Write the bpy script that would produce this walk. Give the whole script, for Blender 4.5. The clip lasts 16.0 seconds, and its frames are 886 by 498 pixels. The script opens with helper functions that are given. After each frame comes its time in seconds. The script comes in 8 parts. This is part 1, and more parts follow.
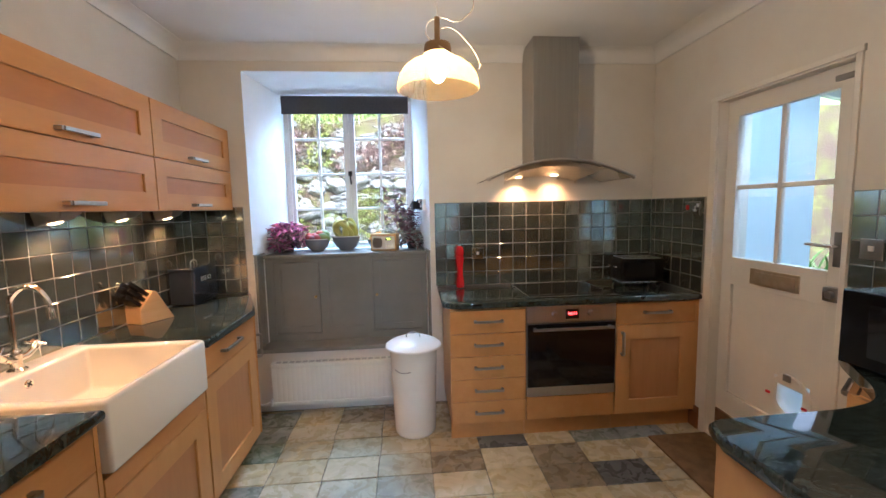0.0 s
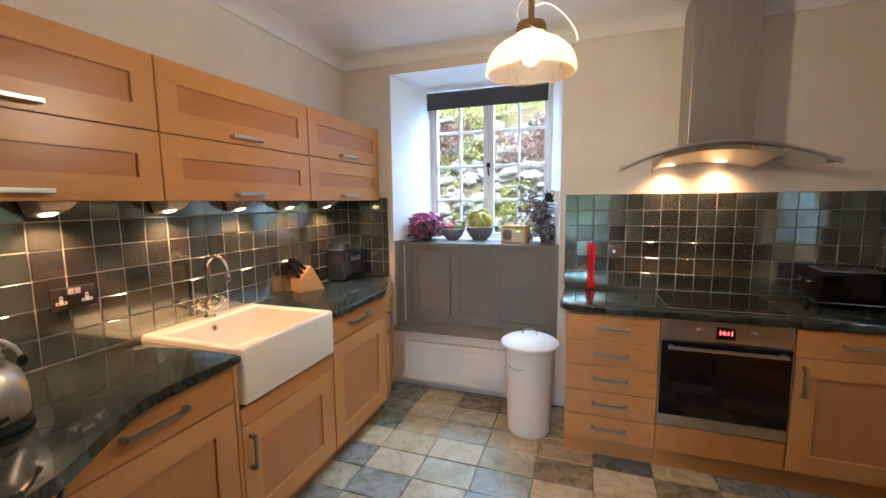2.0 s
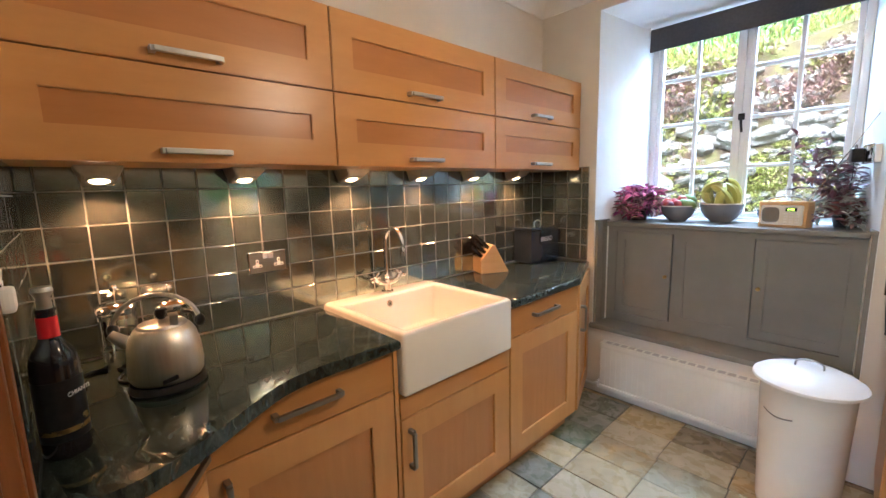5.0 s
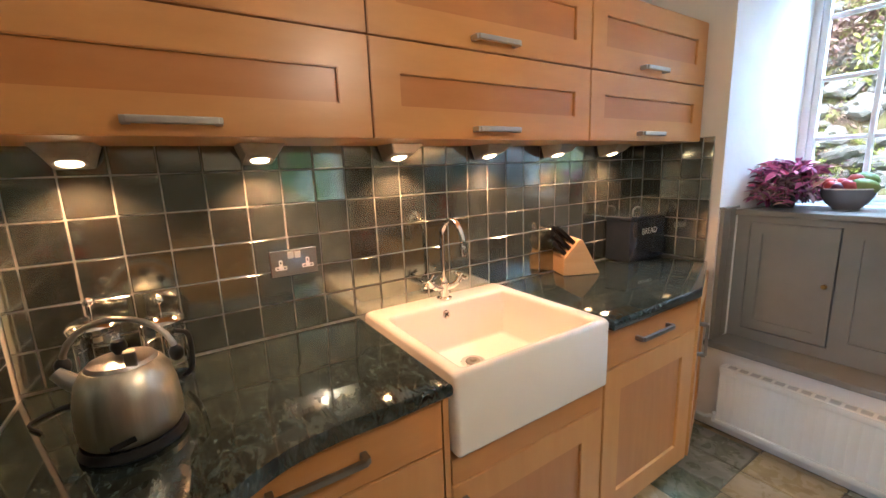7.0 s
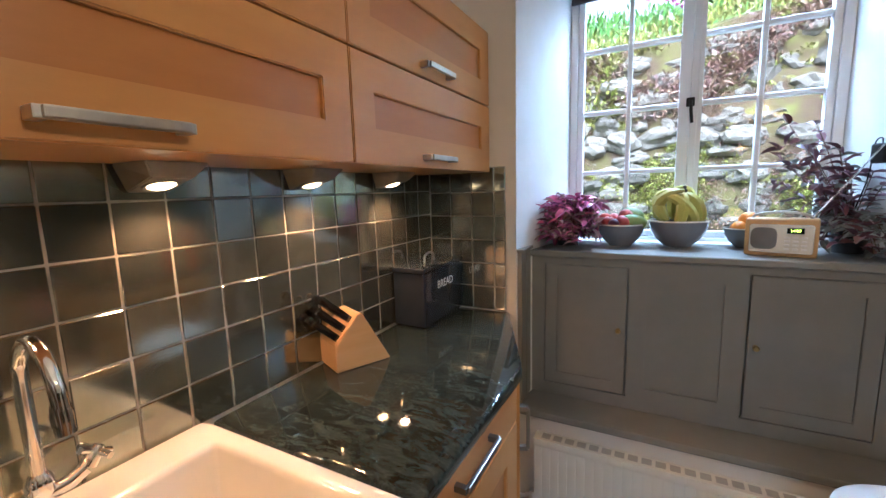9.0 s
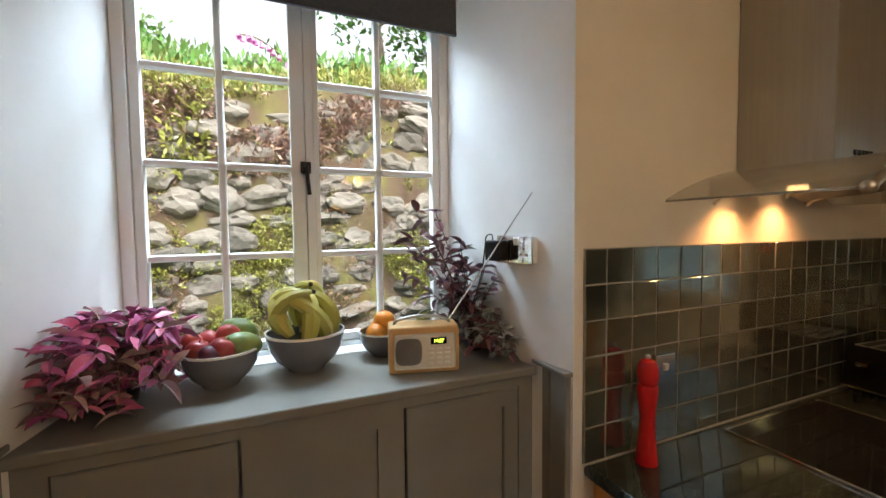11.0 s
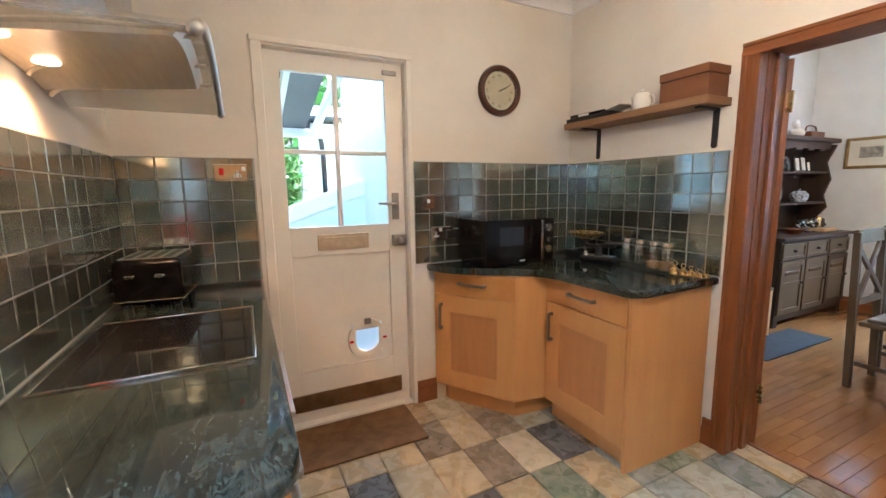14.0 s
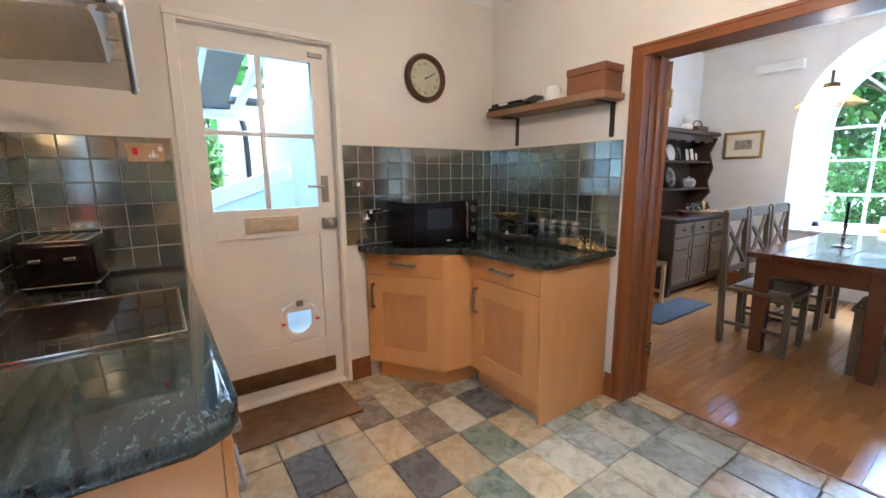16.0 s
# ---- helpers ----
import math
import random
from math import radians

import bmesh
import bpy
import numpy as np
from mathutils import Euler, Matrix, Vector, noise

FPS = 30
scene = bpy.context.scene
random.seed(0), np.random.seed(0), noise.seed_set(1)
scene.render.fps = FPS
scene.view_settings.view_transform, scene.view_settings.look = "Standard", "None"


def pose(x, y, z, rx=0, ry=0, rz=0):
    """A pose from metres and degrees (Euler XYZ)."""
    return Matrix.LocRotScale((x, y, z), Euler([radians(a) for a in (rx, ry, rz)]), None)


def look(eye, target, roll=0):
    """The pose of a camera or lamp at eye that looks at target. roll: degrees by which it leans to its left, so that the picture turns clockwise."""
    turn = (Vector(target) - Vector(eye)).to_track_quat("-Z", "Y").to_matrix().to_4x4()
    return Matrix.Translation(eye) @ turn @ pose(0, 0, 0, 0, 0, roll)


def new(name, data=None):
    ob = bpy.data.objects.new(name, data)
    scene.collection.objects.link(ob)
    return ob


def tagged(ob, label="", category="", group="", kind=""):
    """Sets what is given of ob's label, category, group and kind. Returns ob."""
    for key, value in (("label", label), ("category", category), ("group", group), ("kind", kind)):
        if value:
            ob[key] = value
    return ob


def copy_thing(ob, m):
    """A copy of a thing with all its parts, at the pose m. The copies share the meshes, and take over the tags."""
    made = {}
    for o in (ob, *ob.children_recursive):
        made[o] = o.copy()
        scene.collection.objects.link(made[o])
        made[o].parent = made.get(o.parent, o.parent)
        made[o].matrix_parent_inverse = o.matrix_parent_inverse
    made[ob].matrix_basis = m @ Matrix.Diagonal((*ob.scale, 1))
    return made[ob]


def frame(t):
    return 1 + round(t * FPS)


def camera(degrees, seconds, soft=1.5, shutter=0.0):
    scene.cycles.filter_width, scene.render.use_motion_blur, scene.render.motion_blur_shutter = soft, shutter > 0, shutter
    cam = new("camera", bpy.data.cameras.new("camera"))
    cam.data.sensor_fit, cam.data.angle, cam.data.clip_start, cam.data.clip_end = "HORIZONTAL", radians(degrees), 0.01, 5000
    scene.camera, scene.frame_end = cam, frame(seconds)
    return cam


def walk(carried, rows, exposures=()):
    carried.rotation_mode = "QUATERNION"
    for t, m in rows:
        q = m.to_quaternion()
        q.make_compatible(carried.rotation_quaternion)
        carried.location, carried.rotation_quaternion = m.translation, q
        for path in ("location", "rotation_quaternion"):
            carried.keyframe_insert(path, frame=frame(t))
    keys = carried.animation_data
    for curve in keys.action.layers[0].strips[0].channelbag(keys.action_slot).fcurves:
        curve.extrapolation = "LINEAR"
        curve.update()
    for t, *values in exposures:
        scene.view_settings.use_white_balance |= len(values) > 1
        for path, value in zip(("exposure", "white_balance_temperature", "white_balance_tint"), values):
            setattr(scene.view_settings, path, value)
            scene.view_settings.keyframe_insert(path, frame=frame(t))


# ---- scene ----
cam = camera(94.8, 16.0)
PATH = [
    (0, (-0.001, -0.04, 1.496), (0.162, 1.943, 1.296), -1.2),
    (0.5, (0.04, 0.049, 1.498), (0.045, 2.038, 1.292), -0.9),
    (1, (0.105, 0.092, 1.501), (-0.105, 2.07, 1.294), -0.7),
    (1.5, (0.232, 0.097, 1.5), (-0.224, 2.032, 1.284), -0.6),
    (2, (0.323, 0.039, 1.498), (-0.334, 1.913, 1.266), -0.6),
    (2.5, (0.384, -0.013, 1.487), (-0.395, 1.812, 1.24), -0.8),
    (3, (0.407, -0.012, 1.484), (-0.431, 1.785, 1.221), -0.9),
    (3.5, (0.394, 0.039, 1.481), (-0.509, 1.802, 1.207), -1.1),
    (4, (0.31, 0.136, 1.472), (-0.72, 1.827, 1.192), -1.3),
    (4.5, (0.221, 0.252, 1.447), (-1.002, 1.807, 1.152), -1.4),
    (5, (0.141, 0.431, 1.422), (-1.305, 1.78, 1.124), -1.5),
    (5.2, (0.118, 0.49, 1.414), (-1.405, 1.752, 1.118), -1.6),
    (7.3, (-0.24, 0.8, 1.422), (-1.89, 1.863, 1.039), -2.2),
    (7.5, (-0.279, 0.864, 1.422), (-1.902, 1.966, 1.034), -2.2),
    (8, (-0.373, 1.006, 1.402), (-1.863, 2.285, 1.021), -2.3),
    (8.5, (-0.517, 1.166, 1.397), (-1.758, 2.695, 1.049), -2.1),
    (8.7, (-0.566, 1.23, 1.41), (-1.689, 2.852, 1.08), -2.0),
    (10.8, (-0.657, 2.037, 1.61), (-0.052, 3.939, 1.485), -0.5),
    (11, (-0.626, 2.095, 1.597), (0.165, 3.929, 1.492), -0.6),
    (11.5, (-0.507, 2.262, 1.569), (0.767, 3.802, 1.502), -0.8),
    (12, (-0.379, 2.38, 1.547), (1.31, 3.45, 1.488), -1.2),
    (12.5, (-0.266, 2.449, 1.515), (1.697, 2.827, 1.458), -1.4),
    (13, (-0.264, 2.453, 1.486), (1.711, 2.155, 1.375), -1.9),
    (13.5, (-0.345, 2.443, 1.425), (1.52, 1.75, 1.227), -1.5),
    (14, (-0.432, 2.458, 1.363), (1.353, 1.603, 1.076), -0.8),
    (14.5, (-0.497, 2.485, 1.333), (1.243, 1.556, 1.002), -0.5),
    (15, (-0.546, 2.499, 1.327), (1.167, 1.528, 0.98), -0.4),
    (15.5, (-0.561, 2.49, 1.339), (1.115, 1.458, 0.983), -0.4),
    (16, (-0.557, 2.494, 1.335), (1.06, 1.369, 0.988), -0.5),
]
EXPOSURES = [
    (0, 2.34, 4800, 10),
    (3.5, 2.52, 4950, 10),
    (5, 2.58, 5000, 10),
    (8, 2.37, 4800, 10),
    (8.7, 2.17, 4750, 10),
    (10.8, 1.47, 6100, 10),
    (12, 1.78, 6600, 16),
    (13, 2.60, 6700, 14),
    (13.5, 3.02, 5100, 10),
    (14, 3.17, 4700, 10),
    (16, 3.13, 4500, 10),
]
walk(cam, [(t, look(eye, target, roll)) for t, eye, target, roll in PATH], EXPOSURES)

# ---- world, sun, lamps ----
world = bpy.data.worlds.new("world")
scene.world = world
world.use_nodes = True
wn = world.node_tree
sky = wn.nodes.new("ShaderNodeTexSky")
sky.sky_type = "NISHITA"
sky.sun_disc = False
sky.sun_elevation, sky.sun_rotation = radians(52), radians(160)
sky.air_density, sky.dust_density, sky.ozone_density = 1.0, 8.0, 0.6
haze = wn.nodes.new("ShaderNodeHueSaturation")
haze.inputs["Saturation"].default_value, haze.inputs["Value"].default_value = 0.2, 1.5
wn.links.new(sky.outputs[0], haze.inputs["Color"])
wn.links.new(haze.outputs[0], wn.nodes["Background"].inputs[0])
wn.nodes["Background"].inputs[1].default_value = 0.15


def lamp(name, kind, m, power, colour, size=0.1, spot=60, blend=0.5):
    data = bpy.data.lights.new(name, kind)
    data.energy, data.color = power, colour
    if kind == "AREA":
        data.shape, data.size, data.size_y = "RECTANGLE", size[0], size[1]
    elif kind == "SUN":
        data.angle = radians(size)
    else:
        data.shadow_soft_size = size
    if kind == "SPOT":
        data.spot_size, data.spot_blend = radians(spot), blend
    ob = new(name, data)
    ob.matrix_world = m
    return ob


WARM = (1.0, 0.68, 0.38)
HALOGEN = (1.0, 0.43, 0.14)
lamp("sun", "SUN", pose(0, 0, 8, 38, 0, 20), 0.9, (1.0, 0.96, 0.9), 14)
lamp("pendant_bulb", "POINT", pose(0.125, 1.555, 2.01), 5.2, WARM, 0.045)
lamp("dining_bulb", "POINT", pose(0.47, -2.0, 1.945), 4.2, WARM, 0.04)
SPOTS = (0.53, 0.945, 1.395, 1.80, 2.20, 2.60)
for sy in SPOTS:
    lamp("cabinet_spot", "SPOT", pose(-1.468, sy, 1.452), 2.6, HALOGEN, 0.02, 130, 0.6)
for hx, hz in ((0.80, 1.695), (1.075, 1.708)):
    lamp("hood_spot", "SPOT", look((hx, 2.905, hz), (hx, 2.94, 0.9)), 4.0, HALOGEN, 0.02, 132, 1.0)
# daylight standing in for the sky at the windows and in the porch
COOL = (0.71, 0.87, 1.0)
lamp("arch_window_daylight", "AREA", look((0.55, -4.75, 3.00), (-0.10, -1.2, 0.55)), 52, COOL, (1.5, 1.0))
lamp("kitchen_window_daylight", "AREA", look((-0.49, 4.05, 2.85), (-0.49, 3.0, 1.2)), 32, COOL, (1.1, 0.4))
lamp("porch_daylight", "AREA", look((2.30, 1.95, 2.50), (2.9, 1.7, 0.6)), 6, COOL, (0.3, 0.7))

# ---- materials ----
MATS = {}


def material(name, colour, rough=0.5, metal=0.0, second=None, scale=8.0, stretch=(1, 1, 1), amount=0.5, bump=0.0, bump_scale=60.0,
             vary=0.0, spec=0.5, coat=0.0, transmission=0.0, emit=0.0, third=None, rough_vary=0.0, ior=1.45):
    """Two noise scales mix the colours; vary shifts each piece's value; fine noise gives relief."""
    m = bpy.data.materials.new(name)
    m.use_nodes = True
    nt, b = m.node_tree, m.node_tree.nodes["Principled BSDF"]
    b.inputs["Roughness"].default_value, b.inputs["Metallic"].default_value = rough, metal
    b.inputs["Specular IOR Level"].default_value, b.inputs["Coat Weight"].default_value = spec, coat
    b.inputs["Coat Roughness"].default_value = 0.05
    b.inputs["Transmission Weight"].default_value, b.inputs["IOR"].default_value = transmission, ior
    b.inputs["Base Color"].default_value = (*colour, 1)
    tex = nt.nodes.new("ShaderNodeTexCoord")
    mp = nt.nodes.new("ShaderNodeMapping")
    mp.inputs["Scale"].default_value = stretch
    nt.links.new(tex.outputs["Object"], mp.inputs[0])
    out = None
    if second or vary:
        n1 = nt.nodes.new("ShaderNodeTexNoise")
        n1.inputs["Scale"].default_value, n1.inputs["Detail"].default_value = scale, 6
        n1.inputs["Roughness"].default_value = 0.62
        nt.links.new(mp.outputs[0], n1.inputs[0])
        ramp = nt.nodes.new("ShaderNodeValToRGB")
        e = ramp.color_ramp.elements
        e[0].position, e[1].position = 0.5 - 0.25 * amount, 0.5 + 0.25 * amount
        e[0].color, e[1].color = (*colour, 1), (*(second or colour), 1)
        if third:
            t3 = e.new(0.5 + 0.32 * amount)
            t3.color = (*third, 1)
        nt.links.new(n1.outputs[0], ramp.inputs[0])
        out = ramp.outputs[0]
        if vary:
            info = nt.nodes.new("ShaderNodeObjectInfo")
            hsv = nt.nodes.new("ShaderNodeHueSaturation")
            rng = nt.nodes.new("ShaderNodeMapRange")
            rng.inputs[3].default_value, rng.inputs[4].default_value = 1 - vary, 1 + vary
            nt.links.new(info.outputs["Random"], rng.inputs[0])
            nt.links.new(rng.outputs[0], hsv.inputs["Value"])
            nt.links.new(out, hsv.inputs["Color"])
            out = hsv.outputs[0]
        nt.links.new(out, b.inputs["Base Color"])
    if bump or rough_vary:
        n2 = nt.nodes.new("ShaderNodeTexNoise")
        n2.inputs["Scale"].default_value, n2.inputs["Detail"].default_value = bump_scale, 4
        nt.links.new(mp.outputs[0], n2.inputs[0])
        if bump:
            bp = nt.nodes.new("ShaderNodeBump")
            bp.inputs["Strength"].default_value, bp.inputs["Distance"].default_value = bump, 0.004
            nt.links.new(n2.outputs[0], bp.inputs["Height"])
            nt.links.new(bp.outputs[0], b.inputs["Normal"])
        if rough_vary:
            rr = nt.nodes.new("ShaderNodeMapRange")
            rr.inputs[3].default_value, rr.inputs[4].default_value = rough - rough_vary, rough + rough_vary
            nt.links.new(n2.outputs[0], rr.inputs[0])
            nt.links.new(rr.outputs[0], b.inputs["Roughness"])
    if emit:
        b.inputs["Emission Color"].default_value = (*colour, 1)
        b.inputs["Emission Strength"].default_value = emit
    MATS[name] = m
    return m


wall_paint = material("wall_paint", (0.66, 0.61, 0.53), 0.75, second=(0.70, 0.66, 0.585), scale=2.2, bump=0.25, bump_scale=14)
white_paint = material("white_paint", (0.80, 0.80, 0.78), 0.6, second=(0.75, 0.75, 0.73), scale=3, bump=0.2, bump_scale=18)
ceiling_paint = material("ceiling_paint", (0.78, 0.77, 0.74), 0.8, second=(0.74, 0.73, 0.69), scale=1.5, bump=0.15, bump_scale=10)
gloss_paint = material("gloss_paint", (0.74, 0.70, 0.62), 0.35, second=(0.70, 0.66, 0.58), scale=4, bump=0.12, bump_scale=20)
maple = material("maple", (0.47, 0.215, 0.054), 0.30, second=(0.56, 0.282, 0.080), scale=2.5, stretch=(6, 1.2, 6), amount=1.2, bump=0.05, bump_scale=90)
maple_panel = material("maple_panel", (0.38, 0.152, 0.034), 0.30, second=(0.46, 0.200, 0.051), scale=3, stretch=(6, 1.0, 6), amount=1.2, bump=0.04, bump_scale=90)
maple_up = material("maple_upright", (0.53, 0.262, 0.076), 0.33, second=(0.61, 0.332, 0.106), scale=2.5, stretch=(6, 6, 0.9), amount=1.2, bump=0.05, bump_scale=90)
maple_panel_up = material("maple_panel_upright", (0.42, 0.195, 0.06), 0.34, second=(0.51, 0.255, 0.09), scale=4, stretch=(7, 7, 0.8), amount=1.2, bump=0.05, bump_scale=90)
plinth_wood = material("plinth_wood", (0.36, 0.17, 0.06), 0.45, second=(0.44, 0.22, 0.09), scale=3, stretch=(4, 1, 4))
tile_glaze = material("tile_glaze", (0.258, 0.290, 0.264), 0.12, 0.90, second=(0.350, 0.392, 0.360), scale=6, vary=0.24, spec=0.9, bump_scale=9, rough_vary=0.03)
grout = material("grout", (0.34, 0.325, 0.28), 0.28, second=(0.25, 0.235, 0.20), scale=20)
floor_grout = material("floor_grout", (0.17, 0.155, 0.12), 0.7, second=(0.12, 0.11, 0.085), scale=20)
steel = material("steel", (0.53, 0.52, 0.50), 0.30, 1.0, second=(0.50, 0.49, 0.47), scale=5, stretch=(14, 14, 0.5), rough_vary=0.06)
dark_steel = material("dark_steel", (0.33, 0.31, 0.28), 0.36, 1.0, second=(0.26, 0.25, 0.22), scale=6, rough_vary=0.05)
chimney_steel = material("chimney_steel", (0.42, 0.41, 0.385), 0.34, 1.0, second=(0.385, 0.375, 0.35), scale=5, stretch=(14, 14, 0.5), rough_vary=0.06)
flex_cover = material("flex_cover", (0.46, 0.40, 0.31), 0.5, second=(0.38, 0.32, 0.25), scale=30)
kettle_steel = material("kettle_steel", (0.78, 0.74, 0.63), 0.33, 1.0, second=(0.60, 0.56, 0.46), scale=9, stretch=(9, 9, 0.25), amount=1.2, rough_vary=0.07)
chrome = material("chrome", (0.80, 0.79, 0.77), 0.10, 1.0, rough_vary=0.03)
bright_steel = material("bright_steel", (0.74, 0.71, 0.66), 0.24, 1.0, second=(0.70, 0.67, 0.62), scale=5, stretch=(14, 14, 0.5), rough_vary=0.06)
satin_brass = material("satin_brass", (0.60, 0.52, 0.38), 0.42, 0.9, second=(0.52, 0.43, 0.29), scale=20, rough_vary=0.06)
plate_metal = material("plate_metal", (0.66, 0.65, 0.63), 0.10, 1.0, second=(0.62, 0.61, 0.58), scale=8, rough_vary=0.03)
spot_metal = material("spot_metal", (0.46, 0.43, 0.38), 0.38, 0.7, second=(0.36, 0.33, 0.29), scale=12)
hood_under = material("hood_under", (0.62, 0.57, 0.48), 0.42, 0.6, second=(0.56, 0.51, 0.42), scale=5, stretch=(1, 10, 1), rough_vary=0.05)
brass = material("brass", (0.52, 0.37, 0.15), 0.28, 1.0, second=(0.42, 0.28, 0.10), scale=30, rough_vary=0.08)
black_glass = material("black_glass", (0.006, 0.006, 0.007), 0.05, spec=0.6, rough_vary=0.02)
black_plastic = material("black_plastic", (0.008, 0.008, 0.009), 0.30, spec=0.3, second=(0.02, 0.02, 0.02), scale=30, bump=0.05)
toaster_black = material("toaster_black", (0.004, 0.004, 0.0045), 0.14, spec=0.25, rough_vary=0.03)
black_gloss = material("black_gloss", (0.010, 0.010, 0.011), 0.15, coat=0.4, rough_vary=0.05)
ceramic = material("ceramic", (0.78, 0.75, 0.68), 0.10, spec=0.6, coat=0.5, rough_vary=0.03)
enamel = material("enamel", (0.80, 0.78, 0.70), 0.25, second=(0.75, 0.72, 0.63), scale=3, bump=0.05, bump_scale=12)
white_plastic = material("white_plastic", (0.78, 0.77, 0.74), 0.35, rough_vary=0.05)
grey_paint = material("grey_paint", (0.192, 0.186, 0.162), 0.45, second=(0.218, 0.212, 0.188), scale=3, bump=0.12, bump_scale=24)
blind_cloth = material("blind_cloth", (0.055, 0.058, 0.068), 0.85, second=(0.07, 0.072, 0.08), scale=80, bump=0.2, bump_scale=300)
red_gloss = material("red_gloss", (0.55, 0.012, 0.016), 0.18, coat=0.6, rough_vary=0.05)
pine_stain = material("stained_pine", (0.15, 0.050, 0.012), 0.34, second=(0.25, 0.088, 0.021), scale=3, stretch=(9, 9, 0.7), amount=1.3, bump=0.15, bump_scale=40)
pine_stain_x = material("stained_pine_cross", (0.15, 0.050, 0.012), 0.34, second=(0.25, 0.088, 0.021), scale=3, stretch=(0.7, 9, 9), amount=1.3, bump=0.15, bump_scale=40)
mat_fibre = material("mat_fibre", (0.135, 0.07, 0.024), 0.95, second=(0.20, 0.11, 0.04), scale=14, bump=1.0, bump_scale=350)
glass = material("glass", (1, 1, 1), 0.0, transmission=1.0, ior=1.45)
bulb_glow = material("bulb_glow", (1.0, 0.70, 0.38), 0.3, emit=5)
spot_glow = material("spot_glow", (1.0, 0.58, 0.24), 0.3, emit=3.6)


def granite_material():
    """Polished dark green granite: cloudy veins, fine pale flecks, high gloss."""
    m = bpy.data.materials.new("granite")
    m.use_nodes = True
    nt, b = m.node_tree, m.node_tree.nodes["Principled BSDF"]
    tex = nt.nodes.new("ShaderNodeTexCoord")
    mp = nt.nodes.new("ShaderNodeMapping")
    mp.inputs["Rotation"].default_value, mp.inputs["Scale"].default_value = (0, 0, 0.7), (1, 2.4, 1)
    nt.links.new(tex.outputs["Object"], mp.inputs[0])

    def noise_ramp(scale, detail, warp, lo, hi, c0, c1):
        n = nt.nodes.new("ShaderNodeTexNoise")
        n.inputs["Scale"].default_value, n.inputs["Detail"].default_value, n.inputs["Distortion"].default_value = scale, detail, warp
        n.inputs["Roughness"].default_value = 0.68
        nt.links.new(mp.outputs[0], n.inputs[0])
        r = nt.nodes.new("ShaderNodeValToRGB")
        r.color_ramp.elements[0].position, r.color_ramp.elements[1].position = lo, hi
        r.color_ramp.elements[0].color, r.color_ramp.elements[1].color = (*c0, 1), (*c1, 1)
        nt.links.new(n.outputs[0], r.inputs[0])
        return r.outputs[0]

    cloud = noise_ramp(11, 9, 1.6, 0.40, 0.72, (0.006, 0.010, 0.009), (0.054, 0.072, 0.064))
    fleck = noise_ramp(75, 6, 0.6, 0.52, 0.74, (0, 0, 0), (0.036, 0.044, 0.038))
    add = nt.nodes.new("ShaderNodeMix")
    add.data_type, add.blend_type = "RGBA", "ADD"
    add.inputs[0].default_value = 0.8
    nt.links.new(cloud, add.inputs[6])
    nt.links.new(fleck, add.inputs[7])
    nt.links.new(add.outputs[2], b.inputs["Base Color"])
    b.inputs["Roughness"].default_value, b.inputs["Specular IOR Level"].default_value = 0.05, 0.6
    return m


granite = granite_material()


def slate_material(name, base, streak):
    """Riven slate of one stone colour, clouded towards a second, with cleft relief."""
    m = bpy.data.materials.new(name)
    m.use_nodes = True
    nt, b = m.node_tree, m.node_tree.nodes["Principled BSDF"]
    info = nt.nodes.new("ShaderNodeObjectInfo")
    geo = nt.nodes.new("ShaderNodeNewGeometry")
    warp = nt.nodes.new("ShaderNodeTexNoise")
    warp.inputs["Scale"].default_value, warp.inputs["Detail"].default_value, warp.inputs["Distortion"].default_value = 6.5, 9, 1.8
    nt.links.new(geo.outputs["Position"], warp.inputs[0])
    hue = nt.nodes.new("ShaderNodeValToRGB")
    hue.color_ramp.elements[0].position, hue.color_ramp.elements[1].position = 0.34, 0.68
    hue.color_ramp.elements[0].color, hue.color_ramp.elements[1].color = (*streak, 1), (*base, 1)
    nt.links.new(warp.outputs[0], hue.inputs[0])
    rng = nt.nodes.new("ShaderNodeMapRange")
    rng.inputs[3].default_value, rng.inputs[4].default_value = 0.84, 1.14
    nt.links.new(info.outputs["Random"], rng.inputs[0])
    hsv = nt.nodes.new("ShaderNodeHueSaturation")
    nt.links.new(rng.outputs[0], hsv.inputs["Value"])
    nt.links.new(hue.outputs[0], hsv.inputs["Color"])
    nt.links.new(hsv.outputs[0], b.inputs["Base Color"])
    fine = nt.nodes.new("ShaderNodeTexNoise")
    fine.inputs["Scale"].default_value, fine.inputs["Detail"].default_value, fine.inputs["Distortion"].default_value = 13, 9, 0.9
    nt.links.new(geo.outputs["Position"], fine.inputs[0])
    bp = nt.nodes.new("ShaderNodeBump")
    bp.inputs["Strength"].default_value, bp.inputs["Distance"].default_value = 0.30, 0.006
    nt.links.new(fine.outputs[0], bp.inputs["Height"])
    nt.links.new(bp.outputs[0], b.inputs["Normal"])
    rr = nt.nodes.new("ShaderNodeMapRange")
    rr.inputs[3].default_value, rr.inputs[4].default_value = 0.14, 0.42
    nt.links.new(fine.outputs[0], rr.inputs[0])
    nt.links.new(rr.outputs[0], b.inputs["Roughness"])
    return m


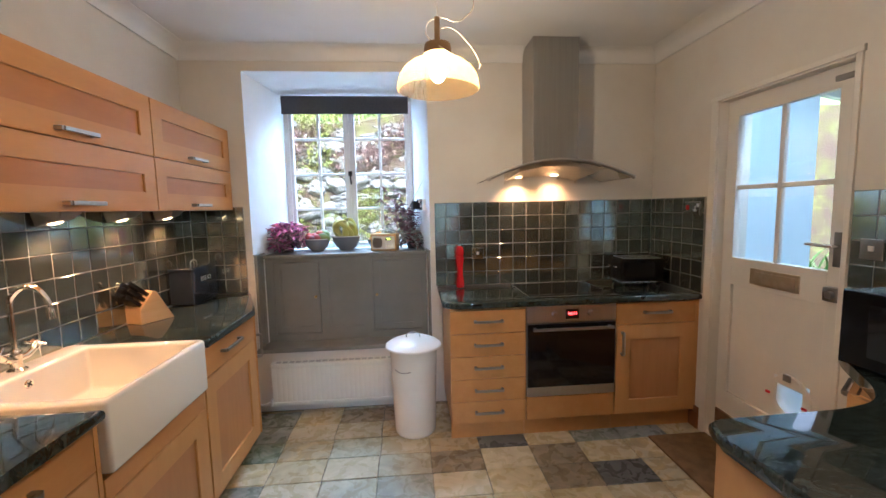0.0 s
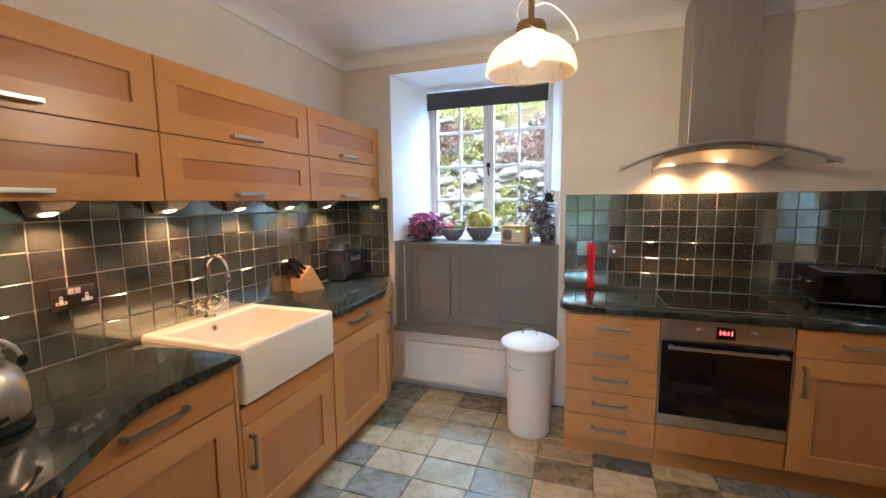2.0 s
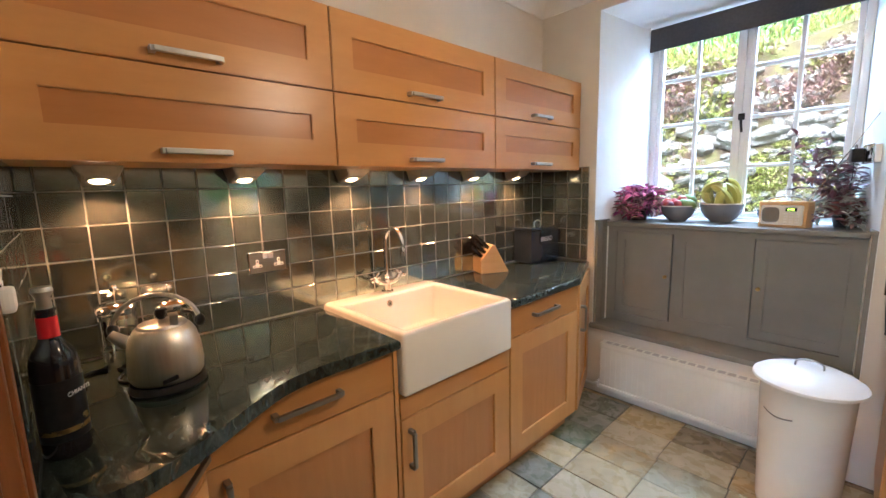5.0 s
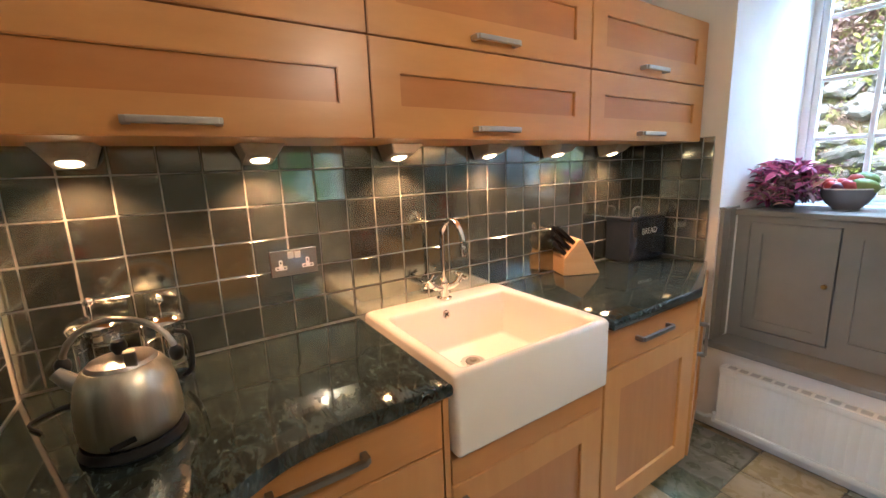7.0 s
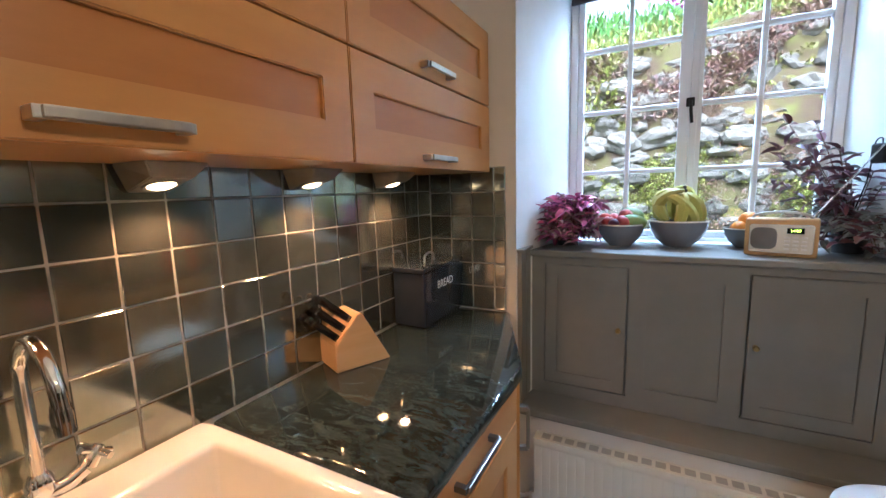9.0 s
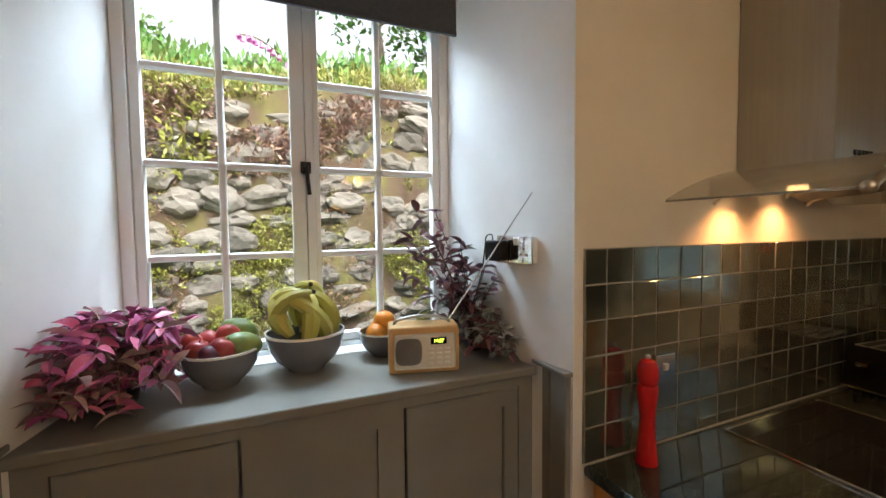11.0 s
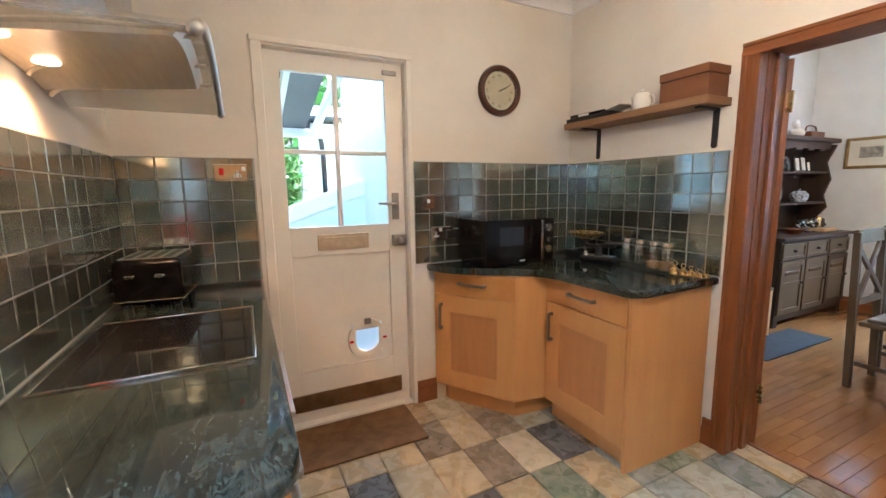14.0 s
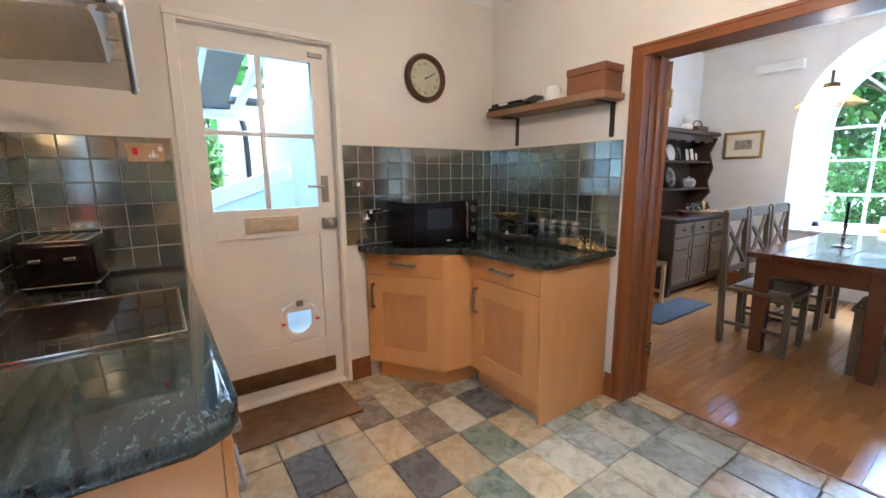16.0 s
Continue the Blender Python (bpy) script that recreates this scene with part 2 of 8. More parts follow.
SLATES = {
    "cream": slate_material("slate_cream", (0.530, 0.470, 0.320), (0.420, 0.355, 0.215)),
    "pale": slate_material("slate_pale_grey", (0.485, 0.460, 0.330), (0.328, 0.309, 0.211)),
    "blue": slate_material("slate_blue_grey", (0.308, 0.315, 0.255), (0.175, 0.185, 0.144)),
    "green": slate_material("slate_green_grey", (0.314, 0.328, 0.228), (0.116, 0.146, 0.096)),
    "sand": slate_material("slate_sand", (0.537, 0.441, 0.249), (0.367, 0.296, 0.163)),
    "ochre": slate_material("slate_ochre", (0.472, 0.347, 0.168), (0.328, 0.271, 0.157)),
    "taupe": slate_material("slate_taupe", (0.308, 0.246, 0.152), (0.175, 0.140, 0.087)),
    "dark": slate_material("slate_charcoal", (0.140, 0.140, 0.130), (0.085, 0.086, 0.080)),
}


# ---- mesh helpers ----
PLACE = {}


def thing(name, m, label, category, group="", kind=""):
    """An Empty at the thing's base; its parts hang under it."""
    ob = new(name)
    ob.empty_display_size = 0.05
    ob.matrix_world = m
    PLACE[ob] = m.copy()
    return tagged(ob, label, category, group, kind)


def mesh_of(name, bm, mat, smooth=False):
    me = bpy.data.meshes.new(name)
    bmesh.ops.recalc_face_normals(bm, faces=bm.faces)
    bm.to_mesh(me)
    bm.free()
    for mt in (mat if isinstance(mat, (list, tuple)) else [mat]):
        me.materials.append(mt)
    if smooth:
        me.polygons.foreach_set("use_smooth", [True] * len(me.polygons))
        me.set_sharp_from_angle(angle=radians(38))
    return me


def part(name, bm, mat, parent, label="", smooth=False, local=False):
    """One mesh under a thing or a part. World coordinates unless local."""
    if not local:
        bmesh.ops.transform(bm, matrix=PLACE[parent].inverted(), verts=bm.verts)
    ob = new(name, mesh_of(name, bm, mat, smooth))
    ob.parent = parent
    PLACE[ob] = PLACE[parent]
    return tagged(ob, label)


def solid(name, bm, mat, label, category, group="", kind="", smooth=False):
    """A thing of one mesh, in world coordinates."""
    ob = new(name, mesh_of(name, bm, mat, smooth))
    PLACE[ob] = Matrix.Identity(4)
    return tagged(ob, label, category, group, kind)


def box(x0, x1, y0, y1, z0, z1, bevel=0.0, bm=None, seg=2):
    own = bmesh.new()
    r = bmesh.ops.create_cube(own, size=1.0)
    m = Matrix.Translation(((x0 + x1) / 2, (y0 + y1) / 2, (z0 + z1) / 2)) @ Matrix.Diagonal((x1 - x0, y1 - y0, z1 - z0, 1))
    bmesh.ops.transform(own, matrix=m, verts=own.verts)
    if bevel:
        bmesh.ops.bevel(own, geom=own.edges[:], offset=bevel, segments=seg, profile=0.6, affect="EDGES")
    if bm is None:
        return own
    return join(bm, own)


def join(bm, other):
    me = bpy.data.meshes.new("tmp")
    other.to_mesh(me)
    other.free()
    bm.from_mesh(me)
    bpy.data.meshes.remove(me)
    return bm


def moved(bm, m):
    bmesh.ops.transform(bm, matrix=m, verts=bm.verts)
    return bm


def prism(pts, z0, z1, bevel=0.0, seg=3):
    """An outline in plan pulled up from z0 to z1; bevel rounds its top and bottom rims."""
    bm = bmesh.new()
    lo = [bm.verts.new((x, y, z0)) for x, y in pts]
    hi = [bm.verts.new((x, y, z1)) for x, y in pts]
    n = len(pts)
    bm.faces.new(lo[::-1])
    bm.faces.new(hi)
    for i in range(n):
        bm.faces.new((lo[i], lo[(i + 1) % n], hi[(i + 1) % n], hi[i]))
    if bevel:
        rim = [e for e in bm.edges if abs(e.verts[0].co.z - e.verts[1].co.z) < 1e-6]
        bmesh.ops.bevel(bm, geom=rim, offset=bevel, segments=seg, profile=0.5, affect="EDGES")
    return bm


def lathe(profile, seg=32, m=None):
    """Profile rows (radius, z), turned round z."""
    bm = bmesh.new()
    rings = []
    for r, z in profile:
        if r < 1e-5:
            rings.append([bm.verts.new((0, 0, z))])
        else:
            rings.append([bm.verts.new((r * math.cos(2 * math.pi * k / seg), r * math.sin(2 * math.pi * k / seg), z)) for k in range(seg)])
    for a, b in zip(rings, rings[1:]):
        for k in range(seg):
            p, q = a[k % len(a)], a[(k + 1) % len(a)]
            s, t = b[k % len(b)], b[(k + 1) % len(b)]
            vs = []
            for v in (p, q, t, s):
                if v not in vs:
                    vs.append(v)
            if len(vs) > 2:
                bm.faces.new(vs)
    return moved(bm, m) if m else bm


def tube(pts, r, seg=10, taper=1.0):
    """A round bar along points."""
    bm = bmesh.new()
    pts = [Vector(p) for p in pts]
    rings, up = [], None
    for i, p in enumerate(pts):
        d = (pts[min(i + 1, len(pts) - 1)] - pts[max(i - 1, 0)]).normalized()
        if up is None:
            up = d.orthogonal().normalized()
        up = (up - d * up.dot(d)).normalized()
        side = d.cross(up)
        rad = r * (1 + (taper - 1) * i / max(1, len(pts) - 1))
        rings.append([bm.verts.new(p + rad * (math.cos(a) * up + math.sin(a) * side)) for a in (2 * math.pi * k / seg for k in range(seg))])
    for a, b in zip(rings, rings[1:]):
        for k in range(seg):
            bm.faces.new((a[k], a[(k + 1) % seg], b[(k + 1) % seg], b[k]))
    bm.faces.new(rings[0][::-1])
    bm.faces.new(rings[-1])
    return bm


def curve_pts(ctrl, n=8):
    """A smooth line through control points (Catmull-Rom)."""
    c = [Vector(p) for p in ctrl]
    c = [2 * c[0] - c[1], *c, 2 * c[-1] - c[-2]]
    out = []
    for i in range(1, len(c) - 2):
        for k in range(n):
            t = k / n
            a, b, d, e = c[i - 1], c[i], c[i + 1], c[i + 2]
            out.append(0.5 * (2 * b + (d - a) * t + (2 * a - 5 * b + 4 * d - e) * t * t + (3 * b - a - 3 * d + e) * t ** 3))
    out.append(c[-2])
    return out


def ball(x, y, z, rx, ry=None, rz=None, u=16, v=10):
    bm = bmesh.new()
    bmesh.ops.create_uvsphere(bm, u_segments=u, v_segments=v, radius=1.0)
    return moved(bm, Matrix.Translation((x, y, z)) @ Matrix.Diagonal((rx, ry or rx, rz or ry or rx, 1)))


def writing(text, size, m, mat, parent, name="lettering", depth=0.0006):
    """Built-in font, as a mesh."""
    cu = bpy.data.curves.new(name, "FONT")
    cu.body, cu.size, cu.extrude, cu.align_x, cu.align_y = text, size, depth, "CENTER", "CENTER"
    tmp = bpy.data.objects.new(name, cu)
    me = bpy.data.meshes.new_from_object(tmp)
    bpy.data.objects.remove(tmp)
    bm = bmesh.new()
    bm.from_mesh(me)
    bpy.data.meshes.remove(me)
    return part(name, moved(bm, m), mat, parent)

# ---- rooms ----
WX, EX, NY, SY, CZ = -1.545, 1.88, 2.99, 0.335, 2.62
SD = 0.135  # dining side of the dividing wall
DX0, DX1, DY0 = -2.6, 2.06, -3.40


def structure(name, bm, mat, label, smooth=False):
    return solid(name, bm, mat, label, "structure", kind="structure", smooth=smooth)


floor = structure("floor", box(-1.6, 2.15, SD, 3.1, -0.10, -0.012), floor_grout, "sandy mortar bed under riven slate floor tiles")
floor_dining = structure("floor_dining", box(DX0 - 0.3, DX1 + 0.3, DY0 - 1.0, SD, -0.10, -0.016), pine_stain_x, "dark underlay beneath the oak plank floor")

wall_west = structure("wall_west", box(WX - 0.3, WX, SY - 0.2, 3.9, 0, CZ), wall_paint, "cream painted plaster wall above glazed tiles")
# north wall: a deep splayed window recess with a bench ledge
bm = bmesh.new()
box(WX, -1.13, NY, 3.75, 0, CZ, bm=bm)
box(0.155, EX + 0.3, NY, 3.75, 0, CZ, bm=bm)
box(-1.13, 0.155, NY, 3.75, 2.47, CZ, bm=bm)
box(-1.13, 0.155, NY, 3.75, 0, 0.455, bm=bm)
wall_north = structure("wall_north", bm, wall_paint, "cream painted thick stone wall with a deep window recess")


def wedge(pts, z0, z1):
    return prism(pts, z0, z1)


reveal_left = structure("window_reveal", wedge([(-1.13, 2.985), (-1.128, 2.985), (-1.03, 3.60), (-1.03, 3.75), (-1.13, 3.75)], 0.455, 2.47), white_paint, "white painted splayed window reveal")
reveal_right = structure("window_reveal", wedge([(0.155, 2.985), (0.155, 3.75), (0.045, 3.75), (0.045, 3.60), (0.153, 2.985)], 0.455, 2.47), white_paint, "white painted splayed window reveal")
bm = box(-1.13, 0.155, 2.985, 3.75, 2.44, 2.47)
for v in bm.verts:
    if v.co.z < 2.45 and v.co.y < 3.2:
        v.co.z = 2.465
soffit = structure("window_soffit", bm, white_paint, "white painted soffit of the window recess")
# east wall with the back door's opening
bm = bmesh.new()
box(EX, EX + 0.22, 2.335, NY + 0.7, 0, CZ, bm=bm)
box(EX, EX + 0.22, SD, 1.575, 0, CZ, bm=bm)
box(EX, EX + 0.22, 1.575, 2.335, 2.10, CZ, bm=bm)
wall_east = structure("wall_east", bm, wall_paint, "cream painted plaster wall around the back door")
# south wall with the wide cased doorway to the dining room
bm = bmesh.new()
box(WX - 0.1, -0.60, SD, SY, 0, CZ, bm=bm)
box(0.70, DX1 + 0.1, SD, SY, 0, CZ, bm=bm)
box(-0.60, 0.70, SD, SY, 1.985, CZ, bm=bm)
box(DX0 - 0.1, DX1 + 0.1, SD, SD + 0.19, CZ, 2.90, bm=bm)
box(DX0 - 0.1, WX - 0.1, SD, SY, 0, CZ, bm=bm)
wall_south = structure("wall_south", bm, wall_paint, "cream painted wall with a wide cased doorway")
ceiling = structure("ceiling", box(WX - 0.3, EX + 0.3, SD, 3.1, CZ, CZ + 0.1), ceiling_paint, "white painted plaster ceiling")


def cove(name, axis, at, lo, hi, sign):
    """A small concave cornice with a bead, along a wall at the ceiling."""
    prof = [(0, 0.0), (0.0, -0.085), (0.012, -0.085), (0.014, -0.072)]
    prof += [(0.014 + 0.085 * (1 - math.cos(a)), -0.072 + 0.07 * math.sin(a)) for a in (math.pi / 2 * k / 6 for k in range(1, 7))] + [(0.10, 0.0)]
    bm = bmesh.new()
    ends = []
    for e in (lo, hi):
        row = []
        for d, z in prof:
            p = (e, at + sign * d, CZ + z) if axis == "x" else (at + sign * d, e, CZ + z)
            row.append(bm.verts.new(p))
        ends.append(row)
    n = len(prof)
    for i in range(n):
        bm.faces.new((ends[0][i], ends[0][(i + 1) % n], ends[1][(i + 1) % n], ends[1][i]))
    bm.faces.new(ends[0])
    bm.faces.new(ends[1])
    structure(name, bm, ceiling_paint, "white plaster coving where wall meets ceiling", smooth=True)


cove("trim_coving_north", "x", NY, WX, EX, -1)
cove("trim_coving_south", "x", SY, WX, EX, 1)
cove("trim_coving_west", "y", WX, SY, NY, 1)
cove("trim_coving_east", "y", EX, SY, NY, -1)

# dining room shell
bm = bmesh.new()
box(DX1, DX1 + 0.25, DY0 - 0.9, SD, 0, 2.85, bm=bm)
wall_dining_east = structure("wall_dining_east", bm, white_paint, "white painted dining room wall behind the dresser")
wall_dining_west = structure("wall_dining_west", box(DX0 - 0.25, DX0, DY0 - 0.9, SD + 0.2, 0, 2.85), white_paint, "white painted dining room wall")
ceiling_dining = structure("ceiling_dining", box(DX0 - 0.2, DX1 + 0.2, DY0 - 0.9, SD, 2.85, 2.95), ceiling_paint, "white plaster dining room ceiling")

# ---- kitchen fittings ----


def handle_bar(parent, m, length, mat=dark_steel, thick=0.012, label="brushed steel bar handle"):
    """A flat bar on two posts; local x along the bar, local z away from the door."""
    h = length / 2
    bm = box(-h, h, -0.008, 0.008, 0.024, 0.024 + thick, 0.003)
    for s in (-1, 1):
        box(s * h - 0.008, s * h + 0.008, -0.008, 0.008, 0, 0.03, 0.002, bm=bm)
    return part("handle", moved(bm, m), mat, parent, label)


def front(parent, m, w, h, name="door", rail=0.097, wood=None, panel_wood=None, panelled=True):
    """A cabinet front of width w and height h: local x across, y up, z outwards; a sunk panel when panelled."""
    wood, panel_wood = wood or maple_up, panel_wood or maple_panel_up
    if not panelled:
        return part(name, moved(box(0, w, 0, h, 0, 0.02, 0.003), m), wood, parent)
    bm = bmesh.new()
    loops = []
    for z in (0.0, 0.02):
        loops.append([bm.verts.new((x, y, z)) for x, y in ((0, 0), (w, 0), (w, h), (0, h))])
        loops.append([bm.verts.new((x, y, z)) for x, y in ((rail, rail), (w - rail, rail), (w - rail, h - rail), (rail, h - rail))])
    for i in range(4):
        j_ = (i + 1) % 4
        for a_, b_ in ((loops[0], loops[1]), (loops[1], loops[3]), (loops[3], loops[2]), (loops[2], loops[0])):
            bm.faces.new((a_[i], a_[j_], b_[j_], b_[i]))
    bmesh.ops.recalc_face_normals(bm, faces=bm.faces)
    edge_ = [e for e in bm.edges if all(v.co.z > 0.01 for v in e.verts) and len({v.co.x for v in e.verts}) + len({v.co.y for v in e.verts}) == 3]
    bmesh.ops.bevel(bm, geom=edge_, offset=0.0025, segments=2, affect="EDGES")
    d = part(name, moved(bm, m), wood, parent)
    part("panel", moved(box(rail - 0.004, w - rail + 0.004, rail - 0.004, h - rail + 0.004, 0.002, 0.010), m), panel_wood, d, "slightly darker sunk maple panel")
    return d


def face_east(x, y, z):
    """Local x runs along +y, y up, z outwards to +x."""
    return Matrix(((0, 0, 1, x), (1, 0, 0, y), (0, 1, 0, z), (0, 0, 0, 1)))


def face_south(x, y, z):
    """Local x runs along +x, y up, z outwards to -y."""
    return Matrix(((1, 0, 0, x), (0, 0, -1, y), (0, 1, 0, z), (0, 0, 0, 1)))


def face_dir(p, q, z):
    """A front from plan point p to q, outwards to the right of that way... seen from outside it runs left to right."""
    d = Vector((q[0] - p[0], q[1] - p[1], 0))
    d.normalize()
    out = Vector((d.y, -d.x, 0))
    return Matrix(((d.x, 0, out.x, p[0]), (d.y, 0, out.y, p[1]), (0, 1, 0, z), (0, 0, 0, 1)))


turn_up = pose(0, 0, 0, 0, 0, 90)
G = 0.002

# wall cabinets on the west wall: three wide units, each with two lift-up fronts
FW = -1.235
for y0, y1, hy in ((SY + 0.004, 1.198, 0.745), (1.198, 2.102, 1.625), (2.102, 2.965, 2.505)):
    u = thing("wall_cabinet", pose(-1.37, (y0 + y1) / 2, 1.51), "maple wall cabinet with two stacked lift-up fronts", "cabinet", "west wall cabinets")
    part("body", box(WX + 0.002, FW - 0.021, y0 + G, y1 - G, 1.512, 2.058), maple, u)
    for z0, z1 in ((1.512, 1.772), (1.777, 2.060)):
        d = front(u, face_east(FW - 0.02, y0 + G, z0), y1 - y0 - 2 * G, z1 - z0, "lift_door", 0.088, maple, maple_panel)
        handle_bar(d, face_east(FW, hy, z0 + 0.030), 0.165, steel)

# base units on the west wall
FB = -0.97
u = thing("drawer_cabinet", pose(-1.2, 0.92, 0), "maple base cabinet with a drawer over a panelled door", "cabinet", "west base cabinets")
part("body", box(WX + 0.002, FB - 0.021, 0.617, 1.215, 0.10, 0.868), maple_up, u)
part("plinth", box(-1.06, -1.04, 0.60, 1.218, 0.0, 0.10), plinth_wood, u)
d = front(u, face_east(FB - 0.02, 0.62, 0.722), 0.592, 0.140, "drawer", panelled=False, wood=maple)
handle_bar(d, face_east(FB, 0.90, 0.800), 0.20)
d = front(u, face_east(FB - 0.02, 0.62, 0.105), 0.592, 0.612)
handle_bar(d, face_east(FB, 0.665, 0.60) @ turn_up, 0.14)

u = thing("sink_cabinet", pose(-1.2, 1.545, 0), "maple cabinet beneath the ceramic sink", "cabinet", "west base cabinets")
part("body", box(WX + 0.002, FB - 0.021, 1.219, 1.872, 0.10, 0.672), maple_up, u)
part("upright", box(WX + 0.002, FB - 0.004, 1.219, 1.236, 0.10, 0.868), maple_up, u)
part("upright", box(WX + 0.002, FB - 0.004, 1.862, 1.876, 0.10, 0.868), maple_up, u)
part("fascia", box(FB - 0.02, FB, 1.238, 1.860, 0.595, 0.672, 0.002), maple, u)
part("plinth", box(-1.06, -1.04, 1.218, 1.876, 0.0, 0.10), plinth_wood, u)
d = front(u, face_east(FB - 0.02, 1.238, 0.105), 0.622, 0.485)
handle_bar(d, face_east(FB, 1.275, 0.47) @ turn_up, 0.14)

u = thing("drawer_cabinet", pose(-1.2, 2.18, 0), "maple base cabinet with a drawer over a panelled door", "cabinet", "west base cabinets")
part("body", box(WX + 0.002, FB - 0.021, 1.878, 2.494, 0.10, 0.868), maple_up, u)
part("plinth", box(-1.06, -1.04, 1.876, 2.50, 0.0, 0.10), plinth_wood, u)
d = front(u, face_east(FB - 0.02, 1.880, 0.722), 0.612, 0.140, "drawer", panelled=False, wood=maple)
handle_bar(d, face_east(FB, 2.155, 0.800), 0.20)
d = front(u, face_east(FB - 0.02, 1.880, 0.105), 0.612, 0.612)

u = thing("end_cabinet", pose(-1.3, 2.74, 0), "angled maple end cabinet beside the window bench", "cabinet", "west base cabinets")
part("body", prism([(WX + 0.002, 2.497), (-0.995, 2.497), (-1.185, 2.986), (WX + 0.002, 2.986)], 0.10, 0.868), maple_up, u)
part("plinth", prism([(WX + 0.002, 2.503), (-1.055, 2.503), (-1.235, 2.982), (WX + 0.002, 2.982)], 0.0, 0.098), plinth_wood, u)
d = front(u, face_dir((-0.985, 2.503), (-1.168, 2.975), 0.105), 0.50, 0.757)
handle_bar(d, face_dir((-0.985, 2.503), (-1.168, 2.975), 0.105) @ pose(0.045, 0.55, 0.02) @ turn_up, 0.14)

u = thing("corner_cabinet", pose(-1.1, 0.48, 0), "angled maple corner cabinet with a drawer, beside the doorway", "cabinet", "west base cabinets")
part("body", prism([(WX + 0.002, SY + 0.003), (-0.757, SY + 0.003), (-0.775, 0.47), (-0.988, 0.613), (WX + 0.002, 0.613)], 0.10, 0.868), maple_up, u)
part("plinth", prism([(WX + 0.002, SY + 0.006), (-0.82, SY + 0.006), (-0.84, 0.45), (-1.05, 0.597), (WX + 0.002, 0.597)], 0.0, 0.098), plinth_wood, u)
fm = face_dir((-0.762, 0.463), (-0.972, 0.606), 0)
d = front(u, fm @ pose(0, 0.722, 0), 0.252, 0.14, "drawer", panelled=False, wood=maple)
handle_bar(d, fm @ pose(0.126, 0.795, 0.02), 0.16)
d = front(u, fm @ pose(0, 0.105, 0), 0.252, 0.612, rail=0.06)
d = front(u, face_dir((-0.748, SY + 0.006), (-0.760, 0.460), 0.105), 0.125, 0.757, "side_panel", panelled=False)

# worktops
front_edge = [(-0.732, SY + 0.003), (-0.730, 0.43), (-0.748, 0.52), (-0.80, 0.62), (-0.875, 0.735), (-0.925, 0.83), (-0.945, 0.94), (-0.945, 1.05)]
pts = [(WX + 0.012, SY + 0.003)] + [(p.x, p.y) for p in curve_pts([(x, y, 0) for x, y in front_edge], 5)] + [(-0.942, 1.231), (WX + 0.012, 1.231)]
solid("worktop", prism(pts, 0.870, 0.910, 0.014), granite, "polished dark green granite worktop with a wavy rounded front", "worktop", smooth=True)
pts = [(WX + 0.012, 1.878), (-0.942, 1.878), (-0.940, 2.45), (-0.955, 2.49), (-1.160, 2.985), (WX + 0.012, 2.985)]
solid("worktop", prism(pts, 0.870, 0.910, 0.014), granite, "polished dark green granite worktop with a clipped end by the window", "worktop", smooth=True)

# ceramic sink
u = thing("sink", pose(-1.22, 1.55, 0.685), "white fireclay farmhouse sink with a deep plain front", "sink")
sx0, sx1, sy0, sy1, sb, st = WX + 0.014, -0.945, 1.243, 1.860, 0.684, 0.925
bm = bmesh.new()
ix0, ix1, iy0, iy1 = sx0 + 0.112, sx1 - 0.030, sy0 + 0.040, sy1 - 0.050
outer = box(sx0, sx1, sy0, sy1, sb, st)
top = max(outer.faces, key=lambda f_: f_.calc_center_median().z)
r = bmesh.ops.inset_region(outer, faces=[top], thickness=0.03)
for v in top.verts:
    v.co.x = ix0 if v.co.x < (sx0 + sx1) / 2 else ix1
    v.co.y = iy0 if v.co.y < (sy0 + sy1) / 2 else iy1
r = bmesh.ops.extrude_face_region(outer, geom=[top])
vs = [v for v in r["geom"] if isinstance(v, bmesh.types.BMVert)]
for v in vs:
    v.co.z = 0.745
    v.co.x += 0.02 if v.co.x < (sx0 + sx1) / 2 else -0.02
    v.co.y += 0.02 if v.co.y < (sy0 + sy1) / 2 else -0.02
bmesh.ops.delete(outer, geom=[top], context="FACES")
bmesh.ops.recalc_face_normals(outer, faces=outer.faces)
bmesh.ops.bevel(outer, geom=[e for e in outer.edges if len(e.link_faces) == 2], offset=0.014, segments=4, profile=0.5, affect="EDGES")
part("basin", outer, ceramic, u, smooth=True)
waste = part("waste", lathe([(0.0, 0.004), (0.018, 0.005), (0.030, 0.002), (0.042, 0.004), (0.045, 0.0)], 32, pose(-1.265, 1.535, 0.7455)), chrome, u, "chrome basket waste", smooth=True)
part("strainer", lathe([(0.0, 0.010), (0.010, 0.010), (0.013, 0.004), (0.026, 0.0045), (0.028, 0.0)], 24, pose(-1.265, 1.535, 0.747)), dark_steel, waste, smooth=True)
part("overflow", lathe([(0.0, 0.003), (0.008, 0.003), (0.015, 0.004), (0.017, 0.0)], 24, pose(-1.408, 1.522, 0.885, 0, 84, 0)), chrome, u, "chrome overflow grille", smooth=True)
for a in (0, 90):
    part("slot", moved(box(-0.011, 0.011, -0.002, 0.002, 0.003, 0.005), pose(-1.408, 1.522, 0.885, 0, 84, 0) @ pose(0, 0, 0, 0, 0, a + 45)), black_plastic, u)

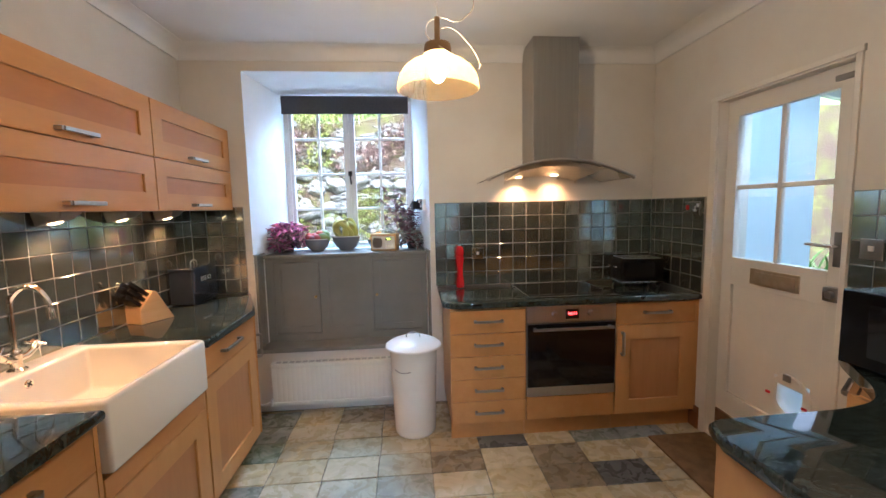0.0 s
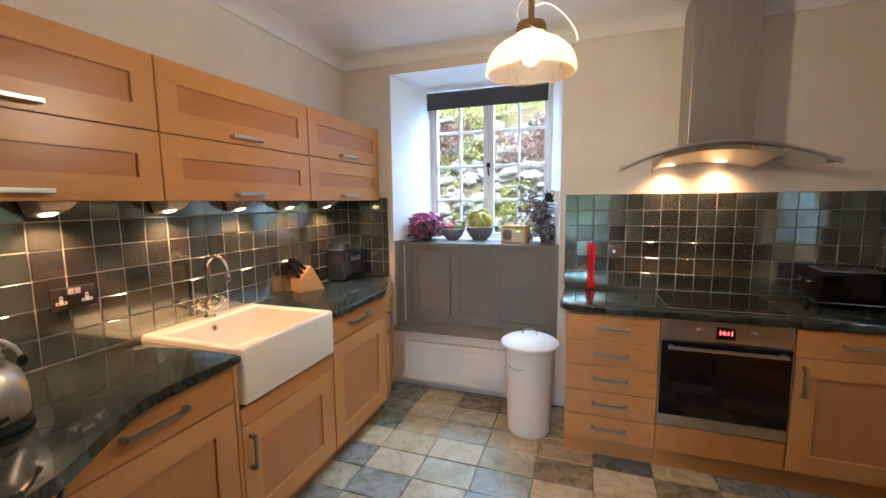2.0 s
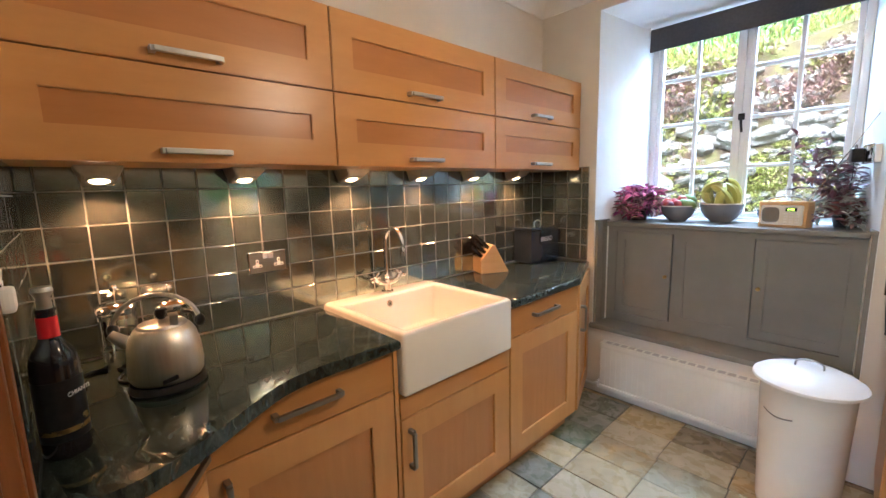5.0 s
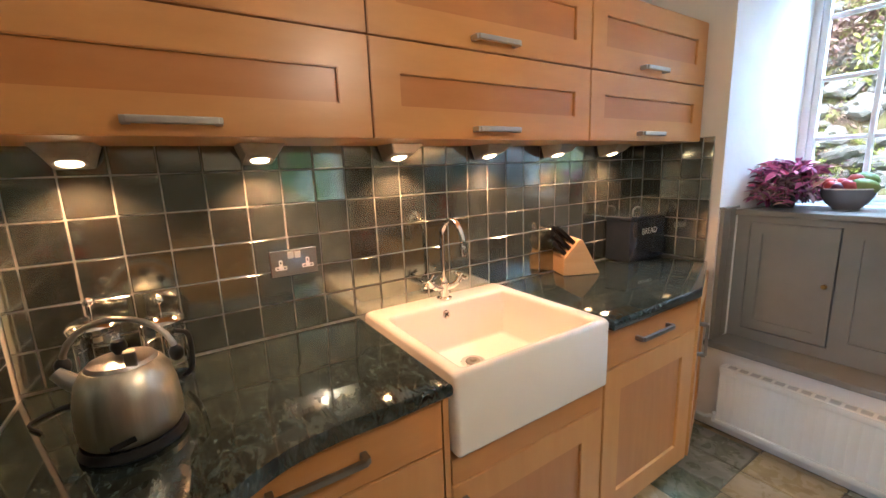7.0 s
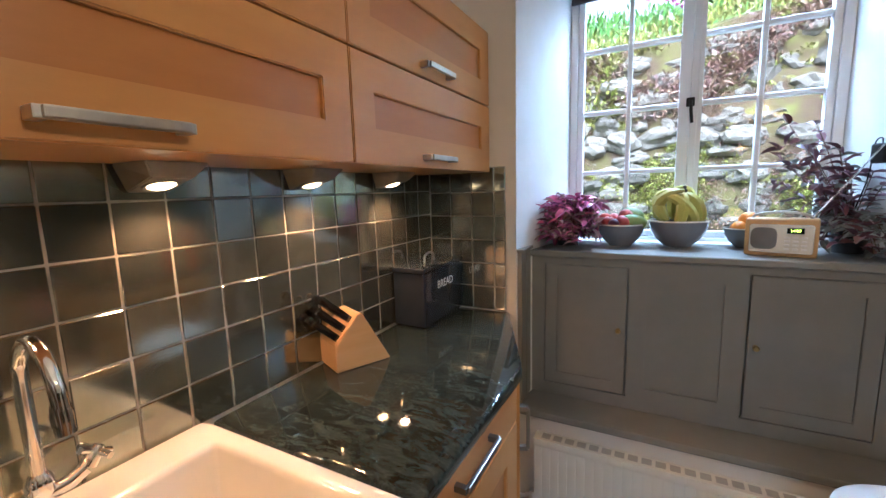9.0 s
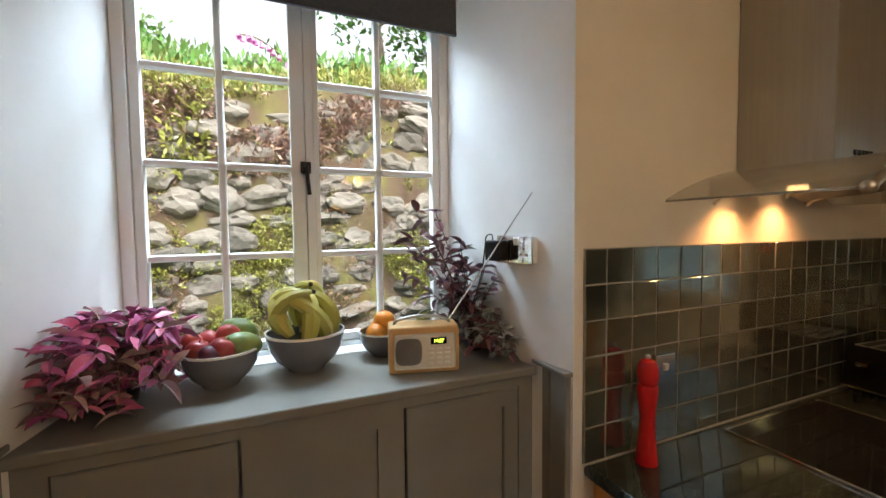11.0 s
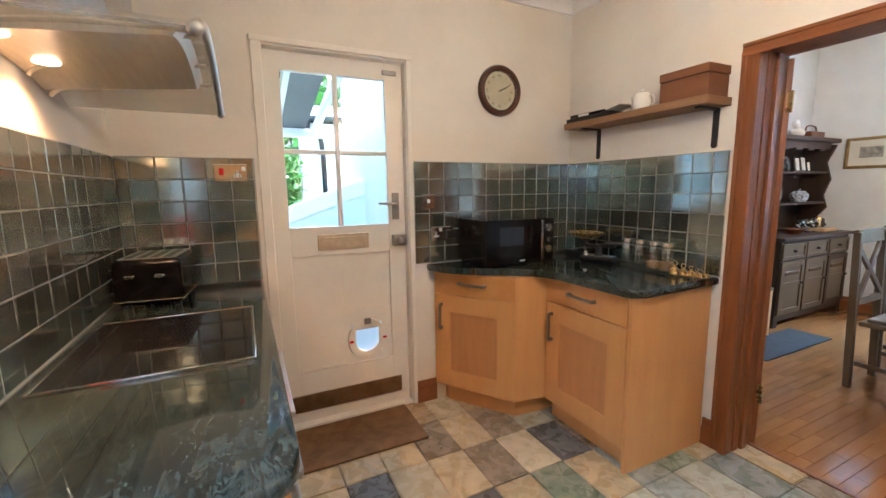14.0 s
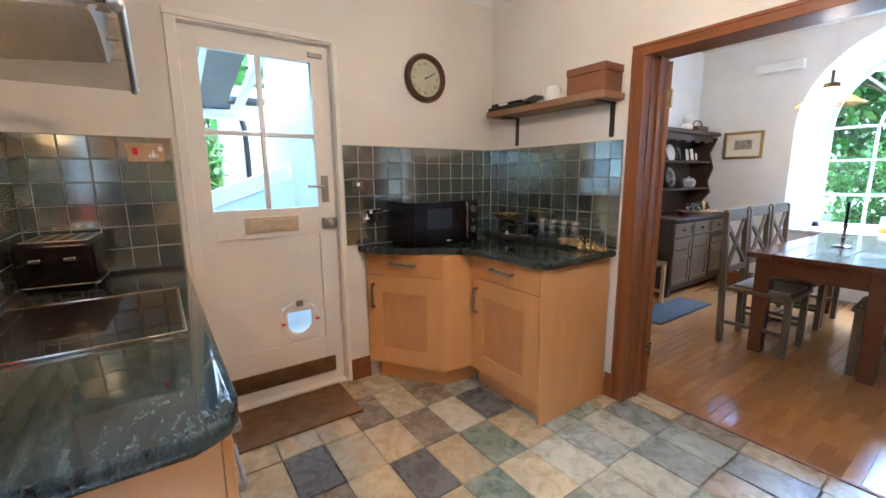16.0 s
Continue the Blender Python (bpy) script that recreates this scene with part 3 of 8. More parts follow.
# mixer tap with two cross heads on the sink's back ledge
tx, ty, tz = -1.470, 1.555, 0.925
u = thing("mixer_tap", pose(tx, ty, tz), "chrome two-handle mixer tap with a swan neck spout", "tap")
part("base", lathe([(0.0, 0.0), (0.030, 0.0), (0.030, 0.006), (0.020, 0.012), (0.016, 0.045), (0.020, 0.055), (0.018, 0.075), (0.011, 0.085), (0.0, 0.085)], 28, pose(tx, ty, tz)), chrome, u, smooth=True)
neck = [(tx, ty, tz + 0.07), (tx, ty, tz + 0.24), (tx + 0.015, ty, tz + 0.285), (tx + 0.055, ty, tz + 0.315), (tx + 0.10, ty, tz + 0.305), (tx + 0.130, ty, tz + 0.265), (tx + 0.138, ty, tz + 0.225)]
part("spout", tube(curve_pts(neck, 6), 0.0105, 14), chrome, u, smooth=True)
part("nozzle", lathe([(0.0, 0.0), (0.013, 0.0), (0.014, 0.03), (0.011, 0.045), (0.0, 0.045)], 20, pose(tx + 0.139, ty, tz + 0.192, 0, -6, 0)), chrome, u, smooth=True)
for s in (-1, 1):
    arm = part("arm", tube([(tx, ty, tz + 0.042), (tx + 0.01, ty + s * 0.035, tz + 0.050), (tx + 0.012, ty + s * 0.055, tz + 0.062)], 0.012, 14), chrome, u, smooth=True)
    hm = pose(tx + 0.012, ty + s * 0.058, tz + 0.064, -s * 35, 0, 0)
    part("hub", lathe([(0.0, 0.0), (0.014, 0.0), (0.013, 0.022), (0.009, 0.034), (0.0, 0.036)], 18, hm), chrome, u, smooth=True)
    for a in (20, 110):
        part("cross_handle", moved(tube([(-0.032, 0, 0.024), (-0.028, 0, 0.024), (0.028, 0, 0.024), (0.032, 0, 0.024)], 0.0062, 10), hm @ pose(0, 0, 0, 0, 0, a)), chrome, u, smooth=True)

# under-cabinet spotlights
for sy in SPOTS:
    u = thing("cabinet_light", pose(-1.47, sy, 1.511), "small wedge-shaped spotlight under the wall cabinets", "light", "cabinet spotlights")
    bm = box(-1.5265, -1.405, sy - 0.060, sy + 0.060, 1.462, 1.5115)
    for v in bm.verts:
        if v.co.z < 1.48:
            v.co.x, v.co.z = (-1.5265, 1.455) if v.co.x < -1.47 else (-1.430, 1.482)
            v.co.y = sy + (v.co.y - sy) * 0.66
        elif v.co.x > -1.47:
            v.co.x = -1.405
    bmesh.ops.bevel(bm, geom=bm.edges[:], offset=0.003, segments=2, affect="EDGES")
    part("housing", bm, spot_metal, u, "dark satin metal wedge housing")
    part("bezel", lathe([(0.026, 0.0), (0.032, -0.002), (0.034, 0.002), (0.026, 0.004)], 28, pose(-1.476, sy, 1.4672, 0, -16, 0)), steel, u, "bright steel bezel", smooth=True)
    part("lens", lathe([(0.0, -0.005), (0.018, -0.004), (0.026, 0.0), (0.026, 0.003), (0.0, 0.003)], 24, pose(-1.476, sy, 1.4672, 0, -16, 0)), spot_glow, u, "glowing halogen lens")

# hob run on the north wall
FH = 2.425


def hob_unit(name, x0, x1, label):
    u = thing(name, pose((x0 + x1) / 2, 2.7, 0), label, "cabinet", "hob cabinets")
    part("body", box(x0 + 0.001, x1 - 0.001, FH + 0.021, NY - 0.002, 0.115, 0.868), maple_up, u)
    part("plinth", box(x0 + 0.001, x1 - 0.001, FH + 0.045, FH + 0.065, 0.0, 0.112), maple, u)
    return u


u = hob_unit("drawer_chest", 0.235, 0.718, "maple five-drawer base cabinet beside the oven")
z = 0.118
for h in (0.145, 0.148, 0.148, 0.148, 0.152):
    d = front(u, face_south(0.238, FH + 0.02, z), 0.477, h - 0.004, "drawer", panelled=False, wood=maple)
    handle_bar(d, face_south(0.478, FH, z + h * 0.52), 0.17, dark_steel, 0.010)
    z += h
u = hob_unit("oven_housing", 0.718, 1.310, "maple cabinet holding the built-in oven")
front(u, face_south(0.722, FH + 0.02, 0.118), 0.584, 0.150, "drawer", panelled=False, wood=maple)
u = hob_unit("drawer_cabinet", 1.310, EX - 0.004, "maple base cabinet with a drawer over a panelled door")
d = front(u, face_south(1.314, FH + 0.02, 0.722), 0.536, 0.142, "drawer", panelled=False, wood=maple)
handle_bar(d, face_south(1.585, FH, 0.80), 0.17, steel)
d = front(u, face_south(1.314, FH + 0.02, 0.118), 0.536, 0.600)
handle_bar(d, face_south(1.352, FH, 0.60) @ turn_up, 0.14, steel)
part("filler", box(1.852, EX - 0.003, FH + 0.005, FH + 0.03, 0.115, 0.868), maple_up, u)
pts = [(0.195, NY - 0.004), (0.195, 2.49), (0.200, 2.456), (0.218, 2.428), (0.250, 2.411), (0.29, 2.405), (EX - 0.003, 2.405), (EX - 0.003, NY - 0.004)]
solid("worktop", prism(pts, 0.870, 0.910, 0.014), granite, "polished dark green granite worktop around the hob", "worktop", smooth=True)

u = thing("oven", pose(1.014, 2.6, 0.27), "built-in stainless steel oven with a dark glass door", "oven")
part("body", box(0.724, 1.304, FH + 0.012, NY - 0.1, 0.272, 0.866), dark_steel, u)
part("control_panel", box(0.722, 1.306, FH - 0.006, FH + 0.012, 0.757, 0.866, 0.003), steel, u, "brushed steel control strip")
part("display", box(0.975, 1.06, FH - 0.009, FH - 0.005, 0.778, 0.842, 0.001), black_glass, u, "black clock display")
digits = material("red_digits", (1.0, 0.03, 0.02), 0.4, emit=4)
writing("14:11", 0.030, face_south(1.017, FH - 0.010, 0.812), digits, u, "clock_digits")
for kx in (0.90, 1.135):
    part("knob", lathe([(0.0, 0.018), (0.014, 0.018), (0.017, 0.004), (0.020, 0.0), (0.0, 0.0)], 24, face_south(kx, FH - 0.006, 0.812)), steel, u, "steel pop-out knob", smooth=True)
dr = part("door", box(0.722, 1.306, FH - 0.008, FH + 0.012, 0.275, 0.752, 0.003), steel, u, "steel oven door frame")
part("window", box(0.726, 1.302, FH - 0.013, FH - 0.007, 0.338, 0.750, 0.002), black_glass, dr, "dark tinted oven glass")
bm = box(0.752, 1.276, FH - 0.052, FH - 0.036, 0.715, 0.733, 0.004)
for hx in (0.77, 1.258):
    box(hx - 0.009, hx + 0.009, FH - 0.040, FH - 0.010, 0.716, 0.732, 0.003, bm=bm)
part("handle", bm, steel, dr, "steel rail handle")

u = thing("hob", pose(1.035, 2.71, 0.910), "flush black ceramic glass hob with a steel rim", "hob")
hx0, hx1, hy0, hy1 = 0.750, 1.320, 2.463, 2.945
part("glass_top", box(hx0 + 0.004, hx1 - 0.004, hy0 + 0.004, hy1 - 0.004, 0.9105, 0.9155), black_glass, u)
bm = bmesh.new()
for a, b, c, d_ in ((hx0, hx1, hy0, hy0 + 0.009), (hx0, hx1, hy1 - 0.009, hy1), (hx0, hx0 + 0.009, hy0 + 0.009, hy1 - 0.009), (hx1 - 0.009, hx1, hy0 + 0.009, hy1 - 0.009)):
    box(a, b, c, d_, 0.9102, 0.9185, 0.002, bm=bm)
part("rim", bm, chrome, u, "bright steel rim")

# cooker hood
u = thing("cooker_hood", pose(1.02, 2.8, 1.70), "stainless steel chimney hood with a curved glass canopy", "cooker hood")
part("chimney", box(0.855, 1.172, 2.725, NY - 0.002, 1.775, CZ - 0.002, 0.003), chimney_steel, u, "brushed steel chimney")
# canopy: a shallow arc across x, deeper glass lip at the front
hw, hm_ = 0.475, 0.985
bm = bmesh.new()
N = 26
rows = []
for k in range(N + 1):
    x = hm_ - hw + 2 * hw * k / N
    zc = 1.790 - 0.115 * ((x - hm_) / hw) ** 2
    rows.append([bm.verts.new((x, yy, zc + dz)) for yy, dz in ((2.525, 0.0), (2.985, 0.0), (2.985, -0.007), (2.525, -0.007))])
for a, b in zip(rows, rows[1:]):
    for i in range(4):
        bm.faces.new((a[i], b[i], b[(i + 1) % 4], a[(i + 1) % 4]))
bm.faces.new(rows[0])
bm.faces.new(rows[-1])
tint_glass = material("tint_glass", (0.78, 0.76, 0.70), 0.06, transmission=0.85, ior=1.45)
part("canopy", bm, tint_glass, u, "curved clear glass canopy", smooth=True).visible_shadow = False
rail = [(hm_ - hw + 2 * hw * k / 20, 2.520, 1.787 - 0.115 * (2 * k / 20 - 1) ** 2) for k in range(21)]
part("front_rail", tube(rail, 0.011, 12), steel, u, "curved steel front rail", smooth=True)
bm = bmesh.new()
rows = []
for k in range(21):
    x = hm_ - 0.27 + 0.54 * k / 20
    zc = 1.778 - 0.115 * ((x - hm_) / hw) ** 2
    rows.append([bm.verts.new((x, yy, zz)) for yy, zz in ((2.56, zc), (2.985, zc), (2.985, zc - 0.060), (2.58, zc - 0.024))])
for a, b in zip(rows, rows[1:]):
    for i in range(4):
        bm.faces.new((a[i], b[i], b[(i + 1) % 4], a[(i + 1) % 4]))
bm.faces.new(rows[0])
bm.faces.new(rows[-1])
part("motor_box", bm, hood_under, u, "steel underside with filters", smooth=True)
for lx in (0.80, 1.075):
    part("lamp_lens", lathe([(0.0, 0.0), (0.028, 0.0), (0.030, 0.004), (0.0, 0.004)], 24, pose(lx, 2.915, 1.7205 - 0.115 * ((lx - hm_) / hw) ** 2)), spot_glow, u, "glowing halogen lens")
for k in range(5):
    part("button", lathe([(0.0, 0.006), (0.007, 0.006), (0.009, 0.0), (0.0, 0.0)], 14, face_south(0.965 + 0.022 * k, 2.725, 1.805)), black_plastic, u, smooth=True)
for rx in (0.715, 0.850, 1.120, 1.255):
    zr = 1.778 - 0.115 * ((rx - hm_) / hw) ** 2
    arc = [(rx, 2.540 + 0.430 * math.sin(a), zr - 0.078 + 0.070 * math.cos(a)) for a in [math.pi / 2 * k / 10 for k in range(11)]]
    part("rib", tube(arc, 0.0065, 8), hood_under, u, "curved steel rib under the canopy", smooth=True)
for s_ in (-1, 1):
    part("rail_end", ball(hm_ + s_ * hw, 2.520, 1.672, 0.015, 0.015, 0.015), steel, u, "rounded steel rail end", smooth=True)

# south-east corner cabinets
A, B, C, D = (1.862, 1.425), (1.412, 1.125), (1.388, 0.925), (0.800, 0.925)
u = thing("corner_cabinet", pose(1.6, 1.0, 0), "angled maple corner cabinet with a drawer over a panelled door", "cabinet", "corner cabinets")
part("body", prism([(EX - 0.003, 1.405), (1.872, 1.405), (1.432, 1.105), (1.412, 0.935), (1.412, SY + 0.02), (EX - 0.003, SY + 0.02)], 0.115, 0.868), maple_up, u)
part("plinth", prism([(EX - 0.004, 1.345), (1.83, 1.345), (1.462, 1.085), (1.445, 0.93), (1.445, SY + 0.03), (EX - 0.004, SY + 0.03)], 0.0, 0.113), maple, u)
w = math.dist(A, B)
fm = face_dir(A, B, 0) @ pose(0, 0, -0.02)
d = front(u, fm @ pose(0.002, 0.722, 0), w - 0.006, 0.142, "drawer", panelled=False, wood=maple)
handle_bar(d, fm @ pose(w / 2, 0.80, 0.02), 0.17)
d = front(u, fm @ pose(0.002, 0.118, 0), w - 0.006, 0.600, rail=0.11)
handle_bar(d, fm @ pose(0.055, 0.58, 0.02) @ turn_up, 0.15)
w = math.dist(B, C)
front(u, face_dir(B, C, 0.118) @ pose(0.0, 0, -0.02), w + 0.01, 0.748, "side_panel", panelled=False)
u = thing("drawer_cabinet", pose(1.1, 0.64, 0), "maple base cabinet with a drawer, door and full end panel", "cabinet", "corner cabinets")
part("body", box(0.822, 1.378, SY + 0.02, 0.903, 0.115, 0.868), maple_up, u)
part("plinth", box(0.822, 1.378, 0.85, 0.868, 0.0, 0.113), maple, u)
part("end_panel", box(0.800, 0.820, SY + 0.02, 0.927, 0.0, 0.868, 0.002), maple_up, u)
fm = face_dir((1.386, 0.925), (0.823, 0.925), 0) @ pose(0, 0, -0.02)
d = front(u, fm @ pose(0.002, 0.722, 0), 0.558, 0.142, "drawer", panelled=False, wood=maple)
handle_bar(d, fm @ pose(0.28, 0.80, 0.02), 0.17)
d = front(u, fm @ pose(0.002, 0.118, 0), 0.558, 0.600, rail=0.11)
handle_bar(d, fm @ pose(0.055, 0.58, 0.02) @ turn_up, 0.15)
edge = [(EX - 0.012, 1.470), (1.80, 1.455), (1.71, 1.412), (1.615, 1.325), (1.52, 1.195), (1.435, 1.075), (1.34, 0.995), (1.21, 0.962), (1.06, 0.955), (0.90, 0.950), (0.82, 0.947)]
pts = [(p.x, p.y) for p in curve_pts([(x, y, 0) for x, y in edge], 4)] + [(0.79, 0.945), (0.776, 0.915), (0.772, 0.87), (0.772, SY + 0.014), (EX - 0.012, SY + 0.014)]
solid("worktop", prism(pts, 0.870, 0.910, 0.014), granite, "polished dark green granite worktop with a wavy front", "worktop", smooth=True)

# ---- pendant lamp ----
def pendant(x, y, rim, height_to, label, loops=True, flare=False):
    u = thing("pendant_lamp", pose(x, y, rim), label, "pendant lamp")
    prof = [(0.150, 0.0), (0.155, 0.005), (0.153, 0.024), (0.146, 0.050), (0.130, 0.076), (0.104, 0.098), (0.074, 0.112), (0.052, 0.121), (0.047, 0.138)]
    if flare:
        prof = [(0.205, 0.0), (0.209, 0.004), (0.200, 0.014), (0.160, 0.040), (0.110, 0.068), (0.068, 0.096), (0.050, 0.120), (0.046, 0.138)]
    seg = 120
    bm = lathe(prof, seg)
    for v in bm.verts:
        r = math.hypot(v.co.x, v.co.y)
        k = round(math.atan2(v.co.y, v.co.x) / (2 * math.pi) * seg)
        if r > 0.055:
            v.co.x *= 1 + 0.008 * (k % 2)
            v.co.y *= 1 + 0.008 * (k % 2)
    bmesh.ops.solidify(bm, geom=bm.faces[:], thickness=0.0025)
    sh = part("shade", moved(bm, pose(x, y, rim)), ribbed_glass, u, "ribbed clear glass dome shade", smooth=True)
    part("gallery", lathe([(0.030, 0.175), (0.048, 0.168), (0.052, 0.150), (0.052, 0.132), (0.046, 0.130), (0.0, 0.130)], 32, pose(x, y, rim)), bronze, u, "bronze shade holder", smooth=True)
    part("stem", tube([(x, y, rim + 0.165), (x, y, rim + 0.265)], 0.011, 12), bronze, u, smooth=True)
    part("bulb", ball(x, y, rim + 0.070, 0.032, 0.032, 0.042), bulb_glow, u, "lit bulb", smooth=True)
    part("cable", tube([(x, y, rim + 0.262), (x, y, height_to)], 0.0022, 6), white_plastic, u)
    part("ceiling_rose", lathe([(0.0, 0.0), (0.012, -0.03), (0.04, -0.02), (0.05, -0.001)], 24, pose(x, y, height_to)), white_plastic, u, smooth=True)
    if loops:
        w1 = [(x - 0.005, y, rim + 0.262), (x - 0.035, y - 0.01, rim + 0.24), (x - 0.040, y - 0.02, rim + 0.19), (x + 0.02, y - 0.06, rim + 0.13), (x + 0.09, y - 0.07, rim + 0.085), (x + 0.145, y - 0.04, rim + 0.065),
              (x + 0.155, y - 0.02, rim + 0.10), (x + 0.12, y, rim + 0.17), (x + 0.06, y, rim + 0.225), (x + 0.012, y, rim + 0.225)]
        part("slack_flex", tube(curve_pts(w1, 6), 0.0019, 6), flex_cover, u, "slack loop of pale flex", smooth=True)
        w2 = [(x, y, rim + 0.262), (x + 0.03, y, rim + 0.262), (x + 0.07, y, rim + 0.250), (x + 0.115, y, rim + 0.275), (x + 0.14, y, rim + 0.34), (x + 0.13, y, height_to)]
        part("slack_flex", tube(curve_pts(w2, 6), 0.0019, 6), flex_cover, u, smooth=True)
    return u


def ribbed_glass_material():
    """Prismatic pressed glass: scatters the bulb's light, partly see-through, glossy."""
    m = bpy.data.materials.new("ribbed_glass")
    m.use_nodes = True
    nt = m.node_tree
    nt.nodes.remove(nt.nodes["Principled BSDF"])
    scatter, clear_, gloss = nt.nodes.new("ShaderNodeBsdfTranslucent"), nt.nodes.new("ShaderNodeBsdfTransparent"), nt.nodes.new("ShaderNodeBsdfGlossy")
    scatter.inputs[0].default_value, clear_.inputs[0].default_value = (0.52, 0.35, 0.13, 1), (1.0, 0.91, 0.72, 1)
    gloss.inputs["Roughness"].default_value = 0.12
    m1, m2 = nt.nodes.new("ShaderNodeMixShader"), nt.nodes.new("ShaderNodeMixShader")
    m1.inputs[0].default_value, m2.inputs[0].default_value = 0.56, 0.08
    nt.links.new(scatter.outputs[0], m1.inputs[1])
    nt.links.new(clear_.outputs[0], m1.inputs[2])
    nt.links.new(m1.outputs[0], m2.inputs[1])
    nt.links.new(gloss.outputs[0], m2.inputs[2])
    nt.links.new(m2.outputs[0], nt.nodes["Material Output"].inputs[0])
    return m


ribbed_glass = ribbed_glass_material()
bronze = material("bronze", (0.30, 0.20, 0.10), 0.35, 0.9, second=(0.22, 0.14, 0.07), scale=12)
lamp1 = pendant(0.125, 1.555, 1.940, CZ, "ribbed glass pendant lamp hanging lit over the kitchen")
for o in lamp1.children:
    o.visible_shadow = False

# ---- bin and radiator ----
bx, by = 0.005, 2.612
u = thing("kitchen_bin", pose(bx, by, 0), "cream enamel lidded kitchen bin standing by the window bench", "bin")
part("body", lathe([(0.0, 0.002), (0.128, 0.002), (0.134, 0.010), (0.137, 0.03), (0.156, 0.575), (0.160, 0.585), (0.152, 0.585), (0.130, 0.04), (0.0, 0.035)], 48, pose(bx, by, 0)), enamel, u, smooth=True)
lid = part("lid", lathe([(0.0, 0.648), (0.05, 0.646), (0.12, 0.633), (0.165, 0.613), (0.183, 0.600), (0.185, 0.590), (0.176, 0.586), (0.150, 0.600), (0.0, 0.63)], 48, pose(bx, by, 0)), white_plastic, u, "white domed lid", smooth=True)
part("lid_handle", tube(curve_pts([(bx - 0.045, by, 0.644), (bx - 0.04, by, 0.668), (bx, by, 0.680), (bx + 0.04, by, 0.668), (bx + 0.045, by, 0.644)], 5), 0.004, 8), steel, lid, "thin wire handle", smooth=True)
hp = [(bx + 0.150 * math.sin(a), by - 0.150 * math.cos(a) - 0.002, 0.47 - 0.018 * math.cos((a + 0.55) * 3)) for a in [(-0.95 + 0.08 * k) for k in range(11)]]
part("carry_handle", tube(hp, 0.003, 8), dark_steel, u, "dark wire side handle", smooth=True)

limed_grey = material("vent_grey", (0.42, 0.41, 0.37), 0.6, second=(0.38, 0.37, 0.33), scale=20)
u = thing("radiator", pose(-0.6, 2.95, 0.065), "white single panel radiator below the window bench", "radiator")
rx0, rx1 = -1.035, -0.125
bm = bmesh.new()
n = 26
part("back_panel", box(rx0 + 0.004, rx1 - 0.004, 2.9338, 2.948, 0.075, 0.372), enamel, u)
w = (rx1 - rx0) / n
for k in range(n):
    a = rx0 + k * w
    part("flute", box(a + 0.0012, a + w - 0.0012, 2.9322, 2.936, 0.092, 0.356, 0.002, seg=2), enamel, u, smooth=True)
for z0 in (0.068, 0.352):
    part("header", box(rx0, rx1, 2.921, 2.940, z0, z0 + 0.028, 0.007), enamel, u, smooth=True)
part("top_grille", box(rx0, rx1, 2.919, 2.985, 0.380, 0.388, 0.003), enamel, u)
for k in range(18):
    part("grille_slot", box(rx0 + 0.03 + k * 0.048, rx0 + 0.065 + k * 0.048, 2.935, 2.972, 0.3882, 0.3888), limed_grey, u)
part("side_panel", box(rx0, rx0 + 0.004, 2.930, 2.985, 0.075, 0.385), enamel, u)
part("side_panel", box(rx1 - 0.004, rx1, 2.930, 2.985, 0.075, 0.385), enamel, u)
part("pipe", tube(curve_pts([(rx0 + 0.01, 2.955, 0.085), (rx0 - 0.03, 2.955, 0.085), (rx0 - 0.06, 2.955, 0.07), (-1.16, 2.958, 0.07)], 5), 0.0085, 10), white_plastic, u, "white painted copper pipe", smooth=True)
part("valve", tube([(rx0 - 0.012, 2.955, 0.06), (rx0 - 0.012, 2.955, 0.11)], 0.014, 12), white_plastic, u, smooth=True)

# ---- west worktop things ----
block_wood = material("block_wood", (0.62, 0.38, 0.16), 0.4, second=(0.70, 0.47, 0.23), scale=4, stretch=(1, 8, 8), amount=1.2)
kb = pose(-1.455, 2.285, 0.9105, 0, 0, 66)
u = thing("knife_block", kb, "pale wooden knife block full of black-handled knives", "knife block")
bm = bmesh.new()
prof = [(0.115, 0.0), (-0.07, 0.0), (-0.07, 0.085), (0.005, 0.168), (0.022, 0.168)]
a = [bm.verts.new((x, -0.062, z)) for x, z in prof]
b = [bm.verts.new((x, 0.062, z)) for x, z in prof]
bm.faces.new(a)
bm.faces.new(b[::-1])
for i in range(len(prof)):
    bm.faces.new((a[i], b[i], b[(i + 1) % len(prof)], a[(i + 1) % len(prof)]))
bmesh.ops.bevel(bm, geom=bm.edges[:], offset=0.003, segments=2, affect="EDGES")
part("block", bm, block_wood, u, local=True)
slope = Vector((-0.075, 0, 0.080)).normalized()
for i, (s, t) in enumerate(((0.20, -0.04), (0.20, -0.013), (0.20, 0.013), (0.20, 0.04), (0.50, -0.04), (0.50, -0.013), (0.50, 0.013), (0.50, 0.04), (0.80, -0.038), (0.80, 0.0), (0.80, 0.038))):
    px, pz = -0.07 + 0.075 * s, 0.085 + 0.080 * s
    kn = part("knife_handle", moved(box(-0.011, 0.011, -0.009, 0.009, -0.012, 0.092 + 0.014 * (i % 3), 0.004), pose(px, t, pz, 0, -47, 0)), black_gloss, u, "black riveted handle", local=True, smooth=True)
    part("bolster", moved(box(-0.0095, 0.0095, -0.0055, 0.0055, -0.004, 0.006), pose(px, t, pz, 0, -47, 0)), steel, kn, local=True)
navy = material("navy_enamel", (0.020, 0.028, 0.045), 0.16, second=(0.028, 0.036, 0.055), scale=5, coat=0.5, rough_vary=0.04)
bb = pose(-1.468, 2.850, 0.9105, 0, 0, 0)
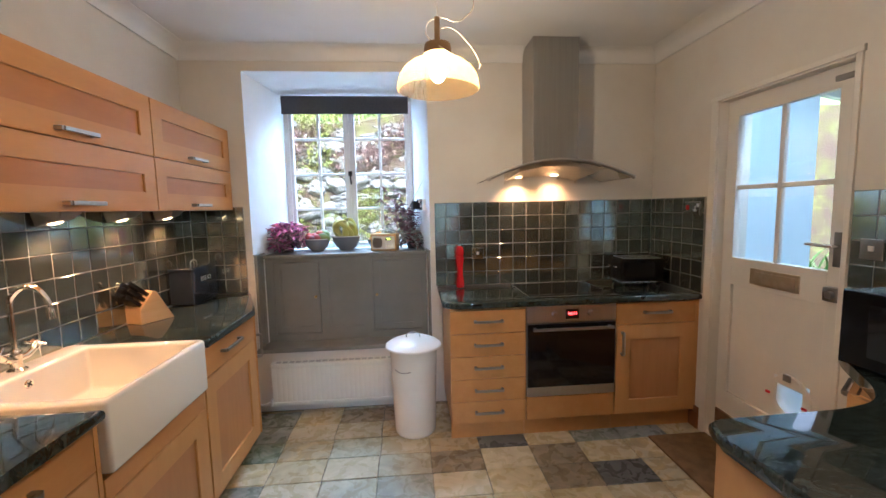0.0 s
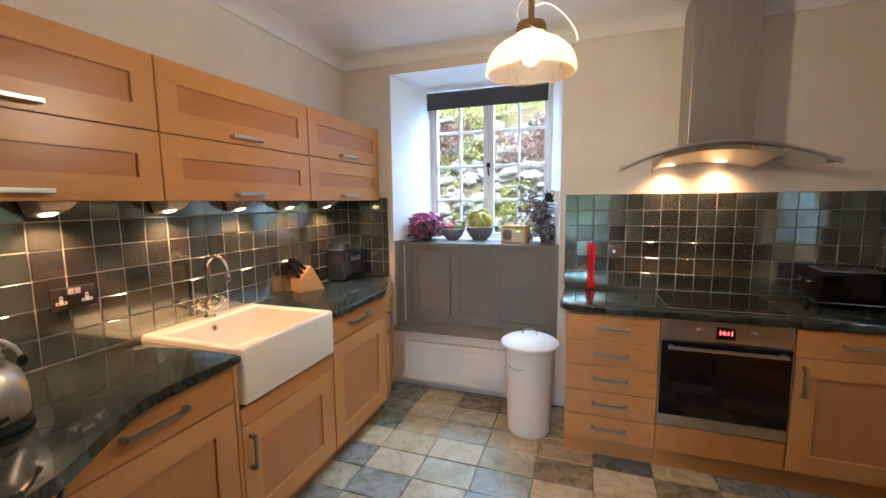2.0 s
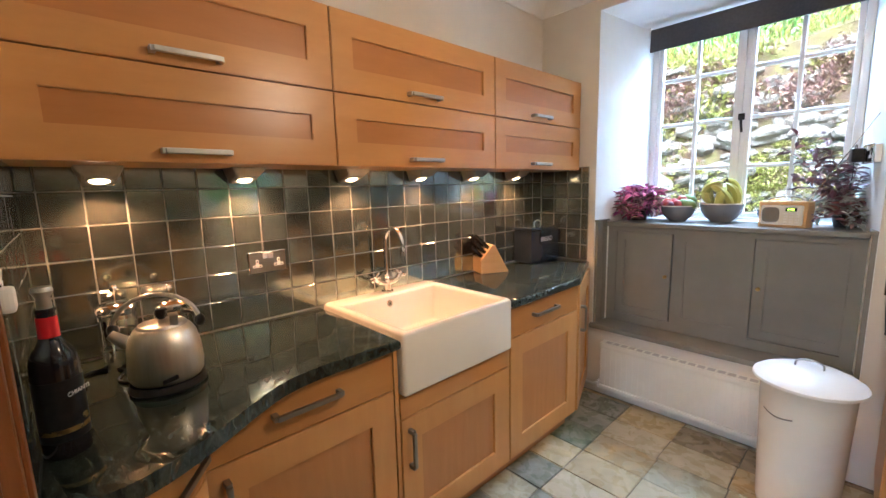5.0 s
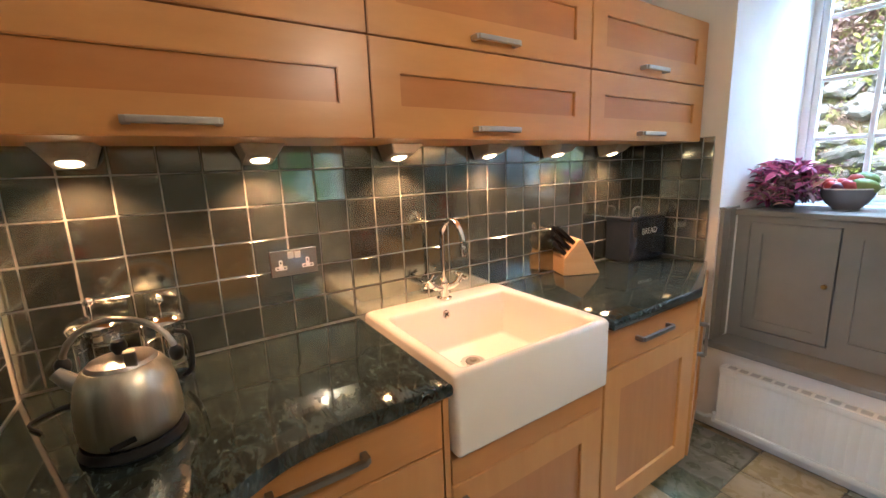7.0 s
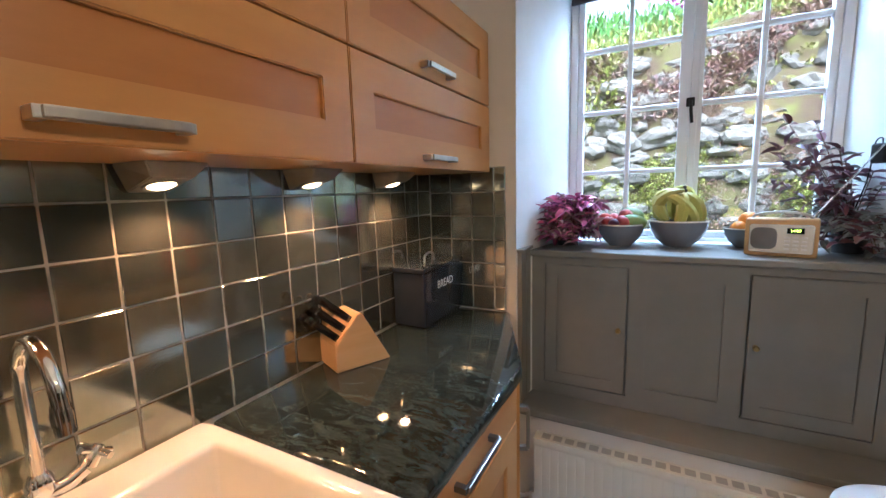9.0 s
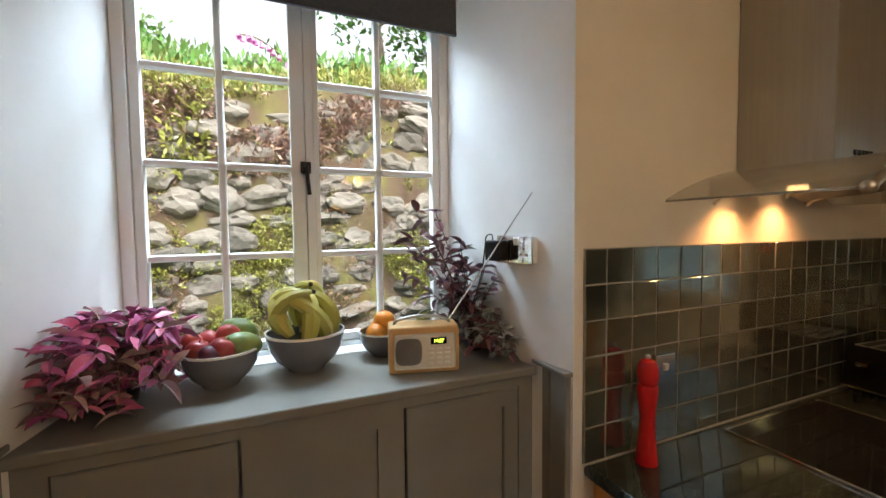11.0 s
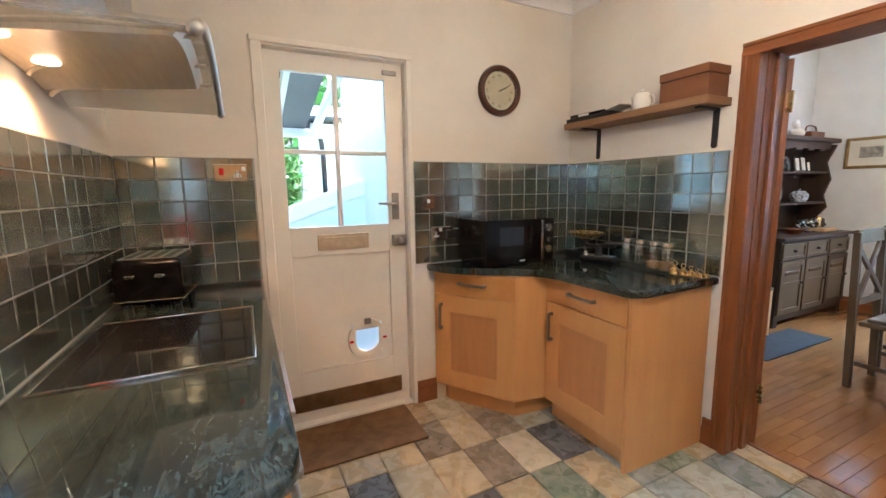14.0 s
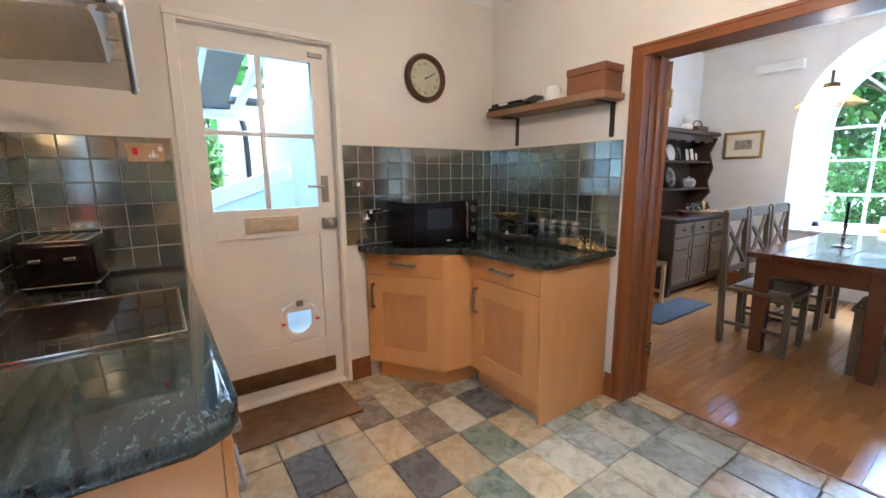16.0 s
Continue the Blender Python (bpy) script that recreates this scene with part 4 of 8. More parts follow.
u = thing("bread_bin", bb, "dark navy enamel bread bin with a lid handle", "bread bin")
part("body", box(-0.062, 0.083, -0.205, 0.122, 0.0, 0.215, 0.008, seg=3), navy, u, local=True, smooth=True)
lid = part("lid", box(-0.064, 0.087, -0.209, 0.126, 0.214, 0.236, 0.008, seg=3), navy, u, local=True, smooth=True)
part("lid_handle", tube(curve_pts([(0.015, -0.08, 0.234), (0.015, -0.076, 0.262), (0.015, -0.04, 0.274), (0.015, -0.004, 0.262), (0.015, 0.0, 0.234)], 5), 0.005, 8), steel, lid, "bright metal handle", local=True, smooth=True)
m_ = bb @ face_east(0.0838, -0.03, 0.150)
writing("BREAD", 0.045, m_, white_plastic, u)


def kettle():
    kx, ky = -1.150, 0.595
    u = thing("kettle", pose(kx, ky, 0.9105), "brushed steel electric kettle on a black base", "kettle")
    part("base", lathe([(0.0, 0.0), (0.088, 0.0), (0.092, 0.006), (0.086, 0.022), (0.0, 0.022)], 40, pose(kx, ky, 0.9105)), black_plastic, u, "black power base", smooth=True)
    b_ = part("body", lathe([(0.0, 0.024), (0.080, 0.024), (0.086, 0.034), (0.088, 0.060), (0.085, 0.105), (0.077, 0.142), (0.066, 0.161), (0.060, 0.166), (0.0, 0.166)], 48, pose(kx, ky, 0.9105)), kettle_steel, u, smooth=True)
    part("lid", lathe([(0.0, 0.182), (0.03, 0.180), (0.054, 0.174), (0.059, 0.1665), (0.0, 0.1665)], 32, pose(kx, ky, 0.9105)), steel, u, "steel lid", smooth=True)
    part("lid_knob", lathe([(0.0, 0.212), (0.011, 0.210), (0.014, 0.198), (0.008, 0.184), (0.0, 0.184)], 20, pose(kx, ky, 0.9105)), black_plastic, u, smooth=True)
    part("whistle_tab", moved(box(-0.006, 0.006, -0.010, 0.010, 0.18, 0.215, 0.003), pose(kx - 0.01, ky + 0.02, 0.9105, 0, 18, 0)), steel, u)
    part("spout", tube([(kx - 0.030, ky - 0.062, 1.028), (kx - 0.043, ky - 0.090, 1.048), (kx - 0.050, ky - 0.108, 1.066)], 0.020, 14, 0.6), steel, u, smooth=True)
    arc = [(kx - 0.036 + 0.095 * math.cos(a) * 0.35, ky - 0.005 + 0.094 * math.cos(a), 1.070 + 0.085 * math.sin(a)) for a in [math.pi * k / 12 for k in range(13)]]
    hd = part("handle", tube(arc, 0.0058, 12), steel, u, "arched steel handle", smooth=True)
    for k in (0, 12):
        part("handle_mount", ball(*arc[k], 0.014, 0.014, 0.018), black_plastic, hd, smooth=True)
    part("badge", moved(box(-0.030, 0.030, -0.006, 0.006, 0, 0.002, 0.001), face_dir((kx + 0.089, ky + 0.0), (kx + 0.0885, ky + 0.001), 0.955)), black_plastic, u, "small dark badge")
    cord = [(kx - 0.06, ky - 0.07, 0.916), (kx - 0.12, ky - 0.10, 0.9135), (kx - 0.20, ky - 0.08, 0.9135), (kx - 0.25, ky - 0.14, 0.9135), (kx - 0.20, ky - 0.20, 0.9135), (kx - 0.14, ky - 0.17, 0.9135)]
    part("cord", tube(curve_pts(cord, 6), 0.003, 6), black_plastic, u, smooth=True)


kettle()
clear_glass = material("clear_glass", (0.96, 0.98, 0.97), 0.01, transmission=1.0, ior=1.45)
coffee = material("coffee", (0.02, 0.012, 0.008), 0.3)


def cafetiere(x, y, s, turn):
    m = pose(x, y, 0.9105, 0, 0, turn) @ Matrix.Diagonal((s, s, s, 1))
    u = thing("cafetiere", pose(x, y, 0.9105), "glass cafetiere with a chrome frame and domed lid", "coffee press", "coffee presses")
    part("beaker", lathe([(0.0, 0.012), (0.044, 0.012), (0.046, 0.02), (0.046, 0.165), (0.048, 0.170), (0.043, 0.168), (0.043, 0.02), (0.0, 0.017)], 32, m), clear_glass, u, "clear glass beaker", smooth=True)
    bm = lathe([(0.050, 0.0), (0.051, 0.014), (0.048, 0.014), (0.047, 0.0)], 32)
    join(bm, lathe([(0.0475, 0.148), (0.050, 0.148), (0.050, 0.160), (0.0475, 0.160)], 32))
    for k in range(4):
        a = math.pi / 4 + k * math.pi / 2
        join(bm, tube([(0.049 * math.cos(a), 0.049 * math.sin(a), 0.0), (0.049 * math.cos(a), 0.049 * math.sin(a), 0.155)], 0.003, 6))
    part("frame", moved(bm, m), chrome, u, "chrome band frame", smooth=True)
    part("lid", lathe([(0.052, 0.168), (0.054, 0.178), (0.046, 0.190), (0.024, 0.198), (0.006, 0.200), (0.0, 0.200)], 32, m), chrome, u, "domed chrome lid", smooth=True)
    part("plunger_rod", moved(tube([(0, 0, 0.06), (0, 0, 0.228)], 0.0022, 8), m), chrome, u)
    part("plunger_knob", moved(ball(0, 0, 0.236, 0.0125), m), chrome, u, smooth=True)
    part("plunger_disc", lathe([(0.0, 0.062), (0.042, 0.060), (0.042, 0.055), (0.0, 0.055)], 24, m), steel, u)
    part("handle", moved(tube(curve_pts([(0.050, 0, 0.152), (0.082, 0, 0.150), (0.090, 0, 0.12), (0.084, 0, 0.05), (0.050, 0, 0.022)], 5), 0.0065, 10), m), black_plastic, u, "black handle", smooth=True)


cafetiere(-1.415, 0.520, 1.0, 200)
cafetiere(-1.395, 0.655, 0.92, 40)
wx_, wy_ = -0.950, 0.387
u = thing("wine_bottle", pose(wx_, wy_, 0.9105), "dark wine bottle with a red neck collar and dark label", "bottle")
dark_bottle = material("dark_bottle", (0.008, 0.007, 0.010), 0.08, spec=0.7, rough_vary=0.02)
part("body", lathe([(0.0, 0.004), (0.036, 0.0), (0.0385, 0.006), (0.0385, 0.185), (0.034, 0.210), (0.020, 0.232), (0.0145, 0.245), (0.0140, 0.292), (0.0158, 0.294), (0.0158, 0.300), (0.0, 0.300)], 36, pose(wx_, wy_, 0.9105)), dark_bottle, u, smooth=True)
part("neck_collar", lathe([(0.0150, 0.243), (0.0175, 0.243), (0.0165, 0.284), (0.0148, 0.284)], 28, pose(wx_, wy_, 0.9105)), red_gloss, u, "red foil collar", smooth=True)
part("pourer", lathe([(0.0, 0.300), (0.012, 0.300), (0.011, 0.322), (0.017, 0.334), (0.015, 0.342), (0.0, 0.344)], 20, pose(wx_, wy_, 0.9105)), steel, u, "steel bottle stopper", smooth=True)
lab = part("label", lathe([(0.0387, 0.035), (0.0391, 0.035), (0.0391, 0.160), (0.0387, 0.160)], 36, pose(wx_, wy_, 0.9105)), black_plastic, u, "matt black label", smooth=True)
fm = face_dir((0, 0), (math.cos(radians(138)), math.sin(radians(138))), 0)
place = pose(wx_, wy_, 0.9105) @ Matrix(((fm[0][0], 0, fm[0][2], fm[0][2] * 0.0394), (fm[1][0], 0, fm[1][2], fm[1][2] * 0.0394), (0, 1, 0, 0), (0, 0, 0, 1)))
writing("CHIANTI", 0.0125, place @ pose(0, 0.130, 0), white_plastic, lab)
part("gold_band", lathe([(0.0392, 0.052), (0.0395, 0.052), (0.0395, 0.062), (0.0392, 0.062)], 36, pose(wx_, wy_, 0.9105)), brass, lab, "gold band on the label", smooth=True)
part("seal", moved(lathe([(0.0, 0.001), (0.007, 0.001), (0.007, 0.0)], 16), place @ pose(0.006, 0.075, 0)), brass, lab)


# ---- sockets and switches ----
def plate(name, m, w, h, label, pins=(), rockers=(), red=None, mat=None, category="socket"):
    """A faceplate: local x across, y up, z out of the wall."""
    u = thing(name, m, label, category, "sockets and switches")
    part("faceplate", box(-w / 2, w / 2, -h / 2, h / 2, 0.0, 0.008, 0.003), mat or plate_metal, u, local=True)
    for px, py in pins:
        bm = box(px - 0.0055, px + 0.0055, py - 0.008, py + 0.012, 0.0078, 0.0088)
        box(px - 0.018, px + 0.018, py - 0.020, py - 0.008, 0.0078, 0.0088, bm=bm)
        part("insert", bm, white_plastic, u, "white T-shaped socket insert", local=True)
        bm = box(px - 0.0022, px + 0.0022, py + 0.0, py + 0.008, 0.0087, 0.0092)
        for s in (-1, 1):
            box(px + s * 0.011 - 0.0035, px + s * 0.011 + 0.0035, py - 0.016, py - 0.012, 0.0087, 0.0092, bm=bm)
        part("shutter", bm, black_plastic, u, "dark pin shutters", local=True)
    for px, py in rockers:
        part("rocker", moved(box(-0.009, 0.009, -0.011, 0.011, 0.0, 0.005, 0.002), pose(px, py, 0.008, 6, 0, 0)), white_plastic, u, "white rocker", local=True)
    if red:
        part("red_rocker", moved(box(-0.010, 0.010, -0.016, 0.016, 0.0, 0.006, 0.002), pose(*red, 0.008)), red_gloss, u, "red isolator rocker", local=True)
    return u


plate("double_socket", face_east(WX + 0.010, 1.020, 1.145), 0.148, 0.088, "chrome double socket on the tiled wall", ((-0.042, 0.0), (0.042, 0.0)), ((-0.010, 0.026), (0.012, 0.026)))
plate("switch", face_south(0.508, NY - 0.010, 1.150), 0.088, 0.088, "chrome switch plate on the tiles by the pepper mill", (), ((0.0, 0.004),))
plate("cooker_switch", face_dir((EX - 0.010, 2.515), (EX - 0.010, 2.514), 1.460), 0.148, 0.088, "chrome cooker switch with a red rocker and socket", ((0.030, 0.0),), ((0.058, 0.02),), red=(-0.040, 0.006))
plate("switch", face_dir((EX - 0.010, 1.452), (EX - 0.010, 1.451), 1.292), 0.088, 0.088, "chrome switch plate on the tiles near the door", (), ((0.0, 0.004),))
u = plate("double_socket", face_dir((EX - 0.010, 1.362), (EX - 0.010, 1.361), 1.092), 0.148, 0.088, "chrome double socket behind the microwave, one plug in", ((-0.042, 0.0),), ((-0.012, 0.026),))
part("plug", box(0.020, 0.068, -0.032, 0.022, 0.0085, 0.042, 0.008), black_plastic, u, "black plug", local=True)
u = plate("double_socket", face_dir((-0.735, SY + 0.010), (-0.736, SY + 0.010), 1.285), 0.148, 0.088, "chrome double socket beside the doorway", ((0.042, 0.0),), ((-0.012, 0.026),))
part("plug", box(-0.060, -0.028, -0.022, 0.014, 0.0085, 0.026, 0.006), white_plastic, u, "pale plug", local=True)
u = plate("double_socket", face_dir((0.116, 3.188), (0.1165, 3.186), 1.525) @ pose(0, 0, 0.026), 0.148, 0.088, "chrome double socket on the window reveal with an adapter", ((0.042, 0.0),), ((0.012, 0.026),))
part("back_box", box(-0.07, 0.07, -0.040, 0.040, -0.026, 0.0), white_plastic, u, local=True)
part("adapter", box(-0.085, -0.018, -0.036, 0.030, 0.0085, 0.055, 0.010, seg=3), black_plastic, u, "black mains adapter", local=True, smooth=True)
part("adapter_cable", tube(curve_pts([(-0.07, 0.028, 0.03), (-0.075, 0.048, 0.03), (-0.10, 0.04, 0.03), (-0.11, 0.0, 0.028), (-0.14, -0.10, 0.02), (-0.20, -0.24, 0.02), (-0.22, -0.345, 0.03)], 6), 0.0022, 6), black_plastic, u, local=True, smooth=True)

# ---- hob side things ----
u = thing("pepper_mill", pose(0.365, 2.918, 0.9105), "glossy red turned wooden pepper mill", "pepper mill")
part("body", lathe([(0.0, 0.0), (0.030, 0.0), (0.031, 0.012), (0.028, 0.030), (0.026, 0.055), (0.022, 0.085), (0.021, 0.130), (0.024, 0.170), (0.028, 0.200), (0.029, 0.222), (0.026, 0.232), (0.0, 0.232)], 36, pose(0.365, 2.918, 0.9105)), red_gloss, u, smooth=True)
part("head", lathe([(0.0, 0.233), (0.024, 0.233), (0.028, 0.240), (0.030, 0.262), (0.027, 0.285), (0.020, 0.300), (0.008, 0.306), (0.0, 0.306)], 36, pose(0.365, 2.918, 0.9105)), red_gloss, u, "turned red head", smooth=True)
part("finial", lathe([(0.0, 0.318), (0.006, 0.316), (0.008, 0.310), (0.004, 0.304), (0.0, 0.304)], 16, pose(0.365, 2.918, 0.9105)), steel, u, smooth=True)

tm = pose(1.665, 2.822, 0.9105, 0, 0, -5)
u = thing("toaster", tm, "black four-slot toaster with chrome trim in the corner", "toaster")
part("body", box(-0.155, 0.155, -0.120, 0.120, 0.012, 0.195, 0.030, seg=4), toaster_black, u, local=True, smooth=True)
part("top_plate", box(-0.130, 0.130, -0.098, 0.098, 0.1945, 0.199, 0.002), steel, u, "steel top plate", local=True)
for k in range(4):
    part("slot", box(-0.122, 0.122, -0.082 + k * 0.046, -0.056 + k * 0.046, 0.1985, 0.2), black_plastic, u, local=True)
part("base_rim", box(-0.158, 0.158, -0.123, 0.123, 0.026, 0.033, 0.003), chrome, u, "bright chrome rim", local=True)
for s in (-1, 1):
    for k in (-1, 1):
        part("foot", lathe([(0.0, 0.0), (0.014, 0.0), (0.014, 0.014), (0.0, 0.014)], 14, pose(s * 0.12, k * 0.09, 0)), black_plastic, u, local=True)
for k in (-0.05, 0.05):
    part("lever", box(-0.182, -0.152, k - 0.018, k + 0.018, 0.125, 0.140, 0.004), chrome, u, "chrome lever", local=True)
    part("lever", box(0.152, 0.182, k - 0.018, k + 0.018, 0.125, 0.140, 0.004), chrome, u, "chrome lever", local=True)
    part("dial", moved(lathe([(0.0, 0.016), (0.012, 0.016), (0.015, 0.0), (0.0, 0.0)], 20), pose(0.155, k, 0.075, 0, 90, 0)), chrome, u, "chrome browning dial", local=True, smooth=True)

# ---- corner worktop things ----
u = thing("microwave", pose(1.68, 1.01, 0.9105), "black microwave oven with a chrome handle and dials", "microwave")
part("case", box(1.545, 1.855, 0.765, 1.255, 0.922, 1.185, 0.006), toaster_black, u)
dr = part("door", box(1.520, 1.546, 0.882, 1.255, 0.922, 1.185, 0.006), toaster_black, u, "glossy black door")
part("window", box(1.5175, 1.5205, 0.930, 1.165, 0.965, 1.145, 0.001), black_glass, dr)
part("badge", box(1.517, 1.5205, 0.985, 1.020, 0.938, 0.945), white_plastic, dr, "small pale badge")
part("control_panel", box(1.520, 1.546, 0.765, 0.879, 0.922, 1.185, 0.006), toaster_black, u)
part("handle", box(1.495, 1.512, 0.862, 0.880, 0.935, 1.178, 0.005), chrome, u, "chrome bar handle")
for s in (0.945, 1.168):
    part("handle_post", box(1.508, 1.524, 0.865, 0.877, s - 0.008, s + 0.008), chrome, u)
for kz, kr in ((1.130, 0.028), (1.060, 0.018), (1.000, 0.028)):
    part("dial", lathe([(0.0, 0.018), (kr * 0.8, 0.018), (kr, 0.0), (0.0, 0.0)], 28, Matrix(((0, 0, -1, 1.520), (-1, 0, 0, 0.818), (0, 1, 0, kz), (0, 0, 0, 1)))), chrome, u, "chrome dial", smooth=True)
for fx in (1.57, 1.83):
    for fy_ in (0.79, 1.23):
        part("foot", lathe([(0.0, 0.0), (0.012, 0.0), (0.012, 0.013), (0.0, 0.013)], 12, pose(fx, fy_, 0.9105)), toaster_black, u)

# kitchen scales with a brass pan
sm = pose(1.435, 0.475, 0.9105, 0, 0, 20)
u = thing("balance_scales", sm, "old iron balance scales with a brass weighing pan", "scales")
iron = material("cast_iron", (0.018, 0.018, 0.019), 0.5, 0.3, second=(0.03, 0.028, 0.026), scale=25, bump=0.3)
part("base", box(-0.10, 0.10, -0.045, 0.045, 0.0, 0.030, 0.010, seg=3), iron, u, local=True, smooth=True)
part("column", lathe([(0.03, 0.028), (0.018, 0.05), (0.016, 0.085), (0.022, 0.10), (0.0, 0.105)], 20), iron, u, local=True, smooth=True)
part("beam", box(-0.105, 0.105, -0.012, 0.012, 0.085, 0.100, 0.005), iron, u, local=True)
part("pan_support", lathe([(0.0, 0.095), (0.02, 0.095), (0.010, 0.115), (0.045, 0.135), (0.0, 0.135)], 20, pose(0.085, 0, 0)), iron, u, local=True, smooth=True)
part("weight_plate", lathe([(0.0, 0.105), (0.045, 0.105), (0.048, 0.112), (0.0, 0.112)], 24, pose(-0.085, 0, 0)), iron, u, local=True, smooth=True)
part("pan", lathe([(0.0, 0.136), (0.05, 0.138), (0.085, 0.150), (0.115, 0.172), (0.118, 0.173), (0.088, 0.146), (0.05, 0.134), (0.0, 0.132)], 36, pose(0.085, 0, 0) @ Matrix.Diagonal((1, 0.8, 1, 1))), brass, u, "shallow brass pan", local=True, smooth=True)
u = thing("ornament", pose(1.50, 0.520, 0.9105), "small pale ceramic figure beside the scales", "ornament")
part("figure", lathe([(0.0, 0.0), (0.020, 0.0), (0.022, 0.01), (0.014, 0.03), (0.016, 0.055), (0.010, 0.075), (0.013, 0.09), (0.0, 0.10)], 18, pose(1.50, 0.520, 0.9105) @ Matrix.Diagonal((0.9, 0.9, 0.55, 1))), ceramic, u, smooth=True)

contents = (None, None, material("nuts", (0.33, 0.19, 0.09), 0.8, second=(0.45, 0.29, 0.15), scale=40, bump=1.0, bump_scale=90), None, None)
def jar_glass_material():
    """Thin clear glass: lets light straight through, with a gloss on top."""
    m = bpy.data.materials.new("jar_glass")
    m.use_nodes = True
    nt = m.node_tree
    nt.nodes.remove(nt.nodes["Principled BSDF"])
    clear_, gloss, mix = nt.nodes.new("ShaderNodeBsdfTransparent"), nt.nodes.new("ShaderNodeBsdfGlossy"), nt.nodes.new("ShaderNodeMixShader")
    clear_.inputs[0].default_value = (0.95, 0.97, 0.96, 1)
    gloss.inputs["Roughness"].default_value = 0.04
    mix.inputs[0].default_value = 0.16
    nt.links.new(clear_.outputs[0], mix.inputs[1])
    nt.links.new(gloss.outputs[0], mix.inputs[2])
    nt.links.new(mix.outputs[0], nt.nodes["Material Output"].inputs[0])
    return m


jar_glass = jar_glass_material()
for i, jx in enumerate((1.255, 1.165, 1.080, 0.995)):
    jy = 0.435 + 0.006 * (i % 2)
    u = thing("storage_jar", pose(jx, jy, 0.9105), "glass storage jar with a metal lid" + (", part filled" if i > 1 else ", nearly empty"), "jar", "storage jars")
    part("jar", lathe([(0.0, 0.001), (0.036, 0.0), (0.040, 0.006), (0.041, 0.100), (0.036, 0.118), (0.031, 0.124), (0.031, 0.140), (0.028, 0.140), (0.028, 0.122), (0.037, 0.098), (0.037, 0.008), (0.0, 0.006)], 32, pose(jx, jy, 0.9105)), jar_glass, u, "clear glass jar", smooth=True)
    part("lid", lathe([(0.0, 0.158), (0.030, 0.158), (0.034, 0.155), (0.034, 0.136), (0.032, 0.136), (0.0, 0.152)], 32, pose(jx, jy, 0.9105)), bright_steel, u, "bright metal lid", smooth=True)
    if i > 1:
        part("contents", lathe([(0.0, 0.008), (0.036, 0.009), (0.036, 0.040 + 0.01 * (i - 2)), (0.018, 0.048), (0.0, 0.045)], 24, pose(jx, jy, 0.9105)), contents[2], u, "pale dry food", smooth=True)
for i, (s, jx, jy) in enumerate(((1.0, 0.925, 0.475), (0.86, 0.885, 0.462), (0.74, 0.852, 0.452), (0.62, 0.826, 0.446), (0.52, 0.805, 0.438), (0.44, 0.790, 0.420), (0.40, 0.808, 0.408))):
    m_ = pose(jx, jy, 0.9105) @ Matrix.Diagonal((s, s, s, 1))
    u = thing("brass_weight", pose(jx, jy, 0.9105), "small brass bell-shaped scale weight", "weight", "brass weights")
    part("bell", lathe([(0.0, 0.0), (0.024, 0.0), (0.025, 0.008), (0.021, 0.014), (0.019, 0.034), (0.010, 0.042), (0.008, 0.048), (0.0, 0.050)], 24, m_), brass, u, smooth=True)
    part("ring", moved(lathe([(0.010, -0.004), (0.014, -0.004), (0.014, 0.004), (0.010, 0.004)], 20), m_ @ pose(0, 0, 0.060, 90, 0, 30)), brass, u, smooth=True)

# ---- shelf on brackets ----
rustic = material("rustic_wood", (0.20, 0.105, 0.045), 0.6, second=(0.30, 0.17, 0.08), scale=3, stretch=(1, 9, 9), amount=1.3, bump=0.3, bump_scale=30)
box_wood = material("box_wood", (0.13, 0.050, 0.018), 0.45, second=(0.20, 0.082, 0.030), scale=3, stretch=(1, 8, 8), amount=1.3)
u = thing("wall_shelf", pose(1.25, 0.43, 1.745), "rough timber shelf on black iron brackets", "shelf")
bm = box(0.788, 1.722, SY + 0.002, 0.528, 1.742, 1.78, 0.004)
bmesh.ops.subdivide_edges(bm, edges=[e for e in bm.edges if abs(e.verts[0].co.x - e.verts[1].co.x) > 0.5], cuts=14)
for v in bm.verts:
    if v.co.y > 0.5:
        v.co.y += 0.004 * noise.noise(v.co * 9)
        v.co.z += 0.003 * noise.noise(v.co * 7)
part("board", bm, rustic, u)
for bx_ in (0.855, 1.600):
    bm = box(bx_ - 0.015, bx_ + 0.015, SY + 0.001, SY + 0.009, 1.565, 1.74, 0.003)
    box(bx_ - 0.015, bx_ + 0.015, SY + 0.002, 0.49, 1.732, 1.7405, 0.002, bm=bm)
    join(bm, lathe([(0.0, 0.0), (0.015, 0.0), (0.015, 0.008), (0.0, 0.008)], 16, Matrix(((1, 0, 0, bx_), (0, 0, 1, SY + 0.001), (0, 1, 0, 1.565), (0, 0, 0, 1)))))
    part("bracket", bm, iron, u, "flat black iron bracket")
u = thing("wooden_box", pose(0.93, 0.44, 1.781), "reddish wooden box with a lid on the shelf", "box")
part("body", box(0.800, 1.045, 0.352, 0.510, 1.7805, 1.882, 0.004), box_wood, u)
part("lid", box(0.796, 1.049, 0.348, 0.514, 1.884, 1.925, 0.005), box_wood, u)
tx_, ty_ = 1.205, 0.44
u = thing("teapot", pose(tx_, ty_, 1.781), "small white china teapot on the shelf", "teapot")
part("body", lathe([(0.0, 0.0), (0.038, 0.0), (0.048, 0.012), (0.050, 0.050), (0.045, 0.085), (0.038, 0.095), (0.0, 0.095)], 32, pose(tx_, ty_, 1.7805)), ceramic, u, smooth=True)
